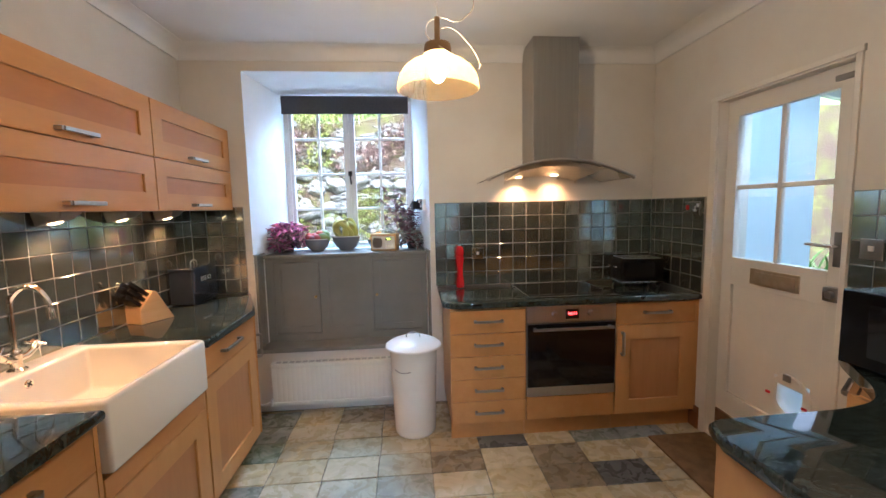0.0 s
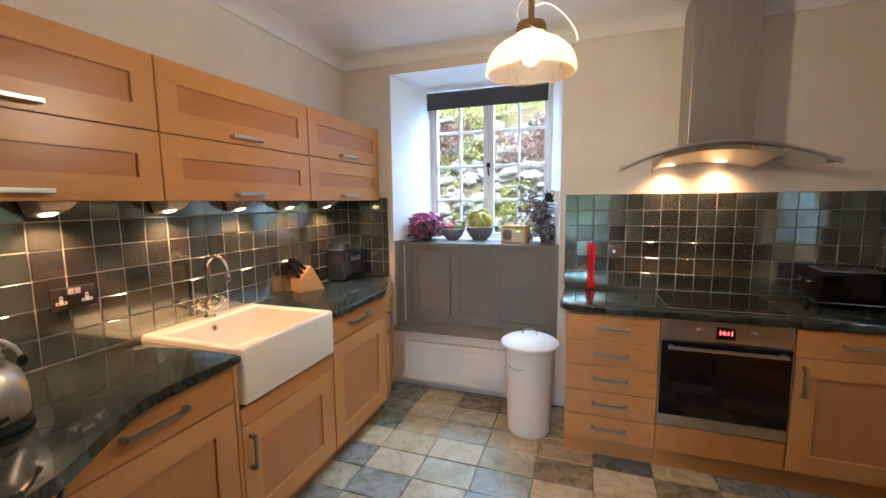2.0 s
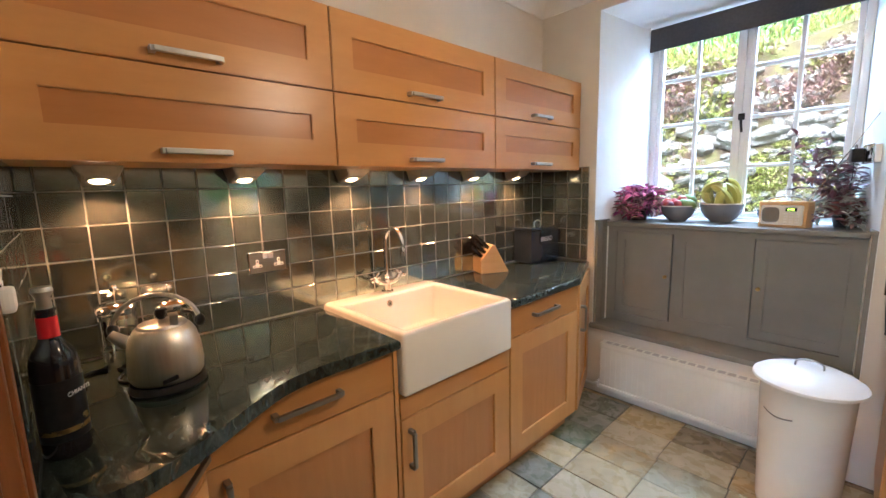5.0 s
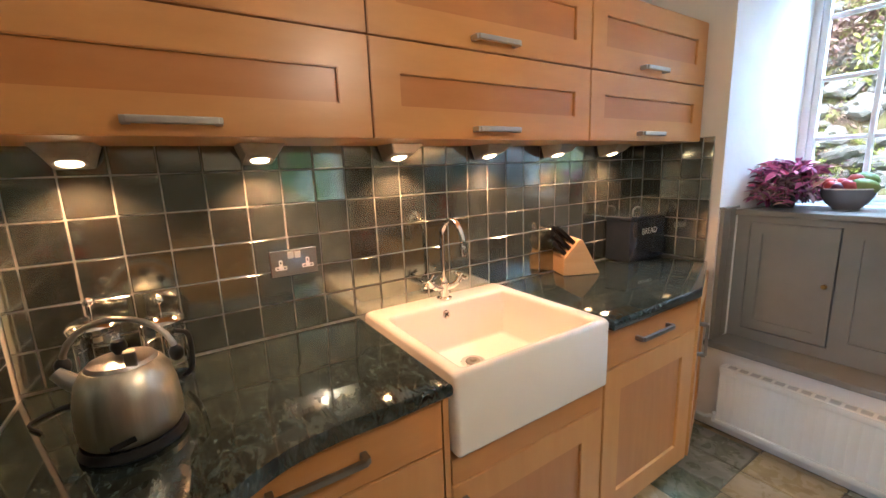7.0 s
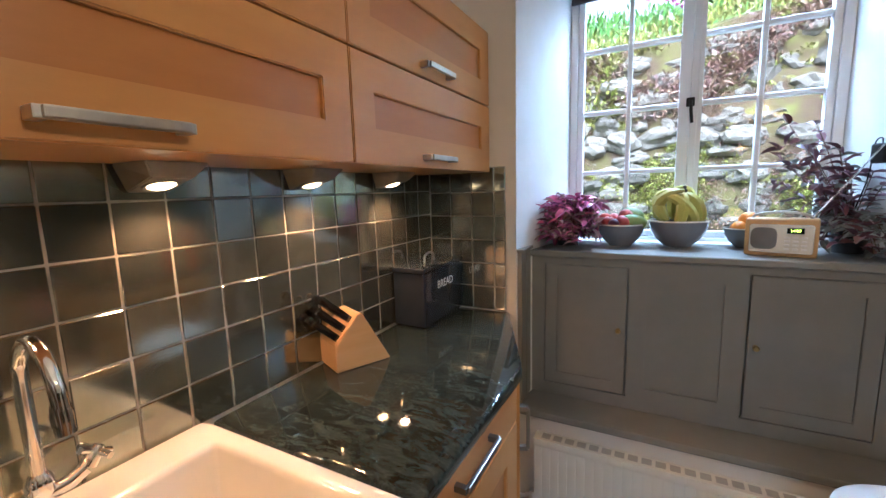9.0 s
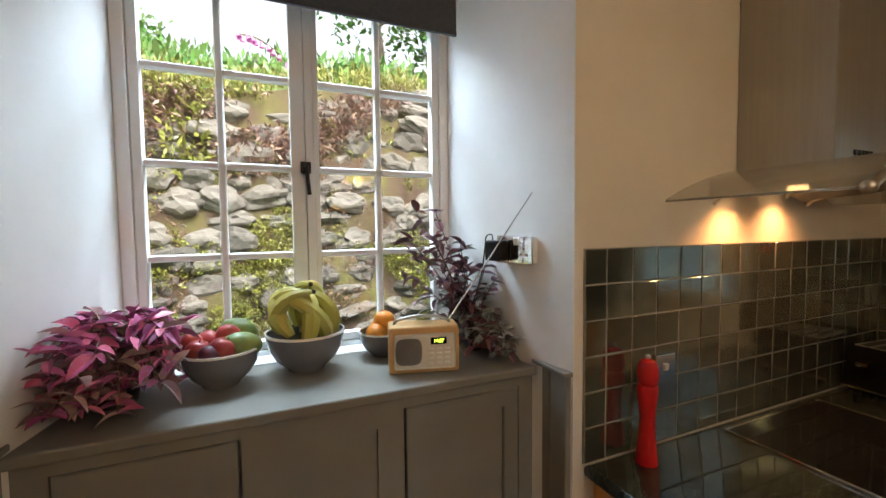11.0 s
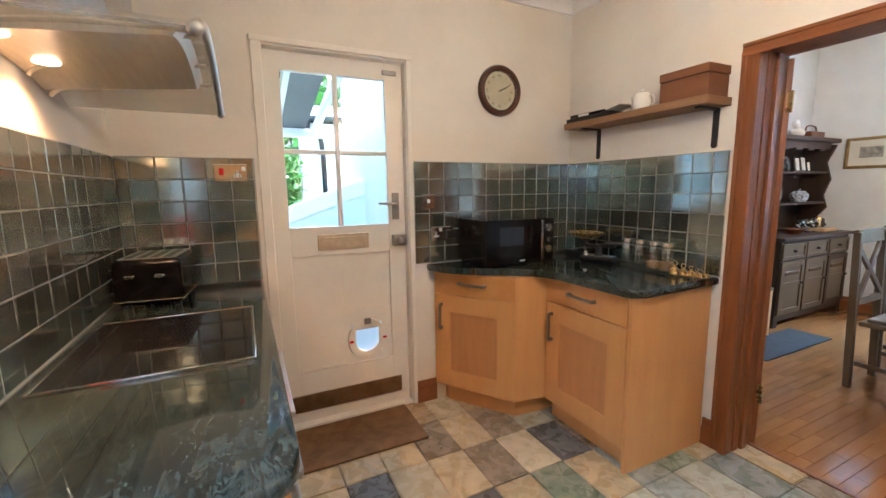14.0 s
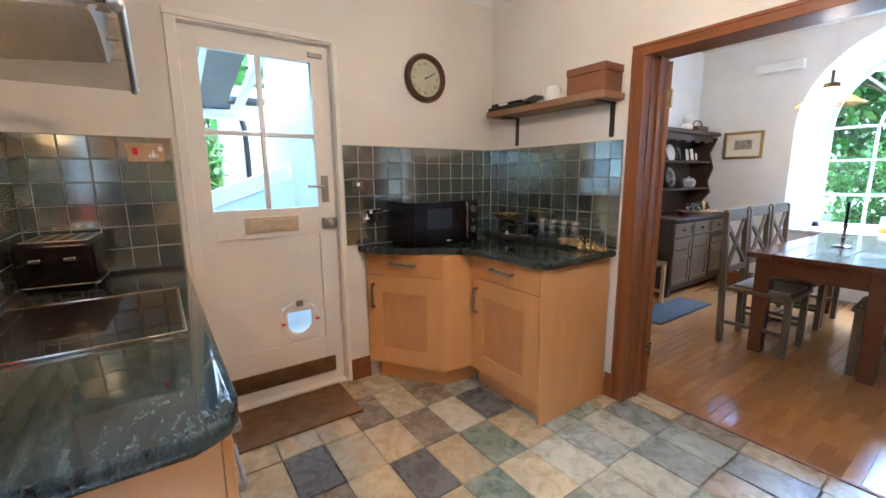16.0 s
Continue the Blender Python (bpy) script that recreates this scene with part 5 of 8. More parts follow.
part("lid", lathe([(0.0, 0.118), (0.006, 0.116), (0.006, 0.106), (0.020, 0.102), (0.036, 0.096), (0.0, 0.094)], 24, pose(tx_, ty_, 1.7805)), ceramic, u, smooth=True)
part("spout", tube(curve_pts([(tx_ + 0.040, ty_, 1.81), (tx_ + 0.065, ty_, 1.83), (tx_ + 0.078, ty_, 1.865)], 5), 0.011, 12, 0.6), ceramic, u, smooth=True)
part("handle", tube(curve_pts([(tx_ - 0.042, ty_, 1.86), (tx_ - 0.075, ty_, 1.855), (tx_ - 0.075, ty_, 1.815), (tx_ - 0.045, ty_, 1.805)], 5), 0.005, 10), ceramic, u, smooth=True)
u = thing("magazine_pile", pose(1.52, 0.43, 1.781), "flat black tray with folded papers on the shelf", "tray")
part("tray", moved(box(-0.19, 0.17, -0.085, 0.085, 0.0, 0.026, 0.004), pose(1.54, 0.435, 1.7805)), black_plastic, u)
part("papers", moved(box(-0.12, 0.15, -0.07, 0.070, 0.026, 0.046, 0.001), pose(1.535, 0.435, 1.7805, 0, 0, 4)), black_gloss, u, "dark glossy booklet")
part("picture_patch", moved(box(0.02, 0.10, 0.070, 0.073, 0.029, 0.043), pose(1.515, 0.435, 1.7805, 0, 0, 4)), white_plastic, u)
part("leaflet", moved(box(-0.09, 0.10, -0.06, 0.06, 0.0, 0.006, 0.001), pose(1.385, 0.435, 1.822, 0, 8, -5)), enamel, u, "pale folded leaflet")

# ---- wall clock ----
cm = Matrix(((0, 0, -1, EX), (-1, 0, 0, 0.940), (0, 1, 0, 1.985), (0, 0, 0, 1)))
u = thing("wall_clock", cm, "round wall clock with a dark wooden rim and cream dial", "clock")
part("rim", lathe([(0.150, 0.0), (0.158, 0.008), (0.158, 0.022), (0.148, 0.038), (0.132, 0.042), (0.122, 0.034), (0.118, 0.018), (0.118, 0.0)], 56), material("clock_wood", (0.05, 0.016, 0.008), 0.25, second=(0.08, 0.03, 0.014), scale=10, coat=0.4), u, "dark polished wooden rim", local=True, smooth=True)
part("dial", lathe([(0.0, 0.012), (0.119, 0.012), (0.119, 0.008), (0.0, 0.008)], 48), material("dial_cream", (0.46, 0.44, 0.30), 0.5, second=(0.41, 0.38, 0.25), scale=9), u, "cream dial", local=True)
for k, txt in enumerate(("XII", "I", "II", "III", "IIII", "V", "VI", "VII", "VIII", "IX", "X", "XI")):
    a = math.pi / 2 - k * math.pi / 6
    writing(txt, 0.024, cm @ pose(0.092 * math.cos(a), 0.092 * math.sin(a), 0.0125, 0, 0, math.degrees(a) - 90), black_plastic, u, "numeral", 0.0003)
for ang, ln, wd in ((90 - 10 * 6.2, 0.088, 0.005), (90 - 62 - 2, 0.058, 0.008)):
    part("clock_hand", moved(box(-0.012, ln, -wd / 2, wd / 2, 0.0, 0.0015), pose(0, 0, 0.016 + wd, 0, 0, ang)), black_plastic, u, local=True)
part("hub", lathe([(0.0, 0.026), (0.006, 0.025), (0.007, 0.014), (0.0, 0.014)], 16), brass, u, local=True, smooth=True)
cg = part("cover_glass", lathe([(0.0, 0.036), (0.06, 0.0355), (0.121, 0.032), (0.121, 0.030), (0.06, 0.0335), (0.0, 0.034)], 40), glass, u, local=True, smooth=True)
cg.visible_shadow = False

# ---- door mat ----
u = thing("door_mat", pose(1.70, 1.90, 0), "brown coir mat laid inside the back door", "mat")
bm = box(1.49, 1.875, 1.640, 2.330, 0.0015, 0.014, 0.004)
part("mat", bm, mat_fibre, u)

# ---- things on the window shelf ----
ST = 1.1665


def bowl(x, y, s, label):
    u = thing("bowl", pose(x, y, ST), label, "bowl", "fruit bowls")
    part("bowl_body", lathe([(0.0, 0.0), (0.048, 0.0), (0.050, 0.006), (0.078, 0.030), (0.096, 0.062), (0.103, 0.098), (0.099, 0.099), (0.092, 0.064), (0.074, 0.034), (0.0, 0.016)], 44, pose(x, y, ST) @ Matrix.Diagonal((s, s, s, 1))), [bowl_grey], u, smooth=True)
    part("rim_line", lathe([(0.0985, 0.0975), (0.1045, 0.0975), (0.1035, 0.1035), (0.0990, 0.1035)], 44, pose(x, y, ST) @ Matrix.Diagonal((s, s, s, 1))), ceramic, u, "pale glazed rim", smooth=True)
    return u


bowl_grey = material("bowl_grey", (0.16, 0.16, 0.17), 0.22, second=(0.19, 0.19, 0.20), scale=6, coat=0.3, rough_vary=0.05)
apple_red = material("apple_red", (0.28, 0.02, 0.03), 0.3, second=(0.42, 0.08, 0.05), scale=14, vary=0.4, rough_vary=0.05)
plum = material("plum", (0.07, 0.015, 0.035), 0.4, second=(0.14, 0.03, 0.05), scale=12, vary=0.3)
mango = material("mango", (0.10, 0.17, 0.05), 0.35, second=(0.20, 0.24, 0.06), scale=9, vary=0.2)
orange = material("orange_peel", (0.75, 0.24, 0.015), 0.4, second=(0.80, 0.32, 0.03), scale=10, bump=0.4, bump_scale=160, vary=0.1)
banana_skin = material("banana_skin", (0.58, 0.48, 0.10), 0.45, second=(0.40, 0.42, 0.08), scale=7, stretch=(1, 1, 1), amount=1.2, bump=0.1, vary=0.15)
banana_tip = material("banana_tip", (0.05, 0.04, 0.02), 0.8)


def fruit(name, x, y, z, r, mat, label, squash=0.92, stalk=True, turn=0.0):
    m = pose(x, y, z, turn * 40, turn * 30, turn * 90)
    u = thing(name, m, label, name, "fruit in bowls")
    bm = bmesh.new()
    bmesh.ops.create_uvsphere(bm, u_segments=24, v_segments=14, radius=r)
    for v in bm.verts:
        q = math.hypot(v.co.x, v.co.y) / r
        v.co.z *= squash
        if stalk:
            v.co.z -= (0.16 * r * max(0.0, 1 - q * 2.2)) * (1 if v.co.z > 0 else -1)
    part("flesh", bm, mat, u, local=True, smooth=True)
    if stalk:
        part("stalk", tube([(0, 0, r * 0.70), (0.002, 0, r * 0.95)], 0.0015, 6), banana_tip, u, local=True)


b1 = (-0.755, 3.375)
bowl(*b1, 0.98, "grey glazed bowl heaped with red and green fruit")
for i, (dx, dy, dz, r, mt, nm, lb) in enumerate(((-0.050, -0.030, 0.105, 0.034, apple_red, "apple", "shiny red apple heaped in a bowl"), (0.010, -0.045, 0.108, 0.036, apple_red, "apple", "shiny red apple heaped in a bowl"), (-0.030, 0.035, 0.112, 0.036, apple_red, "apple", "shiny red apple heaped in a bowl"),
                                                (-0.020, -0.062, 0.098, 0.030, plum, "plum", "dark purple plum heaped in a bowl"), (0.020, 0.005, 0.132, 0.034, apple_red, "apple", "shiny red apple heaped in a bowl"), (-0.070, 0.012, 0.118, 0.030, apple_red, "apple", "shiny red apple heaped in a bowl"))):
    fruit(nm, b1[0] + dx, b1[1] + dy, ST + dz, r, mt, lb, 0.9, True, 0.2 + 0.3 * i)
for dx, dy, dz, tr in ((0.055, -0.020, 0.108, 20), (0.045, 0.045, 0.135, -30)):
    u = thing("mango", pose(b1[0] + dx, b1[1] + dy, ST + dz, 0, 12, tr), "green mango resting on the heaped fruit", "mango", "fruit in bowls")
    part("flesh", ball(0, 0, 0, 0.056, 0.040, 0.036, 24, 14), mango, u, local=True, smooth=True)
b2 = (-0.525, 3.415)
bowl(*b2, 1.14, "large grey glazed bowl holding a bunch of bananas")
u = thing("bananas", pose(*b2, ST + 0.125), "bunch of green-yellow bananas heaped in a bowl", "bananas")
rb = random.Random(9)
for k in range(10):
    hand = k // 5
    yaw = (-70 + 34 * (k % 5)) + (0 if hand == 0 else 150) + rb.uniform(-8, 8)
    lean = rb.uniform(-34, 34)
    bm = bmesh.new()
    P = [1.22 * Vector((0.062 * math.cos(-0.55 + 2.2 * t) - 0.03, 0.0, 0.078 * math.sin(-0.55 + 2.2 * t) + 0.012 + 0.02 * hand)) for t in [j / 8 for j in range(9)]]
    rings = []
    for j, p in enumerate(P):
        d_ = (P[min(j + 1, 8)] - P[max(j - 1, 0)]).normalized()
        up_ = Vector((0, 1, 0))
        sd = d_.cross(up_)
        rad = 0.0205 * (0.55, 0.86, 0.98, 1.0, 1.0, 0.97, 0.86, 0.55, 0.26)[j]
        rings.append([bm.verts.new(p + rad * (math.cos(q) * up_ + math.sin(q) * sd)) for q in [2 * math.pi * i / 7 for i in range(7)]])
    for r0, r1 in zip(rings, rings[1:]):
        for i in range(7):
            bm.faces.new((r0[i], r0[(i + 1) % 7], r1[(i + 1) % 7], r1[i]))
    bm.faces.new(rings[0])
    bm.faces.new(rings[-1])
    mb = Matrix.Diagonal((1.28, 1.1, 1, 1)) @ pose(-0.025 + 0.05 * hand, 0.0, 0.0, lean, 0, yaw) @ pose(0.050, 0, 0)
    bn = part("banana", moved(bm, mb), banana_skin, u, local=True, smooth=True)
    part("tip", moved(ball(*P[-1], 0.006, 0.006, 0.008, 8, 6), mb), banana_tip, bn, local=True)
b3 = (-0.270, 3.440)
bowl(*b3, 0.82, "small grey glazed bowl of oranges")
for i, (dx, dy, dz) in enumerate(((-0.030, -0.020, 0.090), (0.030, -0.015, 0.092), (-0.002, 0.030, 0.100), (0.002, -0.002, 0.128))):
    fruit("orange", b3[0] + dx, b3[1] + dy, ST + dz - 0.012, 0.036, orange, "bright orange in a small bowl", 0.95, False)

# radio
rm = pose(-0.196, 3.258, ST, 0, 0, -14)
u = thing("radio", rm, "portable radio in a pale wooden case with a raised aerial", "radio")
radio_wood = material("radio_wood", (0.55, 0.32, 0.12), 0.4, second=(0.63, 0.40, 0.17), scale=5, stretch=(8, 1, 8), amount=1.2)
part("case", box(-0.105, 0.105, -0.048, 0.048, 0.0, 0.138, 0.008, seg=3), radio_wood, u, local=True, smooth=True)
part("fascia", box(-0.090, 0.093, -0.052, -0.047, 0.014, 0.118, 0.010, seg=3), enamel, u, "cream front panel", local=True)
part("speaker_grille", prism([(-0.086 + 0.078 * (0.5 + 0.5 * math.copysign(abs(math.cos(a)) ** 0.5, math.cos(a))), 0.066 + 0.040 * math.copysign(abs(math.sin(a)) ** 0.6, math.sin(a))) for a in [2 * math.pi * k / 28 for k in range(28)]], 0, 0.003), dark_steel, u, "grey mesh speaker grille", local=True).matrix_basis = pose(0, -0.052, 0, 90, 0, 0)
part("display", box(0.018, 0.066, -0.0545, -0.051, 0.086, 0.106), black_glass, u, "lit radio display", local=True)
green_digits = material("green_digits", (0.55, 0.85, 0.05), 0.4, emit=2.5)
writing("14:07", 0.014, rm @ Matrix(((1, 0, 0, 0.042), (0, 0, -1, -0.0550), (0, 1, 0, 0.096), (0, 0, 0, 1))), green_digits, u, "display_digits", 0.0002)
for r_ in range(4):
    for c_ in range(3):
        part("button", box(0.012 + c_ * 0.024, 0.028 + c_ * 0.024, -0.0555, -0.051, 0.026 + r_ * 0.014, 0.033 + r_ * 0.014, 0.0015), white_plastic, u, local=True)
part("carry_handle", tube(curve_pts([(-0.088, 0, 0.136), (-0.075, 0, 0.150), (-0.02, 0, 0.160), (0.04, 0, 0.158), (0.075, 0, 0.148), (0.085, 0, 0.136)], 6), 0.005, 10), steel, u, "curved metal handle", local=True, smooth=True)
part("aerial", tube([(-0.110, 3.262, 1.300), (0.0, 3.19, 1.50), (0.110, 3.12, 1.700)], 0.0036, 8, 0.45), chrome, u, "raised telescopic aerial", smooth=True)


# trailing plants: many folded leaves on thin stems
def leaf_bm(bm, m, ln, wd, fold, bend):
    rows = []
    for j in range(6):
        t = j / 5
        w = wd * (math.sin(math.pi * min(1.0, t * 0.92 + 0.08)) ** 0.75) * (1 - 0.25 * t)
        x, z = ln * t, -bend * ln * t * t
        rows.append([m @ Vector((x, -w, z + fold * w)), m @ Vector((x, 0, z)), m @ Vector((x, w, z + fold * w))])
    vs = [[bm.verts.new(p) for p in r_] for r_ in rows]
    for a, b in zip(vs, vs[1:]):
        bm.faces.new((a[0], b[0], b[1], a[1]))
        bm.faces.new((a[1], b[1], b[2], a[2]))


def leaf_material(name, dark, light, stripe):
    m = material(name, dark, 0.38, second=light, scale=18, amount=0.9, bump=0.15, bump_scale=80)
    nt = m.node_tree
    geo = nt.nodes.new("ShaderNodeNewGeometry")
    hsv = nt.nodes.new("ShaderNodeHueSaturation")
    rg = nt.nodes.new("ShaderNodeMapRange")
    rg.inputs[3].default_value, rg.inputs[4].default_value = 0.55, 1.5
    rh = nt.nodes.new("ShaderNodeMapRange")
    rh.inputs[3].default_value, rh.inputs[4].default_value = 0.5 - stripe, 0.5 + stripe
    b = nt.nodes["Principled BSDF"]
    src = b.inputs["Base Color"].links[0].from_socket
    nt.links.new(geo.outputs["Random Per Island"], rg.inputs[0])
    nt.links.new(geo.outputs["Random Per Island"], rh.inputs[0])
    nt.links.new(rg.outputs[0], hsv.inputs["Value"])
    nt.links.new(rh.outputs[0], hsv.inputs["Hue"])
    nt.links.new(src, hsv.inputs["Color"])
    nt.links.new(hsv.outputs[0], b.inputs["Base Color"])
    return m


pink_leaf = leaf_material("pink_leaf", (0.40, 0.045, 0.18), (0.62, 0.22, 0.38), 0.03)
purple_leaf = leaf_material("purple_leaf", (0.11, 0.022, 0.042), (0.20, 0.12, 0.14), 0.05)
dusky_leaf = leaf_material("dusky_leaf", (0.17, 0.065, 0.075), (0.46, 0.31, 0.29), 0.04)
silver_leaf = leaf_material("silver_leaf", (0.22, 0.24, 0.22), (0.42, 0.45, 0.41), 0.04)
stem_green = material("stem", (0.16, 0.07, 0.06), 0.6, second=(0.12, 0.10, 0.05), scale=20)
pot_dark = material("pot_dark", (0.03, 0.03, 0.032), 0.4, second=(0.045, 0.045, 0.045), scale=12)


def plant(name, base, stems, seed, mats, size, label, spread, slim=0.27):
    rl = random.Random(seed)
    u = thing(name, pose(*base), label, "plant")
    part("pot", lathe([(0.0, 0.0), (0.045, 0.0), (0.060, 0.085), (0.064, 0.090), (0.058, 0.092), (0.0, 0.080)], 28, pose(*base)), pot_dark, u, "small dark pot", smooth=True)
    bms = [bmesh.new() for _ in mats]
    for s in range(stems):
        pts = spread(rl, s)
        path = curve_pts(pts, 5)
        part("stem", tube(path, 0.0017, 5), stem_green, u)
        n = len(path)
        for j in range(2, n):
            for side in (0, 1):
                if rl.random() < 0.20:
                    continue
                p = path[j]
                d_ = (path[min(j + 1, n - 1)] - path[j - 1]).normalized()
                yaw = math.atan2(d_.y, d_.x) + (1.2 if side else -1.2) + rl.uniform(-0.7, 0.7)
                m = Matrix.Translation(p) @ Euler((rl.uniform(-0.5, 0.5), rl.uniform(-0.75, 0.5), yaw)).to_matrix().to_4x4()
                low = p.z < base[2] + 0.17
                k = 0 if len(mats) == 1 or rl.random() < (0.35 if low else 0.82) else 1
                sc = size * rl.uniform(0.6, 1.15)
                leaf_bm(bms[k], m, sc, sc * slim, rl.uniform(0.3, 1.1), rl.uniform(0.1, 0.6))
        m = Matrix.Translation(path[-1]) @ Euler((0, rl.uniform(-0.9, 0.2), rl.uniform(0, 6.28))).to_matrix().to_4x4()
        leaf_bm(bms[0], m, size, size * 0.28, 0.6, 0.2)
    for bm, mt in zip(bms, mats):
        lv = part("leaves", bm, mt, u, smooth=True)
        tagged(lv, kind="stuff")
    return u


pb = (-0.985, 3.335, ST)


def pink_spread(rl, s):
    a = rl.uniform(-3.0, 3.14)
    ln = rl.uniform(0.08, 0.26)
    h = rl.uniform(0.08, 0.23)
    ex, ey = pb[0] + ln * math.cos(a) * 1.0, pb[1] + ln * math.sin(a) * 0.85
    ey = min(max(ey, 3.10), 3.50)
    ex = min(max(ex, -1.09 + 0.163 * (ey - 2.985)), -0.84)
    return [(pb[0], pb[1], ST + 0.08), (pb[0] + 0.4 * (ex - pb[0]), pb[1] + 0.4 * (ey - pb[1]), ST + h), (ex, ey, ST + max(0.025, h * rl.uniform(0.25, 0.95)))]


plant("trailing_plant", pb, 92, 3, [pink_leaf, dusky_leaf], 0.056, "bushy magenta-leaved trailing plant on the window shelf", pink_spread)
qb = (0.030, 3.385, ST)


def purple_spread(rl, s):
    if s < 21:
        h = rl.uniform(0.16, 0.54)
        ex, ey = qb[0] + rl.uniform(-0.25, 0.05), qb[1] + rl.uniform(-0.14, 0.14)
        ex = min(ex, 0.135 - 0.2 * (ey - 3.0))
        return [(qb[0], qb[1], ST + 0.08), (0.5 * (qb[0] + ex), 0.5 * (qb[1] + ey), ST + h * 0.65), (ex, ey, ST + h)]
    a = rl.uniform(-2.6, -0.6)
    ex, ey = qb[0] + 0.14 * math.cos(a), qb[1] + 0.20 * math.sin(a)
    ex = min(ex, 0.130 - 0.2 * (ey - 3.0))
    return [(qb[0], qb[1], ST + 0.08), (0.5 * (qb[0] + ex), 0.5 * (qb[1] + ey), ST + 0.14), (ex, ey, ST + rl.uniform(0.02, 0.09))]


plant("trailing_plant", qb, 34, 8, [purple_leaf, silver_leaf], 0.056, "leggy purple and silver striped trailing plant by the reveal", purple_spread)

# ---- back door ----
def glazing(parent, m, xs, ys, bar, thick, frame_mat, pane_name="pane"):
    """Glazing bars and panes: xs and ys are the pane edges' centres, local x across, y up, z outwards."""
    bm = bmesh.new()
    for x in xs[1:-1]:
        box(x - bar / 2, x + bar / 2, ys[0], ys[-1], -thick / 2, thick / 2, 0.004, bm=bm, seg=1)
    for y in ys[1:-1]:
        for a, b in zip(xs, xs[1:]):
            box(a + (bar / 2 if a != xs[0] else 0), b - (bar / 2 if b != xs[-1] else 0), y - bar / 2, y + bar / 2, -thick / 2, thick / 2, 0.004, bm=bm, seg=1)
    if len(bm.verts):
        part("glazing_bars", moved(bm, m), frame_mat, parent)
    else:
        bm.free()
    for a, b in zip(xs, xs[1:]):
        for c, d_ in zip(ys, ys[1:]):
            p = part(pane_name, moved(box(a, b, c, d_, -0.002, 0.002), m), glass, parent)
            p.visible_shadow = False


DXP = 1.94
u = thing("door_1", pose(DXP, 1.955, 0), "white painted half-glazed back door with a letter plate and cat flap", "door", kind="structure")
Y0, Y1, GZ0, GZ1, GY0, GY1 = 1.580, 2.330, 1.165, 1.995, 1.685, 2.252
bm = bmesh.new()
box(DXP, DXP + 0.042, Y0, GY0, 0.02, 2.09, 0.002, bm=bm)
box(DXP, DXP + 0.042, GY1, Y1, 0.02, 2.09, 0.002, bm=bm)
box(DXP, DXP + 0.042, GY0, GY1, GZ1, 2.09, 0.002, bm=bm)
box(DXP, DXP + 0.042, GY0, GY1, 1.0, GZ0, 0.002, bm=bm)
box(DXP, DXP + 0.042, GY0, GY1, 0.02, 0.32, 0.002, bm=bm)
leaf = part("leaf", bm, gloss_paint, u)
# the lower panel, pierced for the cat flap
fy, fz, fr = 1.842, 0.462, 0.098
bm = bmesh.new()
box(DXP + 0.018, DXP + 0.034, GY0, fy - fr, 0.32, 1.0, bm=bm)
box(DXP + 0.018, DXP + 0.034, fy + fr, GY1, 0.32, 1.0, bm=bm)
box(DXP + 0.018, DXP + 0.034, fy - fr, fy + fr, 0.32, 0.372, bm=bm)
box(DXP + 0.018, DXP + 0.034, fy - fr, fy + fr, 0.560, 1.0, bm=bm)
part("panel", bm, gloss_paint, u)
glazing(u, Matrix(((0, 0, 1, DXP + 0.02), (1, 0, 0, 0), (0, 1, 0, 0), (0, 0, 0, 1))), [GY0, (GY0 + GY1) / 2, GY1], [GZ0, (GZ0 + GZ1) / 2, GZ1], 0.026, 0.03, gloss_paint)
inw = Matrix(((0, 0, -1, DXP), (-1, 0, 0, 0), (0, 1, 0, 0), (0, 0, 0, 1)))  # local x to -y, y up, z into the room
lp = part("letter_plate", moved(box(-0.147, 0.147, -0.045, 0.045, 0.0, 0.010, 0.003), inw @ pose(-1.960, 1.075, 0)), satin_brass, u, "dull pale brass letter plate")
part("flap", moved(box(-0.130, 0.130, -0.030, 0.030, 0.010, 0.014, 0.002), inw @ pose(-1.960, 1.075, 0)), satin_brass, lp)
part("lock_plate", moved(box(-0.022, 0.022, -0.080, 0.080, 0, 0.006, 0.002), inw @ pose(-1.640, 1.270, 0)), dark_steel, u, "steel lever lock plate")
part("lever", tube([(DXP - 0.005, 1.64, 1.285), (DXP - 0.045, 1.642, 1.285), (DXP - 0.050, 1.66, 1.286), (DXP - 0.048, 1.755, 1.290)], 0.0085, 10), chrome, u, "chrome lever handle", smooth=True)
part("night_latch", moved(box(-0.042, 0.042, -0.034, 0.034, 0, 0.040, 0.008), inw @ pose(-1.628, 1.065, 0)), dark_steel, u, "metal rim night latch", smooth=True)
part("latch_knob", lathe([(0.0, 0.02), (0.016, 0.018), (0.018, 0.0), (0.0, 0.0)], 20, inw @ pose(-1.628, 1.065, 0.040)), steel, u, smooth=True)
part("top_bolt", moved(box(-0.055, 0.030, -0.013, 0.013, 0, 0.016, 0.004), inw @ pose(-1.645, 2.035, 0)), dark_steel, u, "dark sliding bolt")
for hz in (0.35, 1.70):
    part("hinge", tube([(DXP - 0.006, 2.336, hz), (DXP - 0.006, 2.336, hz + 0.09)], 0.007, 8), gloss_paint, u)
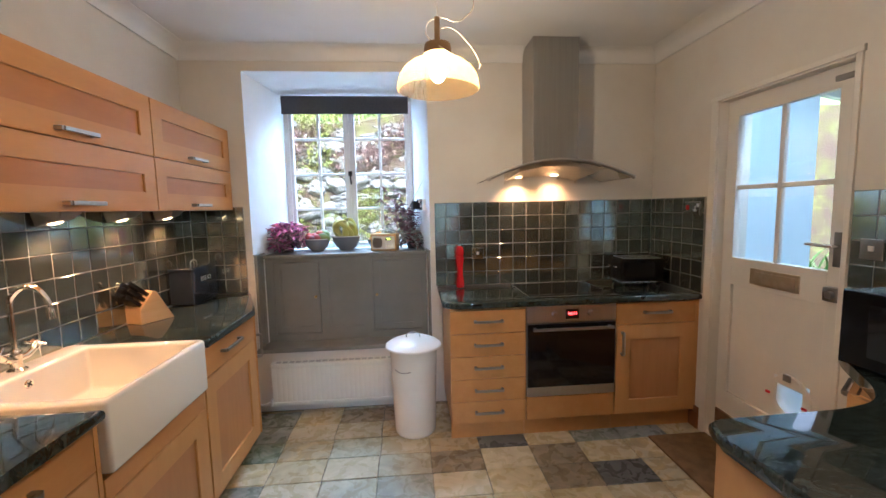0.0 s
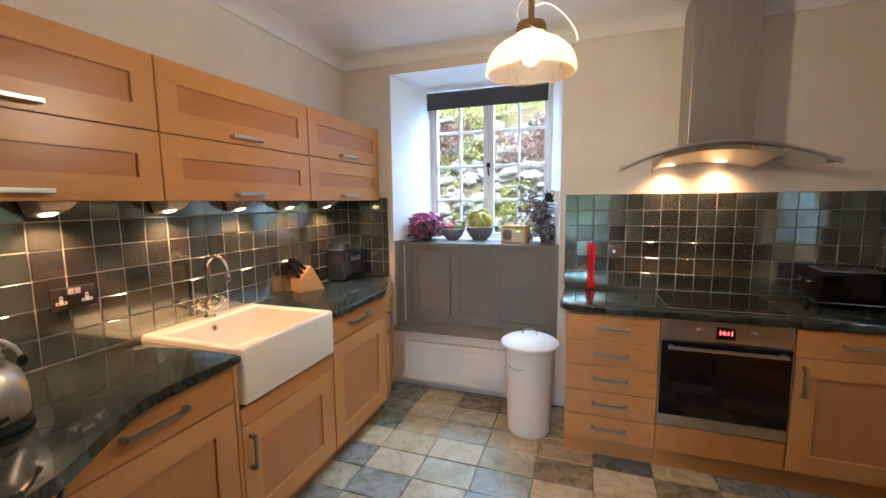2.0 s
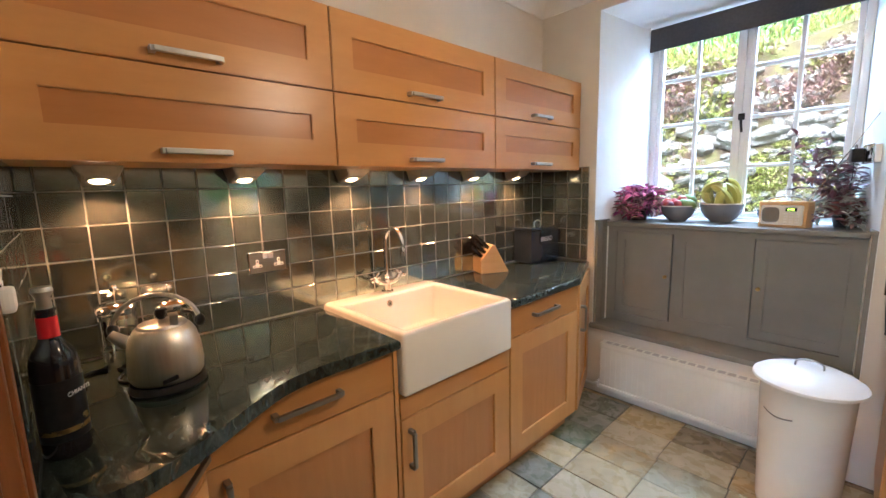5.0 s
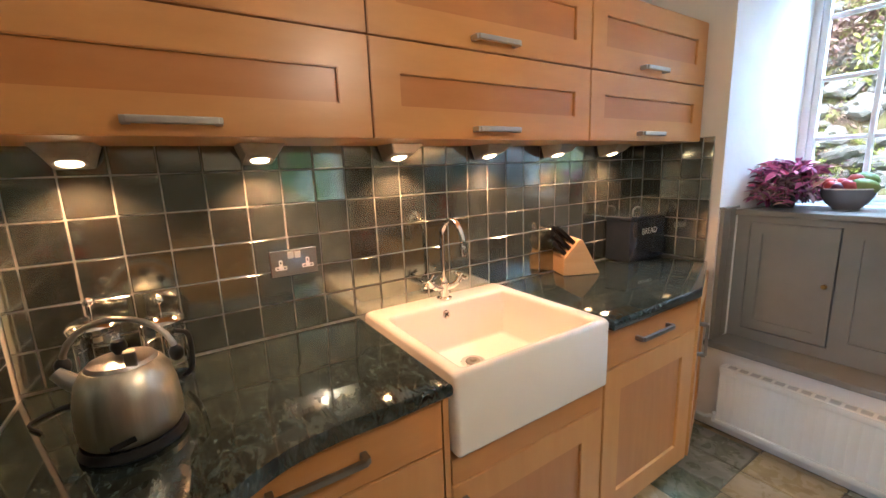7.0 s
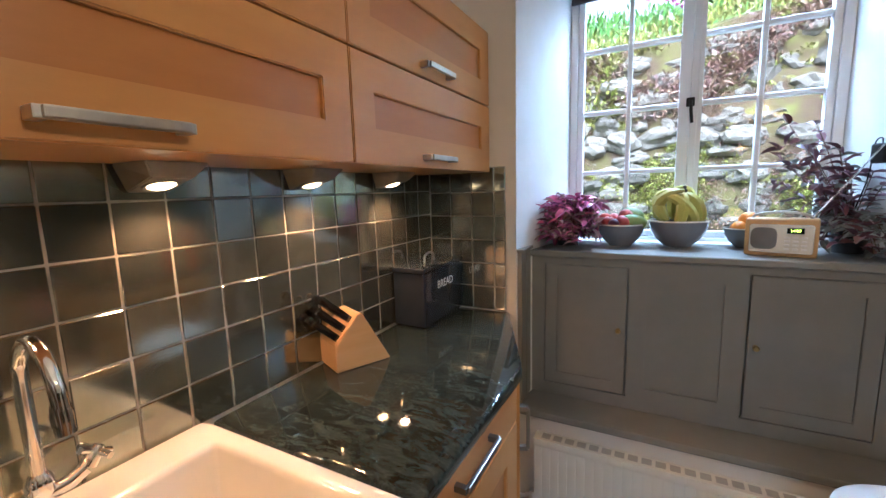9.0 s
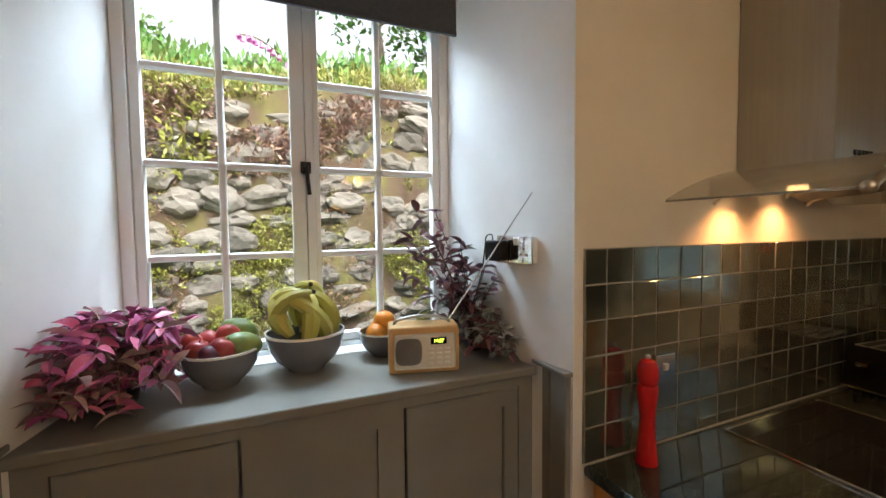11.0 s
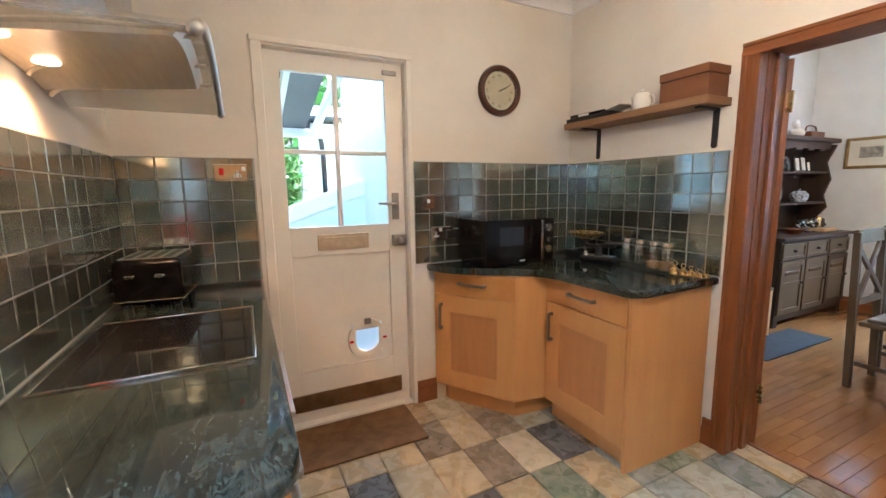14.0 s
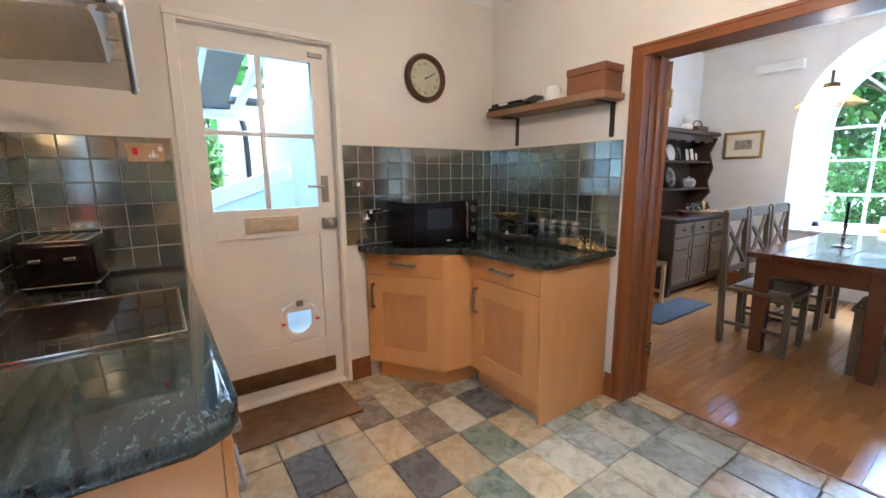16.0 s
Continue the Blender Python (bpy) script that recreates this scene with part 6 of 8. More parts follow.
# cat flap: round surround, clear flap, red latch tabs
N_ = 48
inner, outer = [], []
for k in range(N_):
    a = 2 * math.pi * (k + 0.5) / N_
    c_, s_ = math.cos(a), math.sin(a)
    r_ = 0.072 / max(abs(c_), 1e-6)
    r_ = min(r_, 0.062 / s_) if s_ > 0 else min(r_, 1 / math.sqrt((c_ / 0.078) ** 2 + (s_ / 0.078) ** 2))
    inner.append((r_ * c_, r_ * s_))
    outer.append(((fr + 0.030) * 0.95 * c_, (fr + 0.030) * s_))
bm = bmesh.new()
loops = [[bm.verts.new((x * f_, y * f_, z)) for x, y in pts] for pts, f_, z in ((outer, 1.0, 0.0005), (outer, 0.97, 0.012), (inner, 1.12, 0.014), (inner, 1.0, 0.008), (inner, 1.0, -0.030))]
for la, lb in zip(loops, loops[1:]):
    for k in range(N_):
        bm.faces.new((la[k], la[(k + 1) % N_], lb[(k + 1) % N_], lb[k]))
cf = part("cat_flap_frame", moved(bm, inw @ pose(-fy, fz, -0.016)), gloss_paint, u, "cream plastic cat flap surround", smooth=True)
flap = [(-0.085, 0.070), (0.085, 0.070), (0.085, -0.02)] + [(0.085 * math.cos(a), -0.02 - 0.068 * math.sin(a)) for a in (math.pi * k / 12 for k in range(1, 12))] + [(-0.085, -0.02)]
clear = material("clear_plastic", (0.97, 0.98, 1.0), 0.5, transmission=1.0, ior=1.2)
fp = part("flap_pane", moved(prism(flap[::-1], -0.003, 0.003), inw @ pose(-fy, fz, -0.012)), clear, u, "clear plastic cat flap")
fp.visible_shadow = False
for s in (-1, 1):
    part("latch_tab", moved(box(s * 0.103 - 0.012, s * 0.103 + 0.012, -0.006, 0.006, 0.006, 0.018, 0.003), inw @ pose(-fy, fz, 0)), red_gloss, u, "small red latch tab")
part("top_tab", moved(box(-0.02, 0.02, 0.098, 0.135, 0.004, 0.014, 0.003), inw @ pose(-fy, fz, 0)), dark_steel, u)
part("kick_plate", box(DXP - 0.012, DXP, 1.635, 2.315, 0.085, 0.185, 0.002), bronze, u, "dark bronze draught strip along the bottom")
part("threshold", box(1.885, 2.10, 1.58, 2.33, 0.0, 0.02, 0.004), gloss_paint, u, "white painted sill")
bm = bmesh.new()
box(EX + 0.005, DXP + 0.045, 2.331, 2.345, 0, 2.10, bm=bm)
box(EX + 0.005, DXP + 0.045, 1.565, 1.579, 0, 2.10, bm=bm)
box(EX + 0.005, DXP + 0.045, 1.565, 2.345, 2.092, 2.11, bm=bm)
box(EX - 0.010, EX + 0.012, 2.336, 2.385, 0, 2.12, 0.004, bm=bm)
box(EX - 0.010, EX + 0.012, 1.548, 1.574, 0.0, 2.12, 0.004, bm=bm)
box(EX - 0.014, EX + 0.012, 1.540, 2.39, 2.100, 2.128, 0.004, bm=bm)
structure("trim_back_door", bm, gloss_paint, "white painted back door lining and architrave")

# ---- kitchen window ----
u = thing("window_1", pose(-0.49, 3.62, 1.17), "white painted casement window with sixteen small panes", "window", kind="structure")
WY = 3.60
wx0, wx1 = -1.03, 0.045
bm = bmesh.new()
box(wx0, wx0 + 0.035, WY - 0.01, WY + 0.08, 1.16, 2.45, 0.003, bm=bm)
box(wx1 - 0.035, wx1, WY - 0.01, WY + 0.08, 1.16, 2.45, 0.003, bm=bm)
box(wx0, wx1, WY - 0.01, WY + 0.08, 2.42, 2.45, 0.003, bm=bm)
box(wx0, wx1, WY - 0.01, WY + 0.08, 1.16, 1.185, 0.003, bm=bm)
part("window_frame", bm, white_paint, u)
for a, b in ((wx0 + 0.036, -0.496), (-0.494, wx1 - 0.036)):
    bm = bmesh.new()
    s = 0.028
    box(a, a + s, WY, WY + 0.042, 1.186, 2.418, 0.004, bm=bm)
    box(b - s - 0.018 * (b < -0.3), b, WY, WY + 0.042, 1.186, 2.418, 0.004, bm=bm)
    if a > -0.6:
        box(a + s, a + s + 0.018, WY, WY + 0.042, 1.186, 2.418, 0.002, bm=bm)
    la, lb = a + s + 0.018 * (a > -0.6), b - s - 0.018 * (b < -0.3)
    box(la, lb, WY, WY + 0.042, 1.186, 1.216, 0.004, bm=bm)
    box(la, lb, WY, WY + 0.042, 2.39, 2.418, 0.004, bm=bm)
    sash = part("casement", bm, white_paint, u)
    zs = [1.216, 1.508, 1.806, 2.104, 2.39]
    glazing(sash, Matrix(((1, 0, 0, 0), (0, 0, -1, WY + 0.022), (0, 1, 0, 0), (0, 0, 0, 1))), [la, (la + lb) / 2, lb], zs, 0.022, 0.032, white_paint)
part("cockspur_plate", box(-0.512, -0.478, WY - 0.012, WY, 1.79, 1.83, 0.003), black_plastic, u, "dark iron window catch")
part("cockspur_handle", tube([(-0.494, WY - 0.022, 1.815), (-0.492, WY - 0.026, 1.77), (-0.486, WY - 0.022, 1.715)], 0.007, 8), black_plastic, u)
u = thing("roller_blind", pose(-0.5, 3.52, 2.29), "charcoal roller blind rolled almost fully up", "blind")
part("fabric", box(-1.005, 0.018, 3.448, 3.452, 2.285, 2.41), blind_cloth, u)
part("roller", tube([(-1.005, 3.475, 2.40), (0.018, 3.475, 2.40)], 0.028, 16), blind_cloth, u, smooth=True)
part("bottom_bar", box(-1.005, 0.018, 3.443, 3.457, 2.280, 2.296, 0.003), blind_cloth, u)
for bx in (-1.012, 0.024):
    part("bracket", box(bx - 0.004, bx + 0.004, 3.45, 3.51, 2.37, 2.438, 0.002), white_plastic, u)
structure("window_board", box(-1.035, 0.05, 3.50, WY + 0.02, 1.150, 1.168), white_paint, "white painted inner sill below the casements")

# ---- panelled bench and cupboard under the window ----
u = thing("window_cupboard", pose(-0.48, 3.14, 0.46), "grey painted panelled cupboard built in under the window", "cupboard")
part("top", prism([(-1.112, 3.120), (0.130, 3.120), (0.052, 3.56), (-1.04, 3.56)], 1.138, 1.166, 0.006), grey_paint, u, "grey painted shelf top")
part("carcass", box(-1.10, 0.120, 3.160, 3.56, 0.49, 1.137), grey_paint, u)
bm = bmesh.new()
box(-1.105, 0.126, 3.140, 3.160, 1.105, 1.137, bm=bm)
box(-1.105, 0.126, 3.140, 3.160, 0.490, 0.545, bm=bm)
box(-1.105, -1.045, 3.140, 3.160, 0.545, 1.105, bm=bm)
box(0.075, 0.126, 3.140, 3.160, 0.545, 1.105, bm=bm)
box(-0.697, -0.631, 3.140, 3.160, 0.545, 1.105, bm=bm)
box(-0.370, -0.298, 3.140, 3.160, 0.545, 1.105, bm=bm)
box(-0.631, -0.370, 3.140, 3.160, 1.060, 1.105, bm=bm)
box(-0.631, -0.370, 3.140, 3.160, 0.545, 0.590, bm=bm)
part("face_frame", bm, grey_paint, u)
part("fixed_panel", box(-0.634, -0.367, 3.151, 3.160, 0.587, 1.063), grey_paint, u)
for a, b, kx in ((-1.042, -0.705, -0.733), (-0.290, 0.072, -0.266)):
    d = front(u, face_south(a, 3.158, 0.550), b - a, 0.552, "door", 0.052, grey_paint, grey_paint)
    part("knob", lathe([(0.0, 0.026), (0.008, 0.025), (0.011, 0.018), (0.006, 0.008), (0.009, 0.0), (0.0, 0.0)], 18, face_south(kx, 3.138, 0.835)), brass, d, "small brass knob", smooth=True)
for k, xs in enumerate(((-1.126, -1.100), (0.127, 0.153))):
    bm = bmesh.new()
    for j in range(2):
        y0 = 2.992 + 0.074 * j
        x0, x1 = (xs[0], xs[1] - 0.006) if k == 0 else (xs[0] + 0.006, xs[1])
        box(x0, x1, y0, y0 + 0.071, 0.49, 1.172, 0.004, bm=bm)
    part("side_boarding", bm, grey_paint, u, "grey tongue and groove boarding")
    part("side_cap", box(xs[0] - 0.004, xs[1] + 0.002, 2.985, 3.142, 1.172, 1.186, 0.004), grey_paint, u)
structure("trim_window_bench", box(-1.14, 0.168, 2.962, 3.165, 0.455, 0.488, 0.008), grey_paint, "grey painted bench ledge below the cupboard")

# ---- doorway casing and folded door ----
def casing(name, x0, x1, y0, y1, z0, z1, mat, label):
    """A moulded architrave strip: three stepped fillets."""
    bm = bmesh.new()
    if z1 - z0 > x1 - x0:
        n = (0.0, 0.38, 0.72, 1.0)
        for (a, b), dep in zip(zip(n, n[1:]), (1.0, 0.72, 0.9)):
            s = x1 - x0
            box(x0 + a * s, x0 + b * s, y0, y0 + (y1 - y0) * dep, z0, z1, 0.004, bm=bm)
    else:
        n = (0.0, 0.38, 0.72, 1.0)
        for (a, b), dep in zip(zip(n, n[1:]), (1.0, 0.72, 0.9)):
            s = z1 - z0
            box(x0, x1, y0, y0 + (y1 - y0) * dep, z0 + a * s, z0 + b * s, 0.004, bm=bm)
    return structure(name, bm, mat, label)


casing("trim_doorway", 0.672, 0.752, SY + 0.001, SY + 0.024, 0, 1.945, pine_stain, "red-brown stained pine architrave")
casing("trim_doorway", -0.652, -0.572, SY + 0.001, SY + 0.024, 0.911, 1.945, pine_stain, "red-brown stained pine architrave")
casing("trim_doorway", -0.652, 0.752, SY + 0.001, SY + 0.024, 1.945, 2.005, pine_stain_x, "red-brown stained pine architrave head")
bm = bmesh.new()
for ya, yb, dp in ((SD - 0.010, SD + 0.030, 0.0), (SD + 0.030, SD + 0.050, 0.008), (SD + 0.050, SD + 0.090, -0.010), (SD + 0.090, SD + 0.105, 0.006), (SD + 0.105, SD + 0.150, 0.0), (SD + 0.150, SD + 0.165, 0.007), (SD + 0.165, SY + 0.002, 0.0)):
    box(0.672 + dp, 0.70, ya, yb, 0, 1.985, 0.0025, bm=bm)
    box(-0.60, -0.572 - dp, ya, yb, 0, 1.985, 0.0025, bm=bm)
structure("trim_door_lining", bm, pine_stain, "red-brown stained pine door lining")
structure("trim_door_lining", box(-0.572, 0.672, SD - 0.01, SY + 0.002, 1.957, 1.985, 0.003), pine_stain_x, "red-brown stained pine door lining head")
u = thing("door_2", pose(0.66, 0.12, 0), "stained pine door leaf folded open into the dining room", "door", kind="structure")
part("leaf", moved(box(0.0, 0.036, -0.62, 0.0, 0.012, 1.945, 0.004), pose(0.652, 0.120, 0, 0, 0, 31)), pine_stain, u)
for hz in (0.24, 1.70):
    part("hinge", box(0.640, 0.672, 0.118, 0.128, hz, hz + 0.10, 0.002), brass, u, "brass butt hinge")
casing("trim_doorway_dining", 0.70, 0.78, SD - 0.022, SD - 0.001, 0, 1.962, pine_stain, "stained pine architrave on the dining side")
casing("trim_doorway_dining", -0.652, -0.572, SD - 0.022, SD - 0.001, 0, 1.962, pine_stain, "stained pine architrave on the dining side")


def skirting(name, pts, h=0.145):
    for (a, b) in zip(pts, pts[1:]):
        d = Vector((b[0] - a[0], b[1] - a[1], 0))
        m = face_dir(a, b, 0)
        bm = box(0, d.length, 0, h * 0.72, 0, 0.018, 0.003)
        box(0, d.length, h * 0.72, h, 0, 0.012, 0.004, bm=bm)
        structure(name, moved(bm, m), pine_stain_x, "red-brown stained pine skirting board")


skirting("baseboard", [(EX - 0.001, 1.548), (EX - 0.001, 1.415)])
skirting("baseboard", [(0.800, SY + 0.001), (0.752, SY + 0.001)])
skirting("baseboard", [(EX - 0.001, 2.49), (EX - 0.001, 2.386)])

# ---- dining room ----
DZ = 2.85
dark_oak = material("dark_oak", (0.034, 0.018, 0.009), 0.55, second=(0.060, 0.033, 0.017), scale=3, stretch=(7, 7, 0.9), amount=1.2, bump=0.12, bump_scale=40, coat=0.04)
dark_oak_h = material("dark_oak_level", (0.040, 0.021, 0.011), 0.50, second=(0.066, 0.037, 0.019), scale=3, stretch=(7, 0.9, 7), amount=1.2, bump=0.12, bump_scale=40, coat=0.04)
limed = material("limed_oak", (0.100, 0.066, 0.033), 0.42, second=(0.150, 0.105, 0.055), scale=3, stretch=(7, 7, 0.9), amount=1.2, bump=0.15, bump_scale=40)
table_wood = material("table_wood", (0.090, 0.033, 0.014), 0.20, second=(0.135, 0.053, 0.023), scale=3, stretch=(8, 0.8, 8), amount=1.2, bump=0.06, bump_scale=40, coat=0.3)
gilt = material("gilt", (0.45, 0.32, 0.13), 0.4, 0.6, second=(0.36, 0.24, 0.09), scale=20)
paper = material("paper", (0.72, 0.68, 0.57), 0.8, second=(0.66, 0.61, 0.49), scale=5)
pewter = material("pewter", (0.30, 0.30, 0.29), 0.25, 0.9)
blue_rug = material("blue_rug", (0.040, 0.046, 0.053), 0.95, second=(0.058, 0.066, 0.074), scale=30, bump=0.7, bump_scale=300)

# the south wall with the deep arched window
AC, AR, AZ, AS = 0.10, 0.95, 1.84, 0.72


def arch_pts(r, n=24):
    return [(AC + r * math.cos(math.pi * k / n), AZ + r * math.sin(math.pi * k / n)) for k in range(n + 1)]


def arch_shell(bm, ra, ya, rb, yb, sill):
    """The splayed lining of the arched recess between two outlines."""
    pa = [(AC + ra, sill)] + arch_pts(ra) + [(AC - ra, sill)]
    pb_ = [(AC + rb, sill)] + arch_pts(rb) + [(AC - rb, sill)]
    va = [bm.verts.new((x, ya, z)) for x, z in pa]
    vb = [bm.verts.new((x, yb, z)) for x, z in pb_]
    n = len(va)
    for i in range(n):
        bm.faces.new((va[i], va[(i + 1) % n], vb[(i + 1) % n], vb[i]))


bm = bmesh.new()
box(DX0, AC - AR, DY0 - 0.55, DY0, 0, DZ, bm=bm)
box(AC + AR, DX1, DY0 - 0.55, DY0, 0, DZ, bm=bm)
box(AC - AR, AC + AR, DY0 - 0.55, DY0, 0, AS, bm=bm)
wall_dining_south = structure("wall_dining_south", bm, white_paint, "white painted wall with a deep arched window")
# spandrel above the arch
bm = bmesh.new()
ap = arch_pts(AR)
for (x0, z0), (x1, z1) in zip(ap, ap[1:]):
    q = [bm.verts.new(p) for p in ((x0, DY0, z0), (x0, DY0, DZ), (x1, DY0, DZ), (x1, DY0, z1))]
    bm.faces.new(q)
    q = [bm.verts.new(p) for p in ((x0, DY0 - 0.55, z0), (x0, DY0 - 0.55, DZ), (x1, DY0 - 0.55, DZ), (x1, DY0 - 0.55, z1))]
    bm.faces.new(q)
structure("wall_arch_spandrel", bm, white_paint, "white painted wall over the arch")
bm = bmesh.new()
arch_shell(bm, AR, DY0 + 0.002, AR - 0.16, DY0 - 0.46, AS)
structure("window_reveal_arch", bm, white_paint, "white plastered splayed arch reveal", smooth=True)

u = thing("window_2", pose(AC, DY0 - 0.46, AS), "white painted round-arched window with small panes", "window", kind="structure")
WR, WYD = AR - 0.16, DY0 - 0.47
bm = bmesh.new()
pts_o = [(AC + WR + 0.01, AS)] + arch_pts(WR + 0.01, 32) + [(AC - WR - 0.01, AS)]
pts_i = [(AC + WR - 0.055, AS)] + arch_pts(WR - 0.055, 32) + [(AC - WR + 0.055, AS)]
fo = [[bm.verts.new((x, y, z)) for x, z in pts_o] for y in (WYD, WYD - 0.05)]
fi = [[bm.verts.new((x, y, z)) for x, z in pts_i] for y in (WYD, WYD - 0.05)]
for i in range(len(pts_o) - 1):
    for A_, B_ in ((fo[0], fi[0]), (fo[1], fi[1]), (fi[0], fi[1]), (fo[0], fo[1])):
        bm.faces.new((A_[i], A_[i + 1], B_[i + 1], B_[i]))
box(AC - WR, AC + WR, WYD - 0.05, WYD, AS, AS + 0.06, bm=bm)
part("window_frame", bm, white_paint, u)
gx = [AC - WR + 0.05 + (2 * WR - 0.10) * k / 4 for k in range(5)]
for k in range(1, 4):
    ztop = AZ + math.sqrt(max(0.0, (WR - 0.04) ** 2 - (gx[k] - AC) ** 2)) if k == 2 else AZ
    part("glazing_bar", box(gx[k] - 0.014, gx[k] + 0.014, WYD - 0.042, WYD - 0.006, AS + 0.05, ztop, 0.004), white_paint, u)
for zz in (1.10, 1.48, AZ):
    part("glazing_bar", box(AC - WR + 0.03, AC + WR - 0.03, WYD - 0.040, WYD - 0.008, zz - 0.014, zz + 0.014, 0.004), white_paint, u)
for a in (45, 135):
    part("glazing_bar", moved(box(0.0, WR - 0.04, -0.016, 0.016, -0.012, 0.012, 0.003), Matrix(((math.cos(radians(a)), 0, -math.sin(radians(a)), AC), (0, 1, 0, WYD - 0.024), (math.sin(radians(a)), 0, math.cos(radians(a)), AZ), (0, 0, 0, 1)))), white_paint, u)
arc_bar = [(AC + 0.36 * math.cos(math.pi * k / 16), WYD - 0.024, AZ + 0.36 * math.sin(math.pi * k / 16)) for k in range(17)]
part("glazing_bar", tube(arc_bar, 0.012, 8), white_paint, u, smooth=True)
zs = [AS + 0.05, 1.10, 1.48, AZ]
for a, b in zip(gx, gx[1:]):
    for c, d_ in zip(zs, zs[1:]):
        part("pane", box(a, b, WYD - 0.026, WYD - 0.022, c, d_), glass, u).visible_shadow = False
bm = bmesh.new()
fan = [(AC, AZ)] + [(AC + (WR - 0.03) * math.cos(math.pi * k / 24), AZ + (WR - 0.03) * math.sin(math.pi * k / 24)) for k in range(25)]
q0 = [bm.verts.new((x, WYD - 0.022, z)) for x, z in fan]
q1 = [bm.verts.new((x, WYD - 0.026, z)) for x, z in fan]
bm.faces.new(q0)
bm.faces.new(q1)
for i in range(len(fan)):
    bm.faces.new((q0[i], q0[(i + 1) % len(fan)], q1[(i + 1) % len(fan)], q1[i]))
part("fan_pane", bm, glass, u).visible_shadow = False
structure("window_board_dining", box(AC - AR, AC + AR, DY0 - 0.46, DY0 + 0.03, AS - 0.025, AS + 0.004, 0.006), white_paint, "white painted deep window board")
structure("trim_beam", box(1.02, 1.46, DY0 + 0.001, DY0 + 0.11, 2.46, 2.56, 0.012), white_paint, "white boxed pipe run high on the wall")
skirting("baseboard_dining", [(DX1 - 0.001, DY0 + 0.001), (AC + AR + 0.0, DY0 + 0.001)][::-1])
skirting("baseboard_dining", [(DX1 - 0.001, DY0 + 0.02), (DX1 - 0.001, SD - 0.03)][::1])

# dresser against the east wall
u = thing("dresser", pose(1.80, -2.65, 0), "dark oak dresser with a plate rack, drawers and carved doors", "dresser")
y0d, y1d, xf, xb = -3.33, -1.98, 1.57, 2.055
part("base_carcass", box(xf + 0.02, xb, y0d + 0.02, y1d - 0.02, 0.10, 0.845), dark_oak, u)
part("base_top", box(xf - 0.02, xb, y0d - 0.01, y1d + 0.01, 0.845, 0.875, 0.006), dark_oak_h, u)
for yy in (y0d + 0.02, y1d - 0.09):
    for xx in (xf + 0.02, xb - 0.09):
        part("leg", box(xx, xx + 0.07, yy, yy + 0.07, 0.0, 0.10, 0.004), dark_oak, u)
wd_ = (y1d - y0d - 0.04) / 3
west = lambda y, z: Matrix(((0, 0, -1, xf + 0.02), (-1, 0, 0, y), (0, 1, 0, z), (0, 0, 0, 1)))
for k in range(3):
    yk = y1d - 0.02 - k * wd_
    d = front(u, west(yk - 0.012, 0.665), wd_ - 0.024, 0.150, "drawer", 0.028, limed, limed)
    part("drawer_pull", lathe([(0.0, 0.024), (0.012, 0.022), (0.008, 0.006), (0.014, 0.0), (0.0, 0.0)], 16, west(yk - wd_ / 2, 0.740) @ pose(0, 0, 0.012)), iron, d, smooth=True)
    d = front(u, west(yk - 0.012, 0.130), wd_ - 0.024, 0.515, "door", 0.050, limed if k < 2 else dark_oak, limed)
    part("mid_rail", moved(box(0.05, wd_ - 0.074, 0.270, 0.310, 0.002, 0.018, 0.003), west(yk - 0.012, 0.130)), limed, d)
    part("knob", lathe([(0.0, 0.024), (0.012, 0.022), (0.008, 0.006), (0.012, 0.0), (0.0, 0.0)], 16, west(yk - wd_ + 0.05, 0.42) @ pose(0, 0, 0.02)), iron, d, smooth=True)
    for j in range(6):
        part("carving", moved(ball(0.10 + j * (wd_ - 0.22) / 5, 0.40, 0.012, 0.022, 0.022, 0.010, 10, 6), west(yk - 0.012, 0.130)), limed, d, smooth=True)
part("plinth_rail", box(xf + 0.025, xf + 0.045, y0d + 0.05, y1d - 0.05, 0.06, 0.13, 0.003), dark_oak, u)
xr = 1.80
for ye in (y0d + 0.06, y1d - 0.09):
    bm = bmesh.new()
    prof = [(xb - 0.01, 0.875), (xr + 0.02, 0.875), (xr - 0.04, 0.93), (xr + 0.05, 1.02), (xr - 0.02, 1.12), (xr + 0.02, 1.25), (xr - 0.03, 1.42), (xr + 0.02, 1.60), (xr - 0.05, 1.78), (xb - 0.01, 1.80)]
    a = [bm.verts.new((x, ye, z)) for x, z in prof]
    b = [bm.verts.new((x, ye + 0.028, z)) for x, z in prof]
    bm.faces.new(a)
    bm.faces.new(b[::-1])
    for i in range(len(prof)):
        bm.faces.new((a[i], b[i], b[(i + 1) % len(prof)], a[(i + 1) % len(prof)]))
    part("rack_side", bm, dark_oak, u, "shaped dark oak end")
for zz in (1.16, 1.48):
    part("rack_shelf", box(xr, xb - 0.012, y0d + 0.09, y1d - 0.092, zz, zz + 0.022, 0.004), dark_oak_h, u)
part("rack_back", box(xb - 0.012, xb, y0d + 0.06, y1d - 0.06, 0.875, 1.80), dark_oak, u)
part("cornice", box(xr - 0.06, xb, y0d + 0.01, y1d - 0.03, 1.80, 1.845, 0.012), dark_oak_h, u)
bm = bmesh.new()
for k in range(10):
    box(xr - 0.008, xr + 0.010, y0d + 0.09 + k * 0.117, y0d + 0.207 + k * 0.117, 1.735 - 0.02 * (k % 2), 1.80, bm=bm)
part("frieze", bm, dark_oak_h, u, "scalloped frieze")


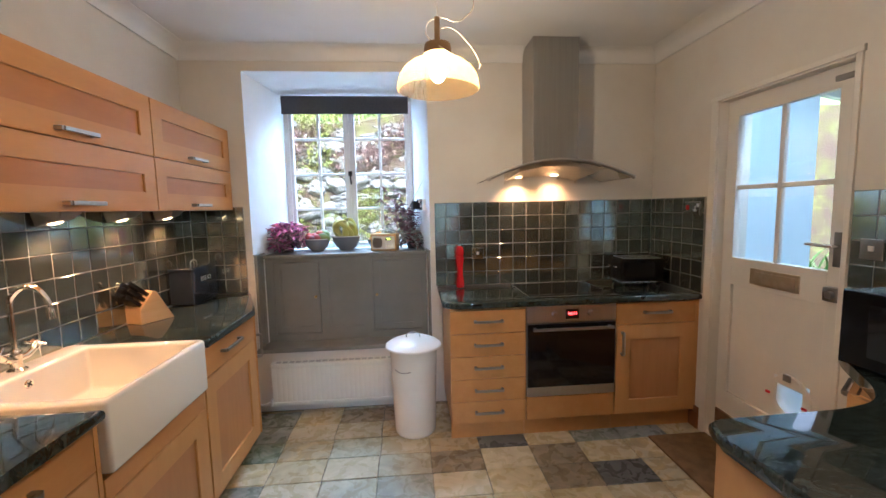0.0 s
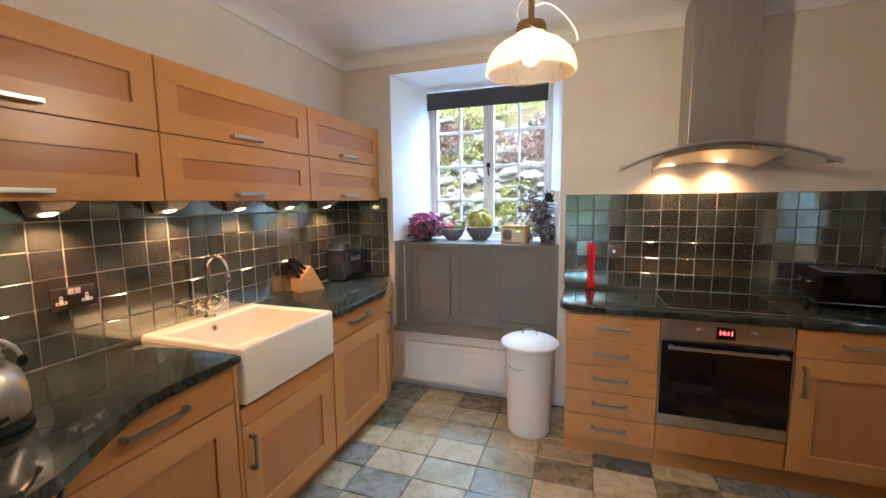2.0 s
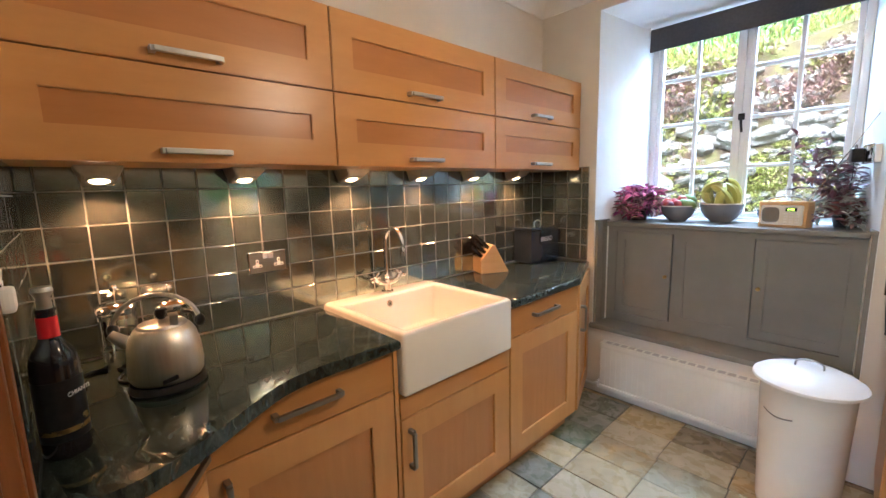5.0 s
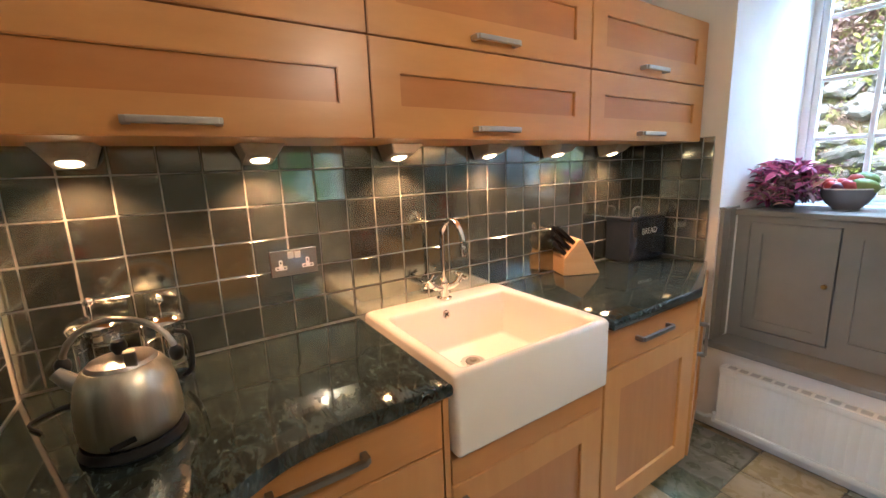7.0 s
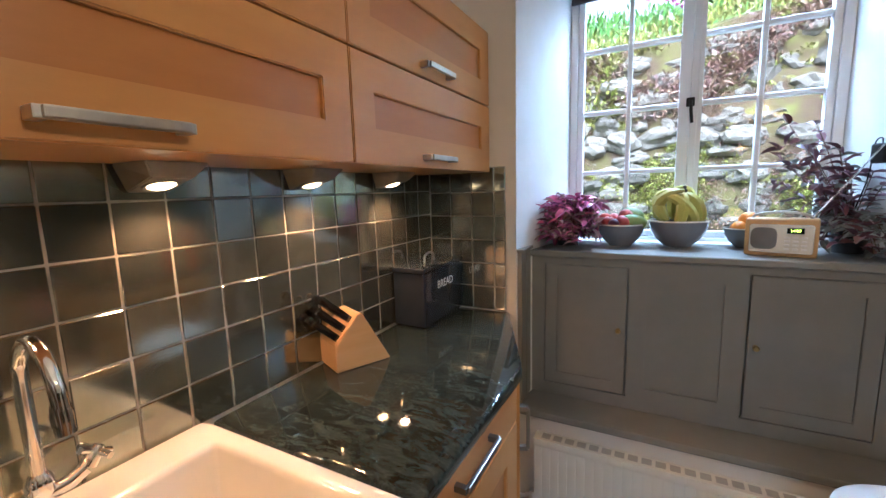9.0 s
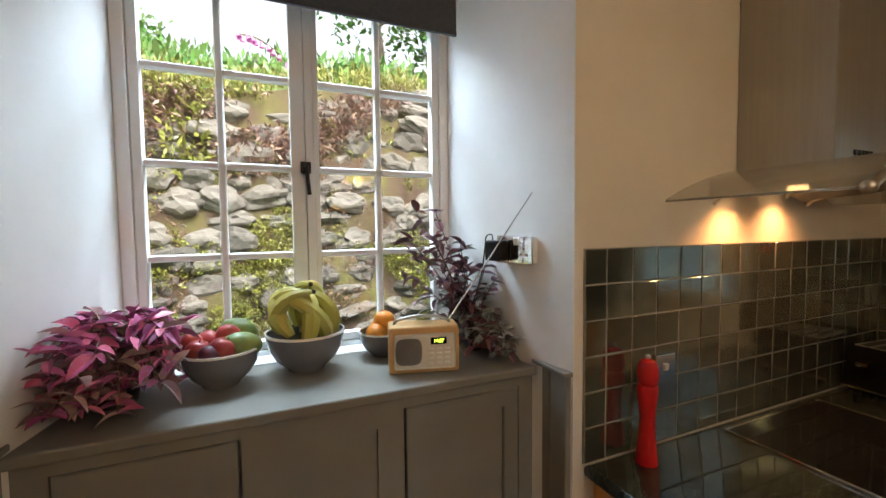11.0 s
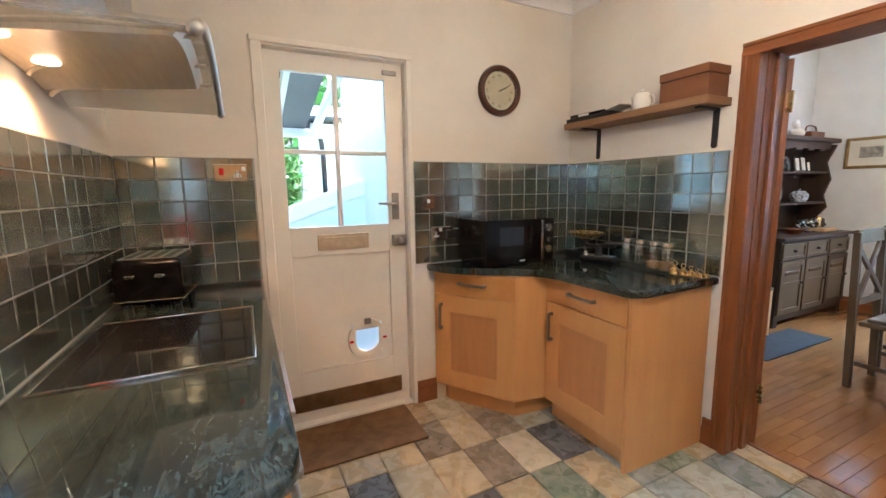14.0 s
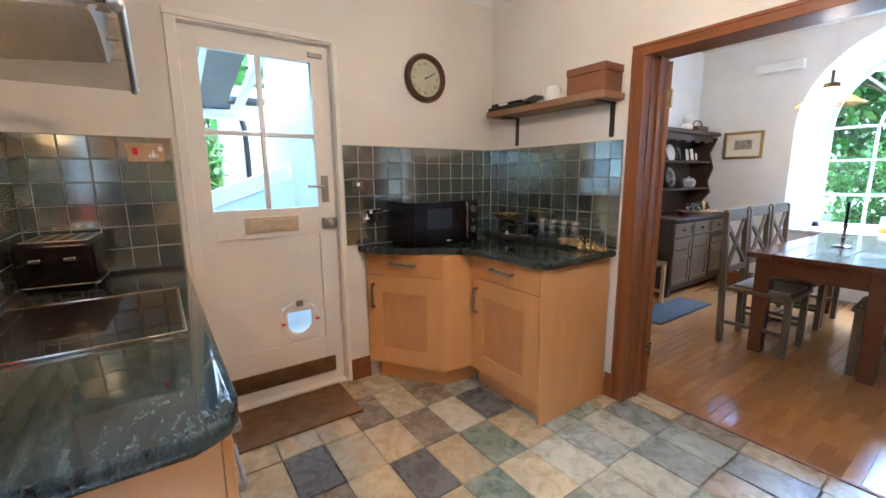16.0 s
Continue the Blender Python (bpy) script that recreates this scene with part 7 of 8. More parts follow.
def plate_standing(y, z, r, mat, label, x=1.985):
    u_ = thing("plate", pose(x, y, z), label, "plate", "dresser crockery")
    part("dish", lathe([(0.0, 0.006), (r * 0.6, 0.004), (r * 0.68, 0.014), (r, 0.022), (r, 0.026), (r * 0.66, 0.018), (r * 0.6, 0.009), (0.0, 0.010)], 32, pose(x + 0.03, y, z + r * 0.98, 0, -78, 0)), mat, u_, smooth=True)


plate_standing(-2.62, 1.502, 0.10, ceramic, "pale china plate standing on the dresser")
plate_standing(-2.81, 1.502, 0.085, pewter, "dull pewter plate standing on the dresser")
plate_standing(-2.66, 1.182, 0.125, pewter, "large patterned plate standing on the dresser")
for k, (yy, zz, w_, h_) in enumerate(((-2.95, 1.502, 0.10, 0.16), (-3.07, 1.502, 0.11, 0.17), (-3.18, 1.502, 0.08, 0.12))):
    u_ = thing("photo_frame", pose(1.95, yy, zz), "small framed photograph standing on the dresser", "photo frame", "dresser photographs")
    part("frame", moved(box(-w_ / 2, w_ / 2, 0, h_, 0, 0.012, 0.003), Matrix(((0, 0.17, -1, 1.95), (-1, 0, 0, yy), (0, 0.985, 0.17, zz + 0.001), (0, 0, 0, 1)))), pewter, u_)
    part("picture", moved(box(-w_ / 2 + 0.014, w_ / 2 - 0.014, 0.014, h_ - 0.014, 0.012, 0.0135), Matrix(((0, 0.17, -1, 1.95), (-1, 0, 0, yy), (0, 0.985, 0.17, zz + 0.001), (0, 0, 0, 1)))), paper, u_)
check = material("check_china", (0.62, 0.62, 0.60), 0.3, second=(0.20, 0.20, 0.20), scale=60, amount=0.2)
u_ = thing("teapot", pose(1.90, -2.930, 1.182), "black and white chequered teapot on the dresser", "teapot")
part("body", lathe([(0.0, 0.0), (0.055, 0.0), (0.080, 0.035), (0.082, 0.075), (0.050, 0.115), (0.0, 0.12)], 28, pose(1.90, -2.930, 1.1825)), check, u_, smooth=True)
part("lid_knob", ball(1.90, -2.930, 1.312, 0.014), check, u_, smooth=True)
part("handle", tube(curve_pts([(1.89, -3.000, 1.28), (1.89, -3.050, 1.27), (1.89, -3.050, 1.22), (1.89, -3.005, 1.20)], 4), 0.007, 8), check, u_, smooth=True)
part("spout", tube(curve_pts([(1.90, -2.860, 1.21), (1.90, -2.820, 1.24), (1.90, -2.805, 1.285)], 4), 0.012, 8, 0.7), check, u_, smooth=True)
for k, yy in enumerate((-2.62, -2.69, -2.76, -2.83, -2.90)):
    u_ = thing("drinking_glass", pose(1.72, yy, 0.876), "clear stemmed glass on the dresser", "glass", "dresser glasses")
    part("bowl", lathe([(0.0, 0.0), (0.028, 0.002), (0.004, 0.008), (0.004, 0.05), (0.026, 0.07), (0.032, 0.10), (0.028, 0.13), (0.026, 0.13), (0.029, 0.10), (0.0, 0.064)], 20, pose(1.72 + 0.04 * (k % 2), yy, 0.8762)), clear_glass, u_, smooth=True)
u_ = thing("wooden_tray", pose(1.75, -3.10, 0.876), "pale wooden box tray with jars on the dresser", "tray")
part("tray", box(1.66, 1.86, -3.24, -2.96, 0.8762, 0.905, 0.004), block_wood, u_)
u_ = thing("basket", pose(1.75, -2.50, 0.876), "reddish wooden bowl on the dresser", "bowl")
part("bowl_body", lathe([(0.0, 0.0), (0.05, 0.0), (0.09, 0.05), (0.085, 0.052), (0.045, 0.010), (0.0, 0.01)], 24, pose(1.72, -2.50, 0.8762)), box_wood, u_, smooth=True)
for k, (yy, hh) in enumerate(((-3.02, 0.10), (-3.10, 0.12), (-3.18, 0.10))):
    u_ = thing("candle_jar", pose(1.78, yy, 0.906), "small jar standing in the dresser tray", "jar", "dresser jars")
    part("jar", lathe([(0.0, 0.0), (0.026, 0.0), (0.028, hh * 0.8), (0.016, hh), (0.0, hh)], 18, pose(1.78, yy, 0.9055)), brass if k == 1 else dark_oak, u_, smooth=True)
u_ = thing("ornament", pose(1.93, -2.830, 1.846), "pale carved bird-like ornament on top of the dresser", "ornament")
bm = ball(1.93, -2.830, 1.905, 0.065, 0.085, 0.058)
join(bm, ball(1.92, -2.780, 1.985, 0.036, 0.042, 0.045))
join(bm, tube([(1.93, -2.820, 1.93), (1.92, -2.790, 1.975)], 0.034, 12))
part("figure", bm, ceramic, u_, smooth=True)
u_ = thing("basket", pose(1.93, -3.100, 1.846), "dark lidded basket with a hoop handle on the dresser", "basket")
part("body", box(1.86, 2.0, -3.240, -2.960, 1.8465, 1.925, 0.012), box_wood, u_)
part("handle", tube(curve_pts([(1.93, -3.220, 1.92), (1.93, -3.180, 1.985), (1.93, -3.020, 1.985), (1.93, -2.980, 1.92)], 5), 0.008, 8), box_wood, u_, smooth=True)

# picture
u = thing("picture", pose(1.52, DY0, 1.515), "small engraving in a gilt frame on the white wall", "picture")
px0, px1, pz0, pz1 = 1.318, 1.728, 1.525, 1.845
bm = bmesh.new()
for a, b, c, d_ in ((px0, px1, pz0, pz0 + 0.03), (px0, px1, pz1 - 0.03, pz1), (px0, px0 + 0.03, pz0 + 0.03, pz1 - 0.03), (px1 - 0.03, px1, pz0 + 0.03, pz1 - 0.03)):
    box(a, b, DY0 + 0.001, DY0 + 0.022, c, d_, 0.005, bm=bm)
part("frame", bm, gilt, u, "gilt moulded frame")
part("mount", box(px0 + 0.028, px1 - 0.028, DY0 + 0.002, DY0 + 0.010, pz0 + 0.028, pz1 - 0.028), paper, u, "buff paper mount")
part("print", box(px0 + 0.115, px1 - 0.115, DY0 + 0.010, DY0 + 0.012, pz0 + 0.11, pz1 - 0.10), material("engraving", (0.42, 0.39, 0.32), 0.8, second=(0.15, 0.14, 0.12), scale=22, amount=0.7), u, "small grey engraving")

# table, chairs, candlestick
tm = pose(0.17, -1.95, 0, 0, 0, -2)
u = thing("dining_table", tm, "heavy dark red-brown wooden dining table", "table")
for k in range(5):
    part("board", box(-0.40 + k * 0.16, -0.402 + (k + 1) * 0.16, -0.90, 0.90, 0.735, 0.772, 0.004), table_wood, u, local=True)
part("apron", box(-0.34, 0.34, 0.80, 0.83, 0.60, 0.735, 0.003), table_wood, u, local=True)
part("apron", box(-0.34, 0.34, -0.83, -0.80, 0.60, 0.735, 0.003), table_wood, u, local=True)
part("apron", box(-0.34, -0.31, -0.80, 0.80, 0.60, 0.735, 0.003), table_wood, u, local=True)
part("apron", box(0.31, 0.34, -0.80, 0.80, 0.60, 0.735, 0.003), table_wood, u, local=True)
for lx in (-0.305, 0.305):
    for ly in (-0.79, 0.79):
        bm = box(lx - 0.05, lx + 0.05, ly - 0.05, ly + 0.05, 0.0, 0.735, 0.005)
        for v in bm.verts:
            if v.co.z < 0.3:
                v.co.x = lx + (v.co.x - lx) * 0.82
                v.co.y = ly + (v.co.y - ly) * 0.82
        part("leg", bm, table_wood, u, local=True)


def dining_chair(m):
    """Local x towards the table, back at negative x."""
    u = thing("dining_chair", m, "greyed oak dining chair with a crossed slat back", "chair", "chairs round the table")
    part("seat", box(-0.20, 0.22, -0.22, 0.22, 0.440, 0.470, 0.010, seg=3), limed, u, local=True, smooth=True)
    part("cushion", box(-0.17, 0.19, -0.19, 0.19, 0.470, 0.492, 0.010, seg=3), material("chair_pad", (0.16, 0.12, 0.075), 0.7, second=(0.21, 0.165, 0.11), scale=12) if "chair_pad" not in MATS else MATS["chair_pad"], u, "thin seat pad", local=True, smooth=True)
    for s in (-1, 1):
        bm = box(-0.215, -0.175, s * 0.19 - 0.02, s * 0.19 + 0.02, 0.0, 1.05, 0.005)
        for v in bm.verts:
            if v.co.z > 0.5:
                v.co.x -= 0.07
            if v.co.z < 0.1:
                v.co.x -= 0.03
        part("back_leg", bm, limed, u, local=True)
        part("front_leg", box(0.165, 0.205, s * 0.19 - 0.02, s * 0.19 + 0.02, 0.0, 0.440, 0.004), limed, u, local=True)
        part("stretcher", box(-0.20, 0.185, s * 0.19 - 0.010, s * 0.19 + 0.010, 0.16, 0.19, 0.003), limed, u, local=True)
        ang = math.degrees(math.atan2(0.34 * s, 0.36))
        part("cross_slat", moved(box(-0.009, 0.009, -0.02, 0.02, -0.25, 0.25, 0.003), pose(-0.252, 0, 0.790, ang, -6, 0)), limed, u, local=True)
    part("stretcher", box(-0.01, 0.01, -0.18, 0.18, 0.165, 0.185, 0.003), limed, u, local=True)
    part("top_rail", moved(box(-0.012, 0.014, -0.20, 0.20, -0.045, 0.045, 0.006), pose(-0.268, 0, 1.020, 0, -8, 0)), limed, u, local=True)
    part("lower_rail", moved(box(-0.012, 0.014, -0.18, 0.18, -0.025, 0.025, 0.005), pose(-0.238, 0, 0.590, 0, -8, 0)), limed, u, local=True)
    return u


c0 = dining_chair(pose(0.515, -1.33, 0, 0, 0, 180))
for yy in (-1.88, -2.40):
    copy_thing(c0, pose(0.545, yy, 0, 0, 0, 178))
for yy in (-1.40, -1.92, -2.45):
    copy_thing(c0, pose(-0.195, yy, 0, 0, 0, 2))
u = thing("candlestick", pose(0.235, -1.86, 0.773), "pewter candlestick with a dark candle on the table", "candlestick")
part("stick", lathe([(0.0, 0.0), (0.055, 0.0), (0.058, 0.008), (0.030, 0.016), (0.012, 0.030), (0.010, 0.060), (0.018, 0.075), (0.010, 0.09), (0.012, 0.16), (0.022, 0.175), (0.0, 0.18)], 28, pose(0.235, -1.86, 0.7725)), pewter, u, smooth=True)
part("candle", tube([(0.235, -1.86, 0.95), (0.235, -1.86, 1.12)], 0.011, 14), black_plastic, u, "dark tapered candle", smooth=True)
u = thing("pillar_candle", pose(0.25, DY0 - 0.22, AS), "cream pillar candle with an orange base on the window board", "candle")
part("candle", lathe([(0.0, 0.0), (0.05, 0.0), (0.05, 0.16), (0.045, 0.165), (0.0, 0.155)], 24, pose(0.25, DY0 - 0.22, AS + 0.005)), enamel, u, smooth=True)
part("band", lathe([(0.0505, 0.0), (0.0525, 0.0), (0.0525, 0.06), (0.0505, 0.06)], 24, pose(0.25, DY0 - 0.22, AS + 0.005)), orange, u, "orange band", smooth=True)
u = thing("stool", pose(1.60, -1.60, 0), "small pale wooden stool beside the dresser", "stool")
part("top", box(1.50, 1.74, -1.76, -1.46, 0.425, 0.455, 0.006), limed, u)
for lx in (1.52, 1.72):
    for ly in (-1.74, -1.48):
        part("leg", box(lx - 0.016, lx + 0.016, ly - 0.016, ly + 0.016, 0.0, 0.425, 0.003), block_wood, u)
for ly in (-1.74, -1.48):
    part("stretcher", box(1.52, 1.72, ly - 0.010, ly + 0.010, 0.12, 0.15, 0.002), block_wood, u)
u = thing("rug", pose(1.36, -1.65, 0), "small grey-blue rug on the oak floor", "rug")
part("rug_body", box(1.20, 1.52, -2.14, -1.12, 0.0005, 0.010, 0.003), blue_rug, u)
lamp2 = pendant(0.47, -2.0, 1.875, DZ, "wide amber glass pendant lamp hanging lit over the dining table", False, True)
for o in lamp2.children:
    o.visible_shadow = False

# ---- outside ----
grass = material("grass", (0.09, 0.16, 0.035), 0.9, second=(0.16, 0.24, 0.055), scale=6, bump=0.8, bump_scale=60)
rock = material("rock", (0.085, 0.073, 0.054), 0.85, second=(0.175, 0.158, 0.128), scale=5, amount=0.9, vary=0.35, bump=0.9, bump_scale=24, third=(0.27, 0.26, 0.235))
moss = material("moss", (0.13, 0.15, 0.025), 0.95, second=(0.24, 0.25, 0.05), scale=12, bump=1.0, bump_scale=50, third=(0.17, 0.10, 0.05))
earth = material("earth", (0.075, 0.046, 0.028), 0.95, second=(0.105, 0.090, 0.028), scale=4.2, amount=0.34, third=(0.135, 0.130, 0.034), bump=1.0, bump_scale=30)
leafy = leaf_material("leafy", (0.05, 0.12, 0.02), (0.14, 0.25, 0.05), 0.03)
heath = leaf_material("heath", (0.13, 0.065, 0.05), (0.23, 0.14, 0.10), 0.03)
yellow_leaf = leaf_material("yellow_leaf", (0.14, 0.14, 0.022), (0.26, 0.25, 0.05), 0.03)
bark = material("bark", (0.10, 0.075, 0.05), 0.9, second=(0.16, 0.12, 0.085), scale=9, stretch=(4, 4, 0.8), bump=1.0, bump_scale=20)
ground = structure("ground", box(-150, 150, -150, 150, -0.6, -0.13), grass, "grassy garden ground around the cottage")
blue_white = material("porch_paint", (0.70, 0.77, 0.79), 0.6, second=(0.66, 0.73, 0.76), scale=2, bump=0.15)

# the bank opposite the kitchen window: earth body, stones, moss tufts, heather
BY = 5.05


def bank_y(z):
    return BY + 0.16 * max(0.0, z)


def bank_top(x):
    return 2.70 + 0.07 * math.sin(x * 2.3 + 0.6) + 0.03 * (x + 0.5)


bm = bmesh.new()
cols = 46
grid = []
for i in range(cols + 1):
    x = -7 + 14 * i / cols
    row = []
    zt = bank_top(max(-3.0, min(3.0, x)))
    for k in range(9):
        z = -0.3 + (zt + 0.3) * k / 8
        row.append(bm.verts.new((x, bank_y(z) + 0.055 + 0.09 * noise.noise(Vector((x * 1.7, z * 1.7, 3))), z)))
    for d_, dz in ((0.35, 0.10), (1.2, 0.45), (3.0, 1.10), (8.0, 2.3)):
        row.append(bm.verts.new((x, bank_y(zt) + d_, zt + dz + 0.08 * noise.noise(Vector((x, d_, 1))))))
    grid.append(row)
for a, b in zip(grid, grid[1:]):
    for k in range(len(a) - 1):
        f_ = bm.faces.new((a[k], b[k], b[k + 1], a[k + 1]))
        f_.material_index = 1 if k >= 9 else 0
solid("garden_bank", bm, [earth, grass], "steep earth bank behind the cottage, grassy on top", "bank", kind="structure", smooth=True)
rk = random.Random(21)


def stone(sx, sy, sz, seed):
    bm = bmesh.new()
    bmesh.ops.create_icosphere(bm, subdivisions=3, radius=1.0)
    for v in bm.verts:
        n1 = noise.noise(v.co * 1.3 + Vector((seed, 0, 0)))
        n2 = noise.noise(v.co * 3.1 + Vector((0, seed, 0)))
        n3 = noise.noise(v.co * 6.5 + Vector((0, 0, seed)))
        v.co *= 1 + 0.45 * n1 + 0.20 * n2 + 0.08 * n3
        v.co = Vector((v.co.x * sx, v.co.y * sy, v.co.z * sz))
    return bm


stones = [mesh_of("stone", stone(1, 0.7, 0.55, 3.7 * k), rock, smooth=False) for k in range(9)]
wall_th = thing("stone_wall", pose(-0.5, BY, -0.1), "mossy dry stone retaining wall facing the kitchen window", "stone wall", kind="structure")
# rough courses of stone, some missing under moss
z = -0.05
while z < 2.75:
    hh = rk.uniform(0.11, 0.19)
    x = -2.6 + rk.uniform(0, 0.2)
    while x < 1.7:
        w_ = rk.uniform(0.16, 0.38)
        if z + hh < bank_top(x) - 0.02 and rk.random() > 0.20:
            ob = new("stone", rk.choice(stones))
            ob.parent = wall_th
            ob.matrix_basis = pose(0.5 + x + w_ / 2, bank_y(z) + 0.09 + rk.uniform(-0.04, 0.04) - BY, z + hh / 2 + 0.1 + rk.uniform(-0.03, 0.03), rk.uniform(-14, 14), rk.uniform(-12, 12), rk.uniform(-25, 25)) @ Matrix.Diagonal((w_ * rk.uniform(0.5, 0.72), 0.12, hh * rk.uniform(0.85, 1.25), 1))
        x += w_
    z += hh


def tufts(name, n, where, mat, size, seed, label, category, spread=1.0, upright=0.5, width=0.2):
    """Clumps of small leaves."""
    rl = random.Random(seed)
    vs, fs = [], []
    for k in range(n):
        c, nm = where(rl)
        for j in range(rl.randint(7, 12)):
            d_ = (Vector(nm) * upright + Vector((rl.gauss(0, 1), rl.gauss(0, 1), rl.gauss(0, 1) + upright)) * spread).normalized()
            ln = size * rl.uniform(0.5, 1.2)
            sd = d_.cross(Vector((rl.gauss(0, 1), rl.gauss(0, 1), rl.gauss(0, 1)))).normalized() * ln * width
            p = Vector(c) + Vector((rl.gauss(0, 1), rl.gauss(0, 0.6), rl.gauss(0, 1))) * size * 0.6
            b = len(vs)
            vs += [p - sd * 0.3, p + d_ * ln * 0.5 - sd, p + d_ * ln, p + d_ * ln * 0.5 + sd]
            fs.append((b, b + 1, b + 2, b + 3))
    me = bpy.data.meshes.new(name)
    me.from_pydata([tuple(v) for v in vs], [], fs)
    me.materials.append(mat)
    ob = new(name, me)
    return tagged(ob, label, category, kind="stuff")


def on_face(lo, hi, x0=-3.2, x1=2.4):
    def f_(rl):
        for _ in range(12):
            x, z = rl.uniform(x0, x1), rl.uniform(lo, hi)
            z *= bank_top(x) / 2.42
            if noise.noise(Vector((x * 1.6 + lo * 7, z * 2.6, 5))) > 0.02:
                break
        return (x, bank_y(z) - 0.02 + rl.uniform(0, 0.1), z), (0, -1, 0.3)
    return f_


def on_top(d0, d1, x0=-4, x1=4, up=0.05):
    def f_(rl):
        x, d_ = rl.uniform(x0, x1), rl.uniform(d0, d1)
        zt = bank_top(max(-3.0, min(3.0, x)))
        return (x, bank_y(zt) + d_, zt + up + 0.37 * max(0, d_ - 0.1)), (0, 0, 1)
    return f_


tufts("moss_clumps", 6500, on_face(0.2, 1.6), yellow_leaf, 0.024, 1, "yellow-green moss growing between the stones", "moss", width=0.35)
tufts("moss_clumps", 900, on_face(0.9, 2.1), yellow_leaf, 0.026, 11, "mustard moss growing between the stones", "moss", width=0.35)
tufts("heather", 950, on_face(1.85, 2.30, -2.4, 2.2), heath, 0.07, 2, "brown heathery growth hanging over the wall", "heather", width=0.14)
tufts("heather", 160, on_face(1.7, 2.3, -2.6, -1.0), yellow_leaf, 0.08, 12, "yellow-leaved shrubs on the wall", "heather", width=0.2)
tufts("heather", 1100, on_face(0.4, 1.8), heath, 0.045, 22, "brown dead growth between the stones", "heather", width=0.14)
tufts("grass_tufts", 2200, on_top(0.0, 1.6), yellow_leaf, 0.075, 5, "pale grass and weeds along the bank's top", "grass", upright=1.2, width=0.10)
tufts("moss_clumps", 900, on_face(2.12, 2.44), yellow_leaf, 0.035, 23, "yellow-green moss along the top of the bank", "moss", width=0.3)
tufts("heather", 400, on_face(2.1, 2.4, -2.4, 2.2), heath, 0.05, 24, "brown heathery growth along the bank's top", "heather", width=0.14)
tufts("grass_tufts", 900, on_top(0.4, 3.2), leafy, 0.15, 6, "green weeds along the bank's top", "grass", upright=1.0, width=0.16)


def tree(x, y, z, h, r, seed, label, density=520, leaf=0.16, mat=None):
    rl = random.Random(seed)
    u = thing("tree", pose(x, y, z), label, "tree")
    bm = tube(curve_pts([(x, y, z - 0.2), (x + 0.1, y, z + h * 0.25), (x - 0.08, y + 0.1, z + h * 0.55), (x, y, z + h * 0.85)], 4), 0.055 * h * 0.35, 10, 0.3)
    tips = []
    for k in range(9):
        a, zz = rl.uniform(0, 6.28), z + h * rl.uniform(0.3, 0.8)
        e = (x + r * 0.8 * math.cos(a), y + r * 0.8 * math.sin(a), zz + h * rl.uniform(0.05, 0.22))
        join(bm, tube(curve_pts([(x, y, zz), (0.5 * (x + e[0]), 0.5 * (y + e[1]), zz + 0.1 * h), e], 3), 0.018 * h * 0.35, 6, 0.3))
        tips.append(e)
    part("trunk", bm, bark, u, smooth=True)
    lobes = [(Vector(t), r * rl.uniform(0.35, 0.6)) for t in tips] + [(Vector((x, y, z + h * 0.9)), r * 0.6)]

    def where(rl_):
        c, s = rl_.choice(lobes)
        d_ = Vector((rl_.gauss(0, 1), rl_.gauss(0, 1), rl_.gauss(0, 0.8))).normalized() * s * rl_.uniform(0.45, 1.05)
        return tuple(c + d_), tuple(d_.normalized())
    crown = tufts("crown", density, where, mat or leafy, leaf, seed + 1, "", "", spread=0.8, upright=0.5, width=0.28)
    moved_ = PLACE[u].inverted()
    crown.data.transform(moved_)
    crown.parent = u
    for key in ("label", "category"):
        if key in crown:
            del crown[key]


tree(1.2, 9.2, 3.6, 4.2, 1.7, 31, "dark leafy tree on the bank above the kitchen window")
tree(3.6, 8.6, 3.4, 3.6, 1.7, 35, "leafy shrub tree on the bank", 520)
tree(-3.6, 13.0, 3.6, 2.0, 1.6, 37, "low leafy shrub on the far bank", 380)
# a foxglove on the bank
u = thing("foxglove", pose(-0.50, BY + 0.75, 2.55), "pink foxglove leaning over the bank", "flower")
fox_pink = material("foxglove_pink", (0.62, 0.22, 0.48), 0.6, second=(0.55, 0.15, 0.38), scale=20)
fp_ = curve_pts([(-0.30, BY + 0.75, 2.60), (-0.40, BY + 0.75, 2.95), (-0.62, BY + 0.72, 3.12), (-0.80, BY + 0.70, 3.14)], 5)
part("stalk", tube(fp_, 0.008, 6), leafy, u, smooth=True)
for k in range(6, len(fp_)):
    part("bloom", moved(lathe([(0.004, 0.0), (0.014, -0.02), (0.018, -0.045), (0.024, -0.055)], 10), Matrix.Translation(fp_[k]) @ pose(0, 0, 0, rk.uniform(-30, 30), rk.uniform(-30, 30), 0)), fox_pink, u, smooth=True)

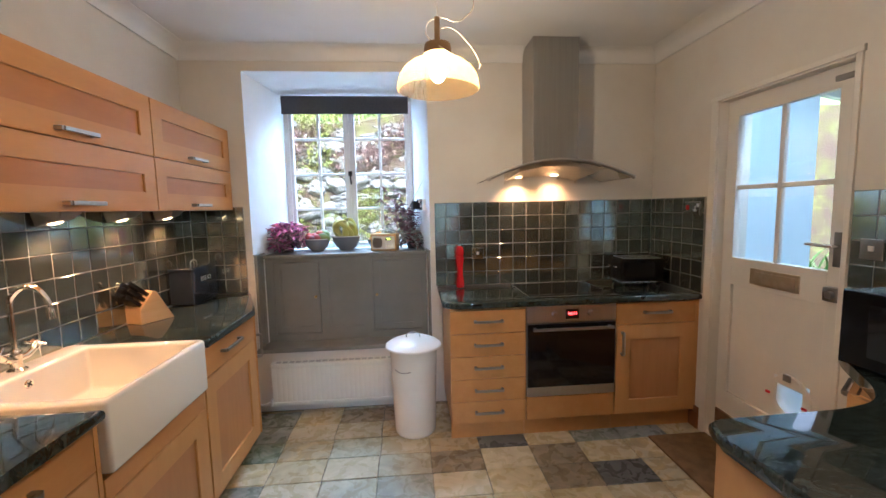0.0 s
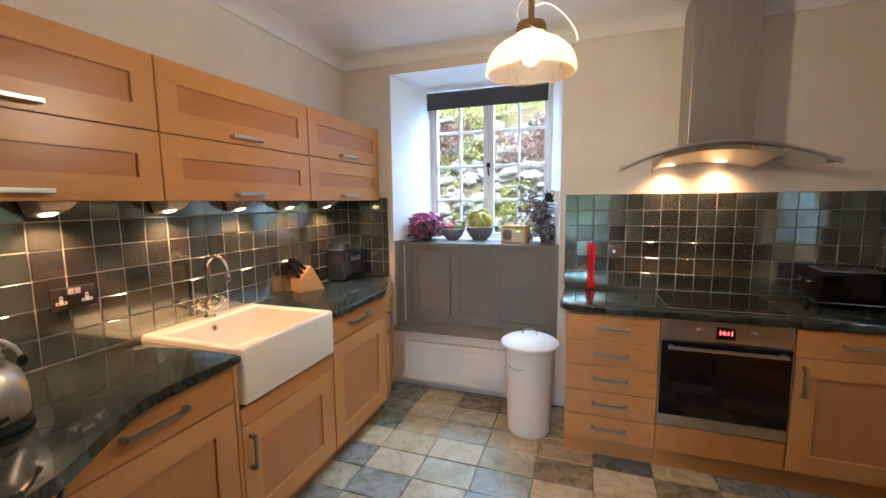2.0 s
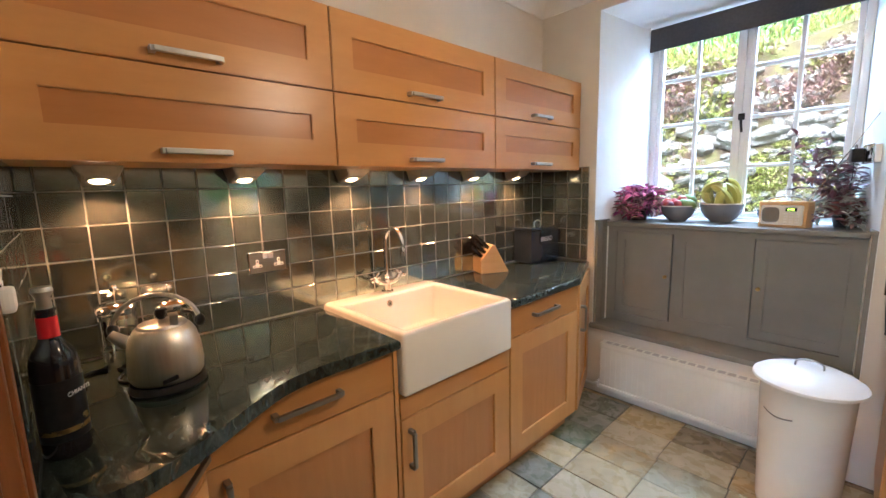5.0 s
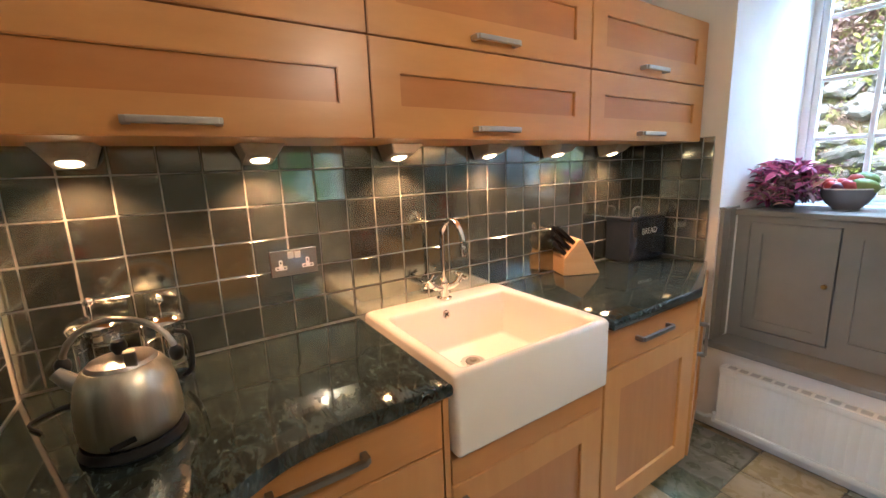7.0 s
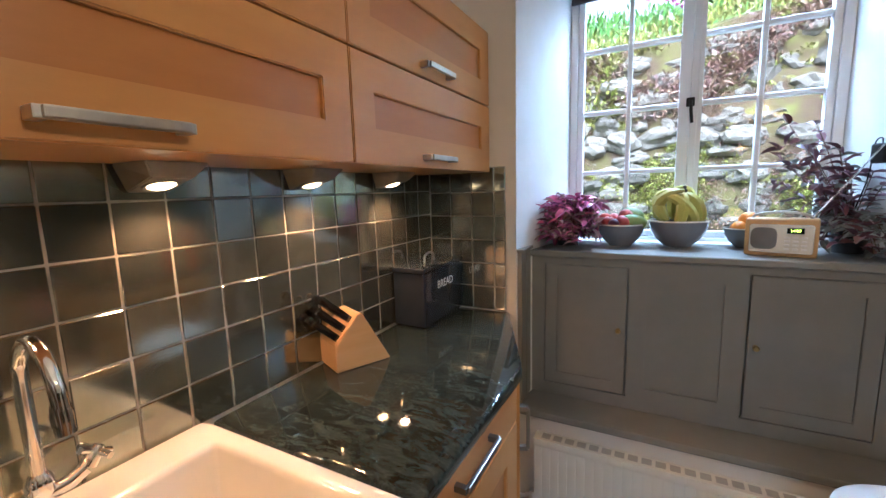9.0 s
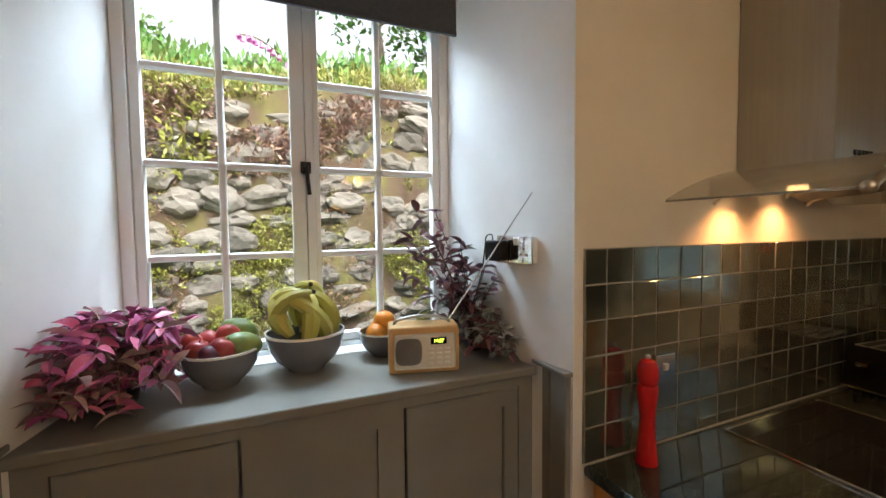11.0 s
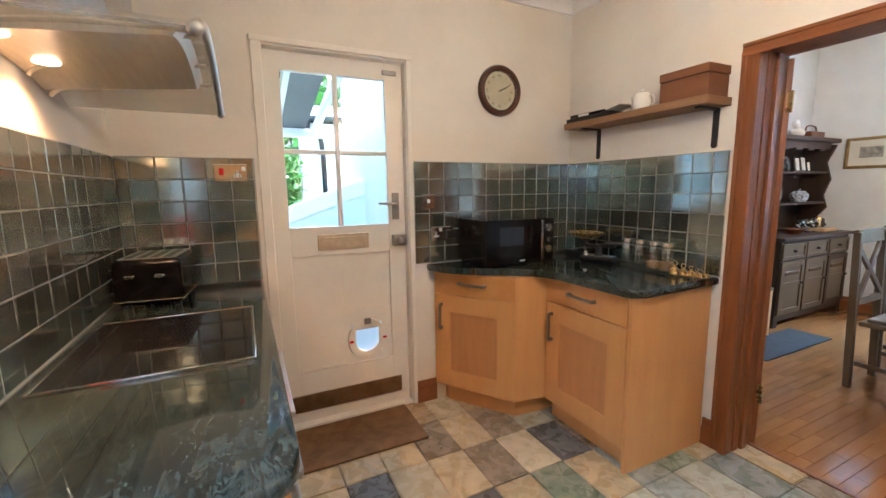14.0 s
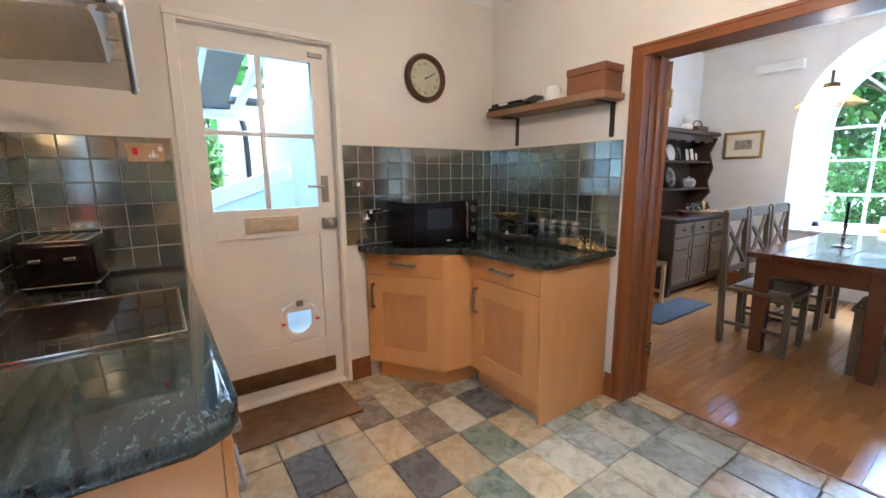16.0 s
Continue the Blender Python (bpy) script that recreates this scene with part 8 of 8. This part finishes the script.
# porch beyond the back door: side walls, low wall, raftered lean-to roof, strap leaves
porch_floor = structure("pavement", box(2.10, 6.2, 0.4, 3.6, -0.13, -0.03), material("flagstone", (0.42, 0.40, 0.36), 0.8, second=(0.34, 0.32, 0.29), scale=4, bump=0.4), "stone flag path outside the back door")
structure("wall_porch_north", box(2.10, 2.95, 2.72, 2.90, -0.1, 2.9), blue_white, "pale blue-white rendered porch wall")
structure("wall_porch_south", box(2.10, 4.85, 1.12, 1.30, -0.1, 3.05), blue_white, "pale blue-white rendered porch wall")
LWX, LW0, LW1 = 3.90, 1.08, 0.36
slope_z = lambda y: LW0 + LW1 * (2.0 - y)
bm = box(LWX, LWX + 0.16, 1.30, 2.95, -0.1, 1.0)
cop = box(LWX - 0.02, LWX + 0.18, 1.30, 2.95, 0.0, 0.16, 0.006)
for v in bm.verts:
    if v.co.z > 0.5:
        v.co.z = slope_z(v.co.y)
for v in cop.verts:
    v.co.z += slope_z(v.co.y)
structure("wall_garden_low", bm, blue_white, "low pale blue rendered garden wall")
structure("trim_wall_coping", cop, white_paint, "white sloping coping on the low garden wall")
u = thing("porch_roof", pose(3.4, 2.0, 2.2), "lean-to porch roof with white rafters and dark sheeting", "roof")
slate_sheet = material("roof_sheet", (0.045, 0.055, 0.07), 0.5, second=(0.06, 0.07, 0.085), scale=5)
part("sheeting", moved(box(0, 2.9, 0.06, 1.30, 0.0, 0.02), pose(2.08, 1.70, 2.62, 0, 11, 0)), slate_sheet, u, "dark roof sheeting")
for k in range(1, 5):
    part("rafter", moved(box(0, 2.9, -0.025 + k * 0.42 - 0.45, 0.025 + k * 0.42 - 0.45, -0.11, -0.002, 0.003), pose(2.08, 1.70, 2.62, 0, 11, 0)), white_paint, u)
part("wall_plate", box(4.72, 4.80, 1.0, 3.1, 2.0, 2.10, 0.004), white_paint, u)
part("post", box(4.70, 4.80, 2.98, 3.08, 0.0, 2.0, 0.004), white_paint, u)
u = thing("strap_plant", pose(3.7, 3.6, -0.1), "clump of long strap leaves outside the back door", "plant")
rl = random.Random(77)
bm = bmesh.new()
for k in range(150):
    a = rl.uniform(0, 6.28)
    x, y = 3.9 + rl.gauss(0, 0.30), 3.75 + rl.gauss(0, 0.3)
    h, reach = rl.uniform(0.75, 1.35), rl.uniform(0.25, 0.7)
    rows = []
    for j in range(7):
        t = j / 6
        p = Vector((x + reach * t * t * math.cos(a), y + reach * t * t * math.sin(a), -0.1 + h * (1.5 * t - 0.62 * t * t)))
        sd = Vector((-math.sin(a), math.cos(a), 0)) * 0.020 * (1 - t) ** 0.5
        rows.append((bm.verts.new(p - sd), bm.verts.new(p + sd)))
    for r0, r1 in zip(rows, rows[1:]):
        bm.faces.new((r0[0], r0[1], r1[1], r1[0]))
tagged(part("leaves", bm, leaf_material("strap_leaf", (0.10, 0.22, 0.04), (0.22, 0.36, 0.09), 0.02), u, smooth=True), kind="stuff")
u = thing("outbuilding", pose(7.6, -0.7, 0), "white rendered outbuilding with a black downpipe", "building")
part("wall", box(7.4, 7.7, -2.8, 1.5, -0.1, 2.7), white_paint, u)
part("gutter", tube([(7.32, -2.8, 2.62), (7.32, 1.55, 2.62)], 0.05, 10), black_plastic, u, "black gutter", smooth=True)
part("downpipe", tube(curve_pts([(7.33, 1.36, 2.58), (7.34, 1.36, 2.40), (7.34, 1.14, 2.22), (7.34, 1.12, 0.2)], 5), 0.045, 10), black_plastic, u, "black downpipe", smooth=True)
part("roof", moved(box(-0.15, 1.2, -2.2, 2.3, 0.0, 0.06), pose(7.4, -0.7, 2.68, 0, -18, 0)), slate_sheet, u, "dark slate roof")
tree(7.0, 2.32, -0.1, 2.7, 0.58, 41, "leafy garden tree beyond the porch", 300)

# garden seen through the dining window
tree(0.9, -9.5, -0.2, 6.5, 2.6, 51, "large leafy tree in the garden beyond the arched window", 1200, 0.22)
tree(-2.4, -10.5, -0.2, 7.0, 2.8, 53, "large leafy tree in the garden", 900, 0.22)
tree(3.0, -11.0, -0.2, 6.0, 2.6, 57, "large leafy tree in the garden", 900, 0.22)
tree(0.6, -6.8, -0.2, 1.7, 0.75, 59, "rounded light green garden shrub outside the window", 420, 0.09)
tree(-1.6, -7.4, -0.2, 1.9, 0.9, 61, "leafy garden shrub outside the window", 420, 0.10)


def far_hedge(rl):
    a = rl.uniform(0, 6.28)
    d_ = rl.uniform(16, 19)
    return (d_ * math.cos(a), d_ * math.sin(a), rl.uniform(0.0, 1.0) ** 0.8 * 5.0), (0, 0, 1)


tufts("hedge", 5200, far_hedge, leafy, 0.55, 71, "tall green hedge and trees round the garden", "hedge", width=0.3)

# ---- wall tiles and floor pieces ----
tile_meshes = {}


def tile_mesh(w, h):
    key = (round(w, 3), round(h, 3))
    if key not in tile_meshes:
        bm = box(-w / 2, w / 2, -h / 2, h / 2, -0.004, 0.004, 0.0020, seg=1)
        tile_meshes[key] = mesh_of("tile", bm, tile_glaze)
    return tile_meshes[key]


rng_ = random.Random(4)


def tiled(name, m, width, rows=6, z0=0.912, start=0.0, tw=0.1033, th=0.1035):
    """Square glazed tiles on a wall: local x along it, y up, z out of it."""
    bed = thing(name, m @ pose(0, 0, 0), "dark olive glazed square tiles with pale grout", "wall tiles", kind="structure")
    part("grout_bed", box(0.0, width, z0, z0 + rows * th + 0.001, 0.0015, 0.0078), grout, bed, local=True)
    x = -start
    while x < width - 0.012:
        a, b = max(0.0, x), min(width, x + tw)
        if b - a > 0.012:
            for r_ in range(rows):
                ob = new("tile", tile_mesh(b - a - 0.0038, th - 0.0038))
                ob.parent = bed
                ob.matrix_basis = pose((a + b) / 2, z0 + (r_ + 0.5) * th, 0.006, rng_.uniform(-1.1, 1.1), rng_.uniform(-1.1, 1.1), 0)
        x += tw


tiled("wall_tiles_west", face_east(WX, SY + 0.002, 0), NY - SY - 0.010, z0=0.9115, start=0.0546, tw=0.1036, th=0.1055)
tiled("wall_tiles_north_left", face_south(WX + 0.010, NY, 0), 0.36)
tiled("wall_tiles_north", face_south(0.190, NY, 0), EX - 0.190 - 0.010, start=0.021, tw=0.1018)
tiled("wall_tiles_east_hob", face_dir((EX, NY - 0.010), (EX, 2.405), 0), NY - 0.010 - 2.405, start=0.051)
tiled("wall_tiles_east", face_dir((EX, 1.540), (EX, SY + 0.010), 0), 1.540 - SY - 0.010, start=0.006, tw=0.102)
tiled("wall_tiles_south", face_dir((EX - 0.010, SY), (0.775, SY), 0), EX - 0.010 - 0.775, start=0.021, tw=0.1042)
tiled("wall_tiles_south_left", face_dir((-0.655, SY), (WX + 0.010, SY), 0), 0.835)

# slate floor
slate_meshes = []
rs = random.Random(11)


def slate_mesh(w, h, k):
    bm = box(-w / 2, w / 2, -h / 2, h / 2, -0.008, 0.0, 0.0035, seg=1)
    for v in bm.verts:
        v.co.x += rs.uniform(-0.003, 0.003)
        v.co.y += rs.uniform(-0.003, 0.003)
        v.co.z += rs.uniform(-0.0008, 0.0008)
    return mesh_of("slate_tile", bm, SLATES[k])


SXP, SYP = 0.309, 0.205
full = {k: [slate_mesh(SXP - 0.005, SYP - 0.005, k) for _ in range(3)] for k in SLATES}
# stone colour by column and row, where it is known
TONES = {(4, 0): "dark", (3, 3): "dark", (4, 2): "taupe", (4, 1): "cream", (3, 2): "ochre", (3, 1): "green", (3, 0): "ochre", (4, 3): "sand", (5, 3): "taupe", (5, 2): "sand", (4, 4): "cream",
         (3, 4): "sand", (4, 5): "dark", (2, 2): "green", (2, 1): "sand", (2, 0): "pale", (3, -1): "blue", (2, -1): "blue", (1, -2): "blue", (1, -1): "pale", (0, -3): "dark", (1, -3): "blue",
         (2, -3): "blue", (1, 0): "pale", (1, 1): "green", (2, 3): "ochre", (-1, 6): "cream", (-1, 5): "pale", (-2, 4): "blue", (-2, 5): "cream", (-1, 4): "cream", (0, 6): "pale", (0, 5): "blue",
         (0, 4): "blue", (1, 5): "cream", (1, 6): "taupe", (2, 6): "cream", (2, 5): "sand", (2, 7): "dark", (3, 6): "taupe", (4, 6): "sand", (-1, 7): "pale", (0, 7): "cream", (-2, 6): "sand",
         (-2, 7): "ochre", (-3, 5): "blue", (-3, 4): "pale", (-3, 3): "blue", (-2, 3): "cream", (-1, 3): "cream", (0, 3): "cream", (1, 4): "sand", (1, 3): "pale", (3, 5): "taupe"}
for jr in range(-4, 12):
    y = 0.905 + SYP * jr
    shift = rs.uniform(-0.006, 0.006)
    for ic in range(-5, 8):
        x = -0.218 + ic * SXP + shift
        tone = TONES.get((ic, jr)) or rs.choice(("cream", "pale", "blue", "green", "sand", "ochre", "taupe"))
        x0, x1, y0, y1 = max(x, WX), min(x + SXP, 1.93), max(y, SD + 0.01), min(y + SYP, NY)
        if x1 - x0 > 0.03 and y1 - y0 > 0.03:
            whole = x1 - x0 > SXP - 1e-6 and y1 - y0 > SYP - 1e-6
            me = rs.choice(full[tone]) if whole else slate_mesh(x1 - x0 - 0.005, y1 - y0 - 0.005, tone)
            ob = new("slate_tile", me)
            ob.parent = floor
            ob.matrix_basis = pose((x0 + x1) / 2, (y0 + y1) / 2, rs.uniform(-0.001, 0.001), rs.uniform(-0.15, 0.15), rs.uniform(-0.15, 0.15), rs.choice((0, 180)) if whole else 0)

# oak planks of the dining room, short lengths running along y
oak_floor = material("oak_floor", (0.285, 0.125, 0.035), 0.15, second=(0.385, 0.190, 0.056), scale=2.5, stretch=(10, 0.8, 4), amount=1.3, vary=0.15, bump=0.05, bump_scale=30, coat=0.3, rough_vary=0.05)
plank = {}
rp = random.Random(5)
rest = bmesh.new()
x = DX0
while x < DX1:
    y = SD - 0.012 - rp.uniform(0.05, 0.3)
    y1 = SD - 0.012
    while y1 > DY0:
        y0 = max(DY0, y)
        w, ln = min(0.062, DX1 - x), y1 - y0
        near = -0.7 < x < 1.95 and y1 > -1.6
        if near:
            key = (round(w, 3), round(ln, 2))
            if key not in plank:
                plank[key] = mesh_of("plank", box(-key[0] / 2 + 0.0002, key[0] / 2 - 0.0002, -key[1] / 2 + 0.0003, key[1] / 2 - 0.0003, -0.014, 0.0, 0.0006, seg=1), oak_floor)
            ob = new("plank", plank[key])
            ob.parent = floor_dining
            ob.matrix_basis = pose(x + w / 2, (y0 + y1) / 2, rp.uniform(-0.0004, 0.0))
        else:
            box(x + 0.0002, x + w - 0.0002, y0 + 0.0003, y1 - 0.0003, -0.014, 0.0, bm=rest)
        y1 = y0
        y = y1 - rp.choice((0.3, 0.38, 0.46))
    x += 0.062
far = part("far_planks", rest, oak_floor, floor_dining)
tagged(far, kind="stuff")
structure("trim_threshold", box(-0.58, 0.68, SD - 0.012, SD + 0.012, -0.012, 0.004, 0.003), pine_stain_x, "oak threshold strip between slate and planks")
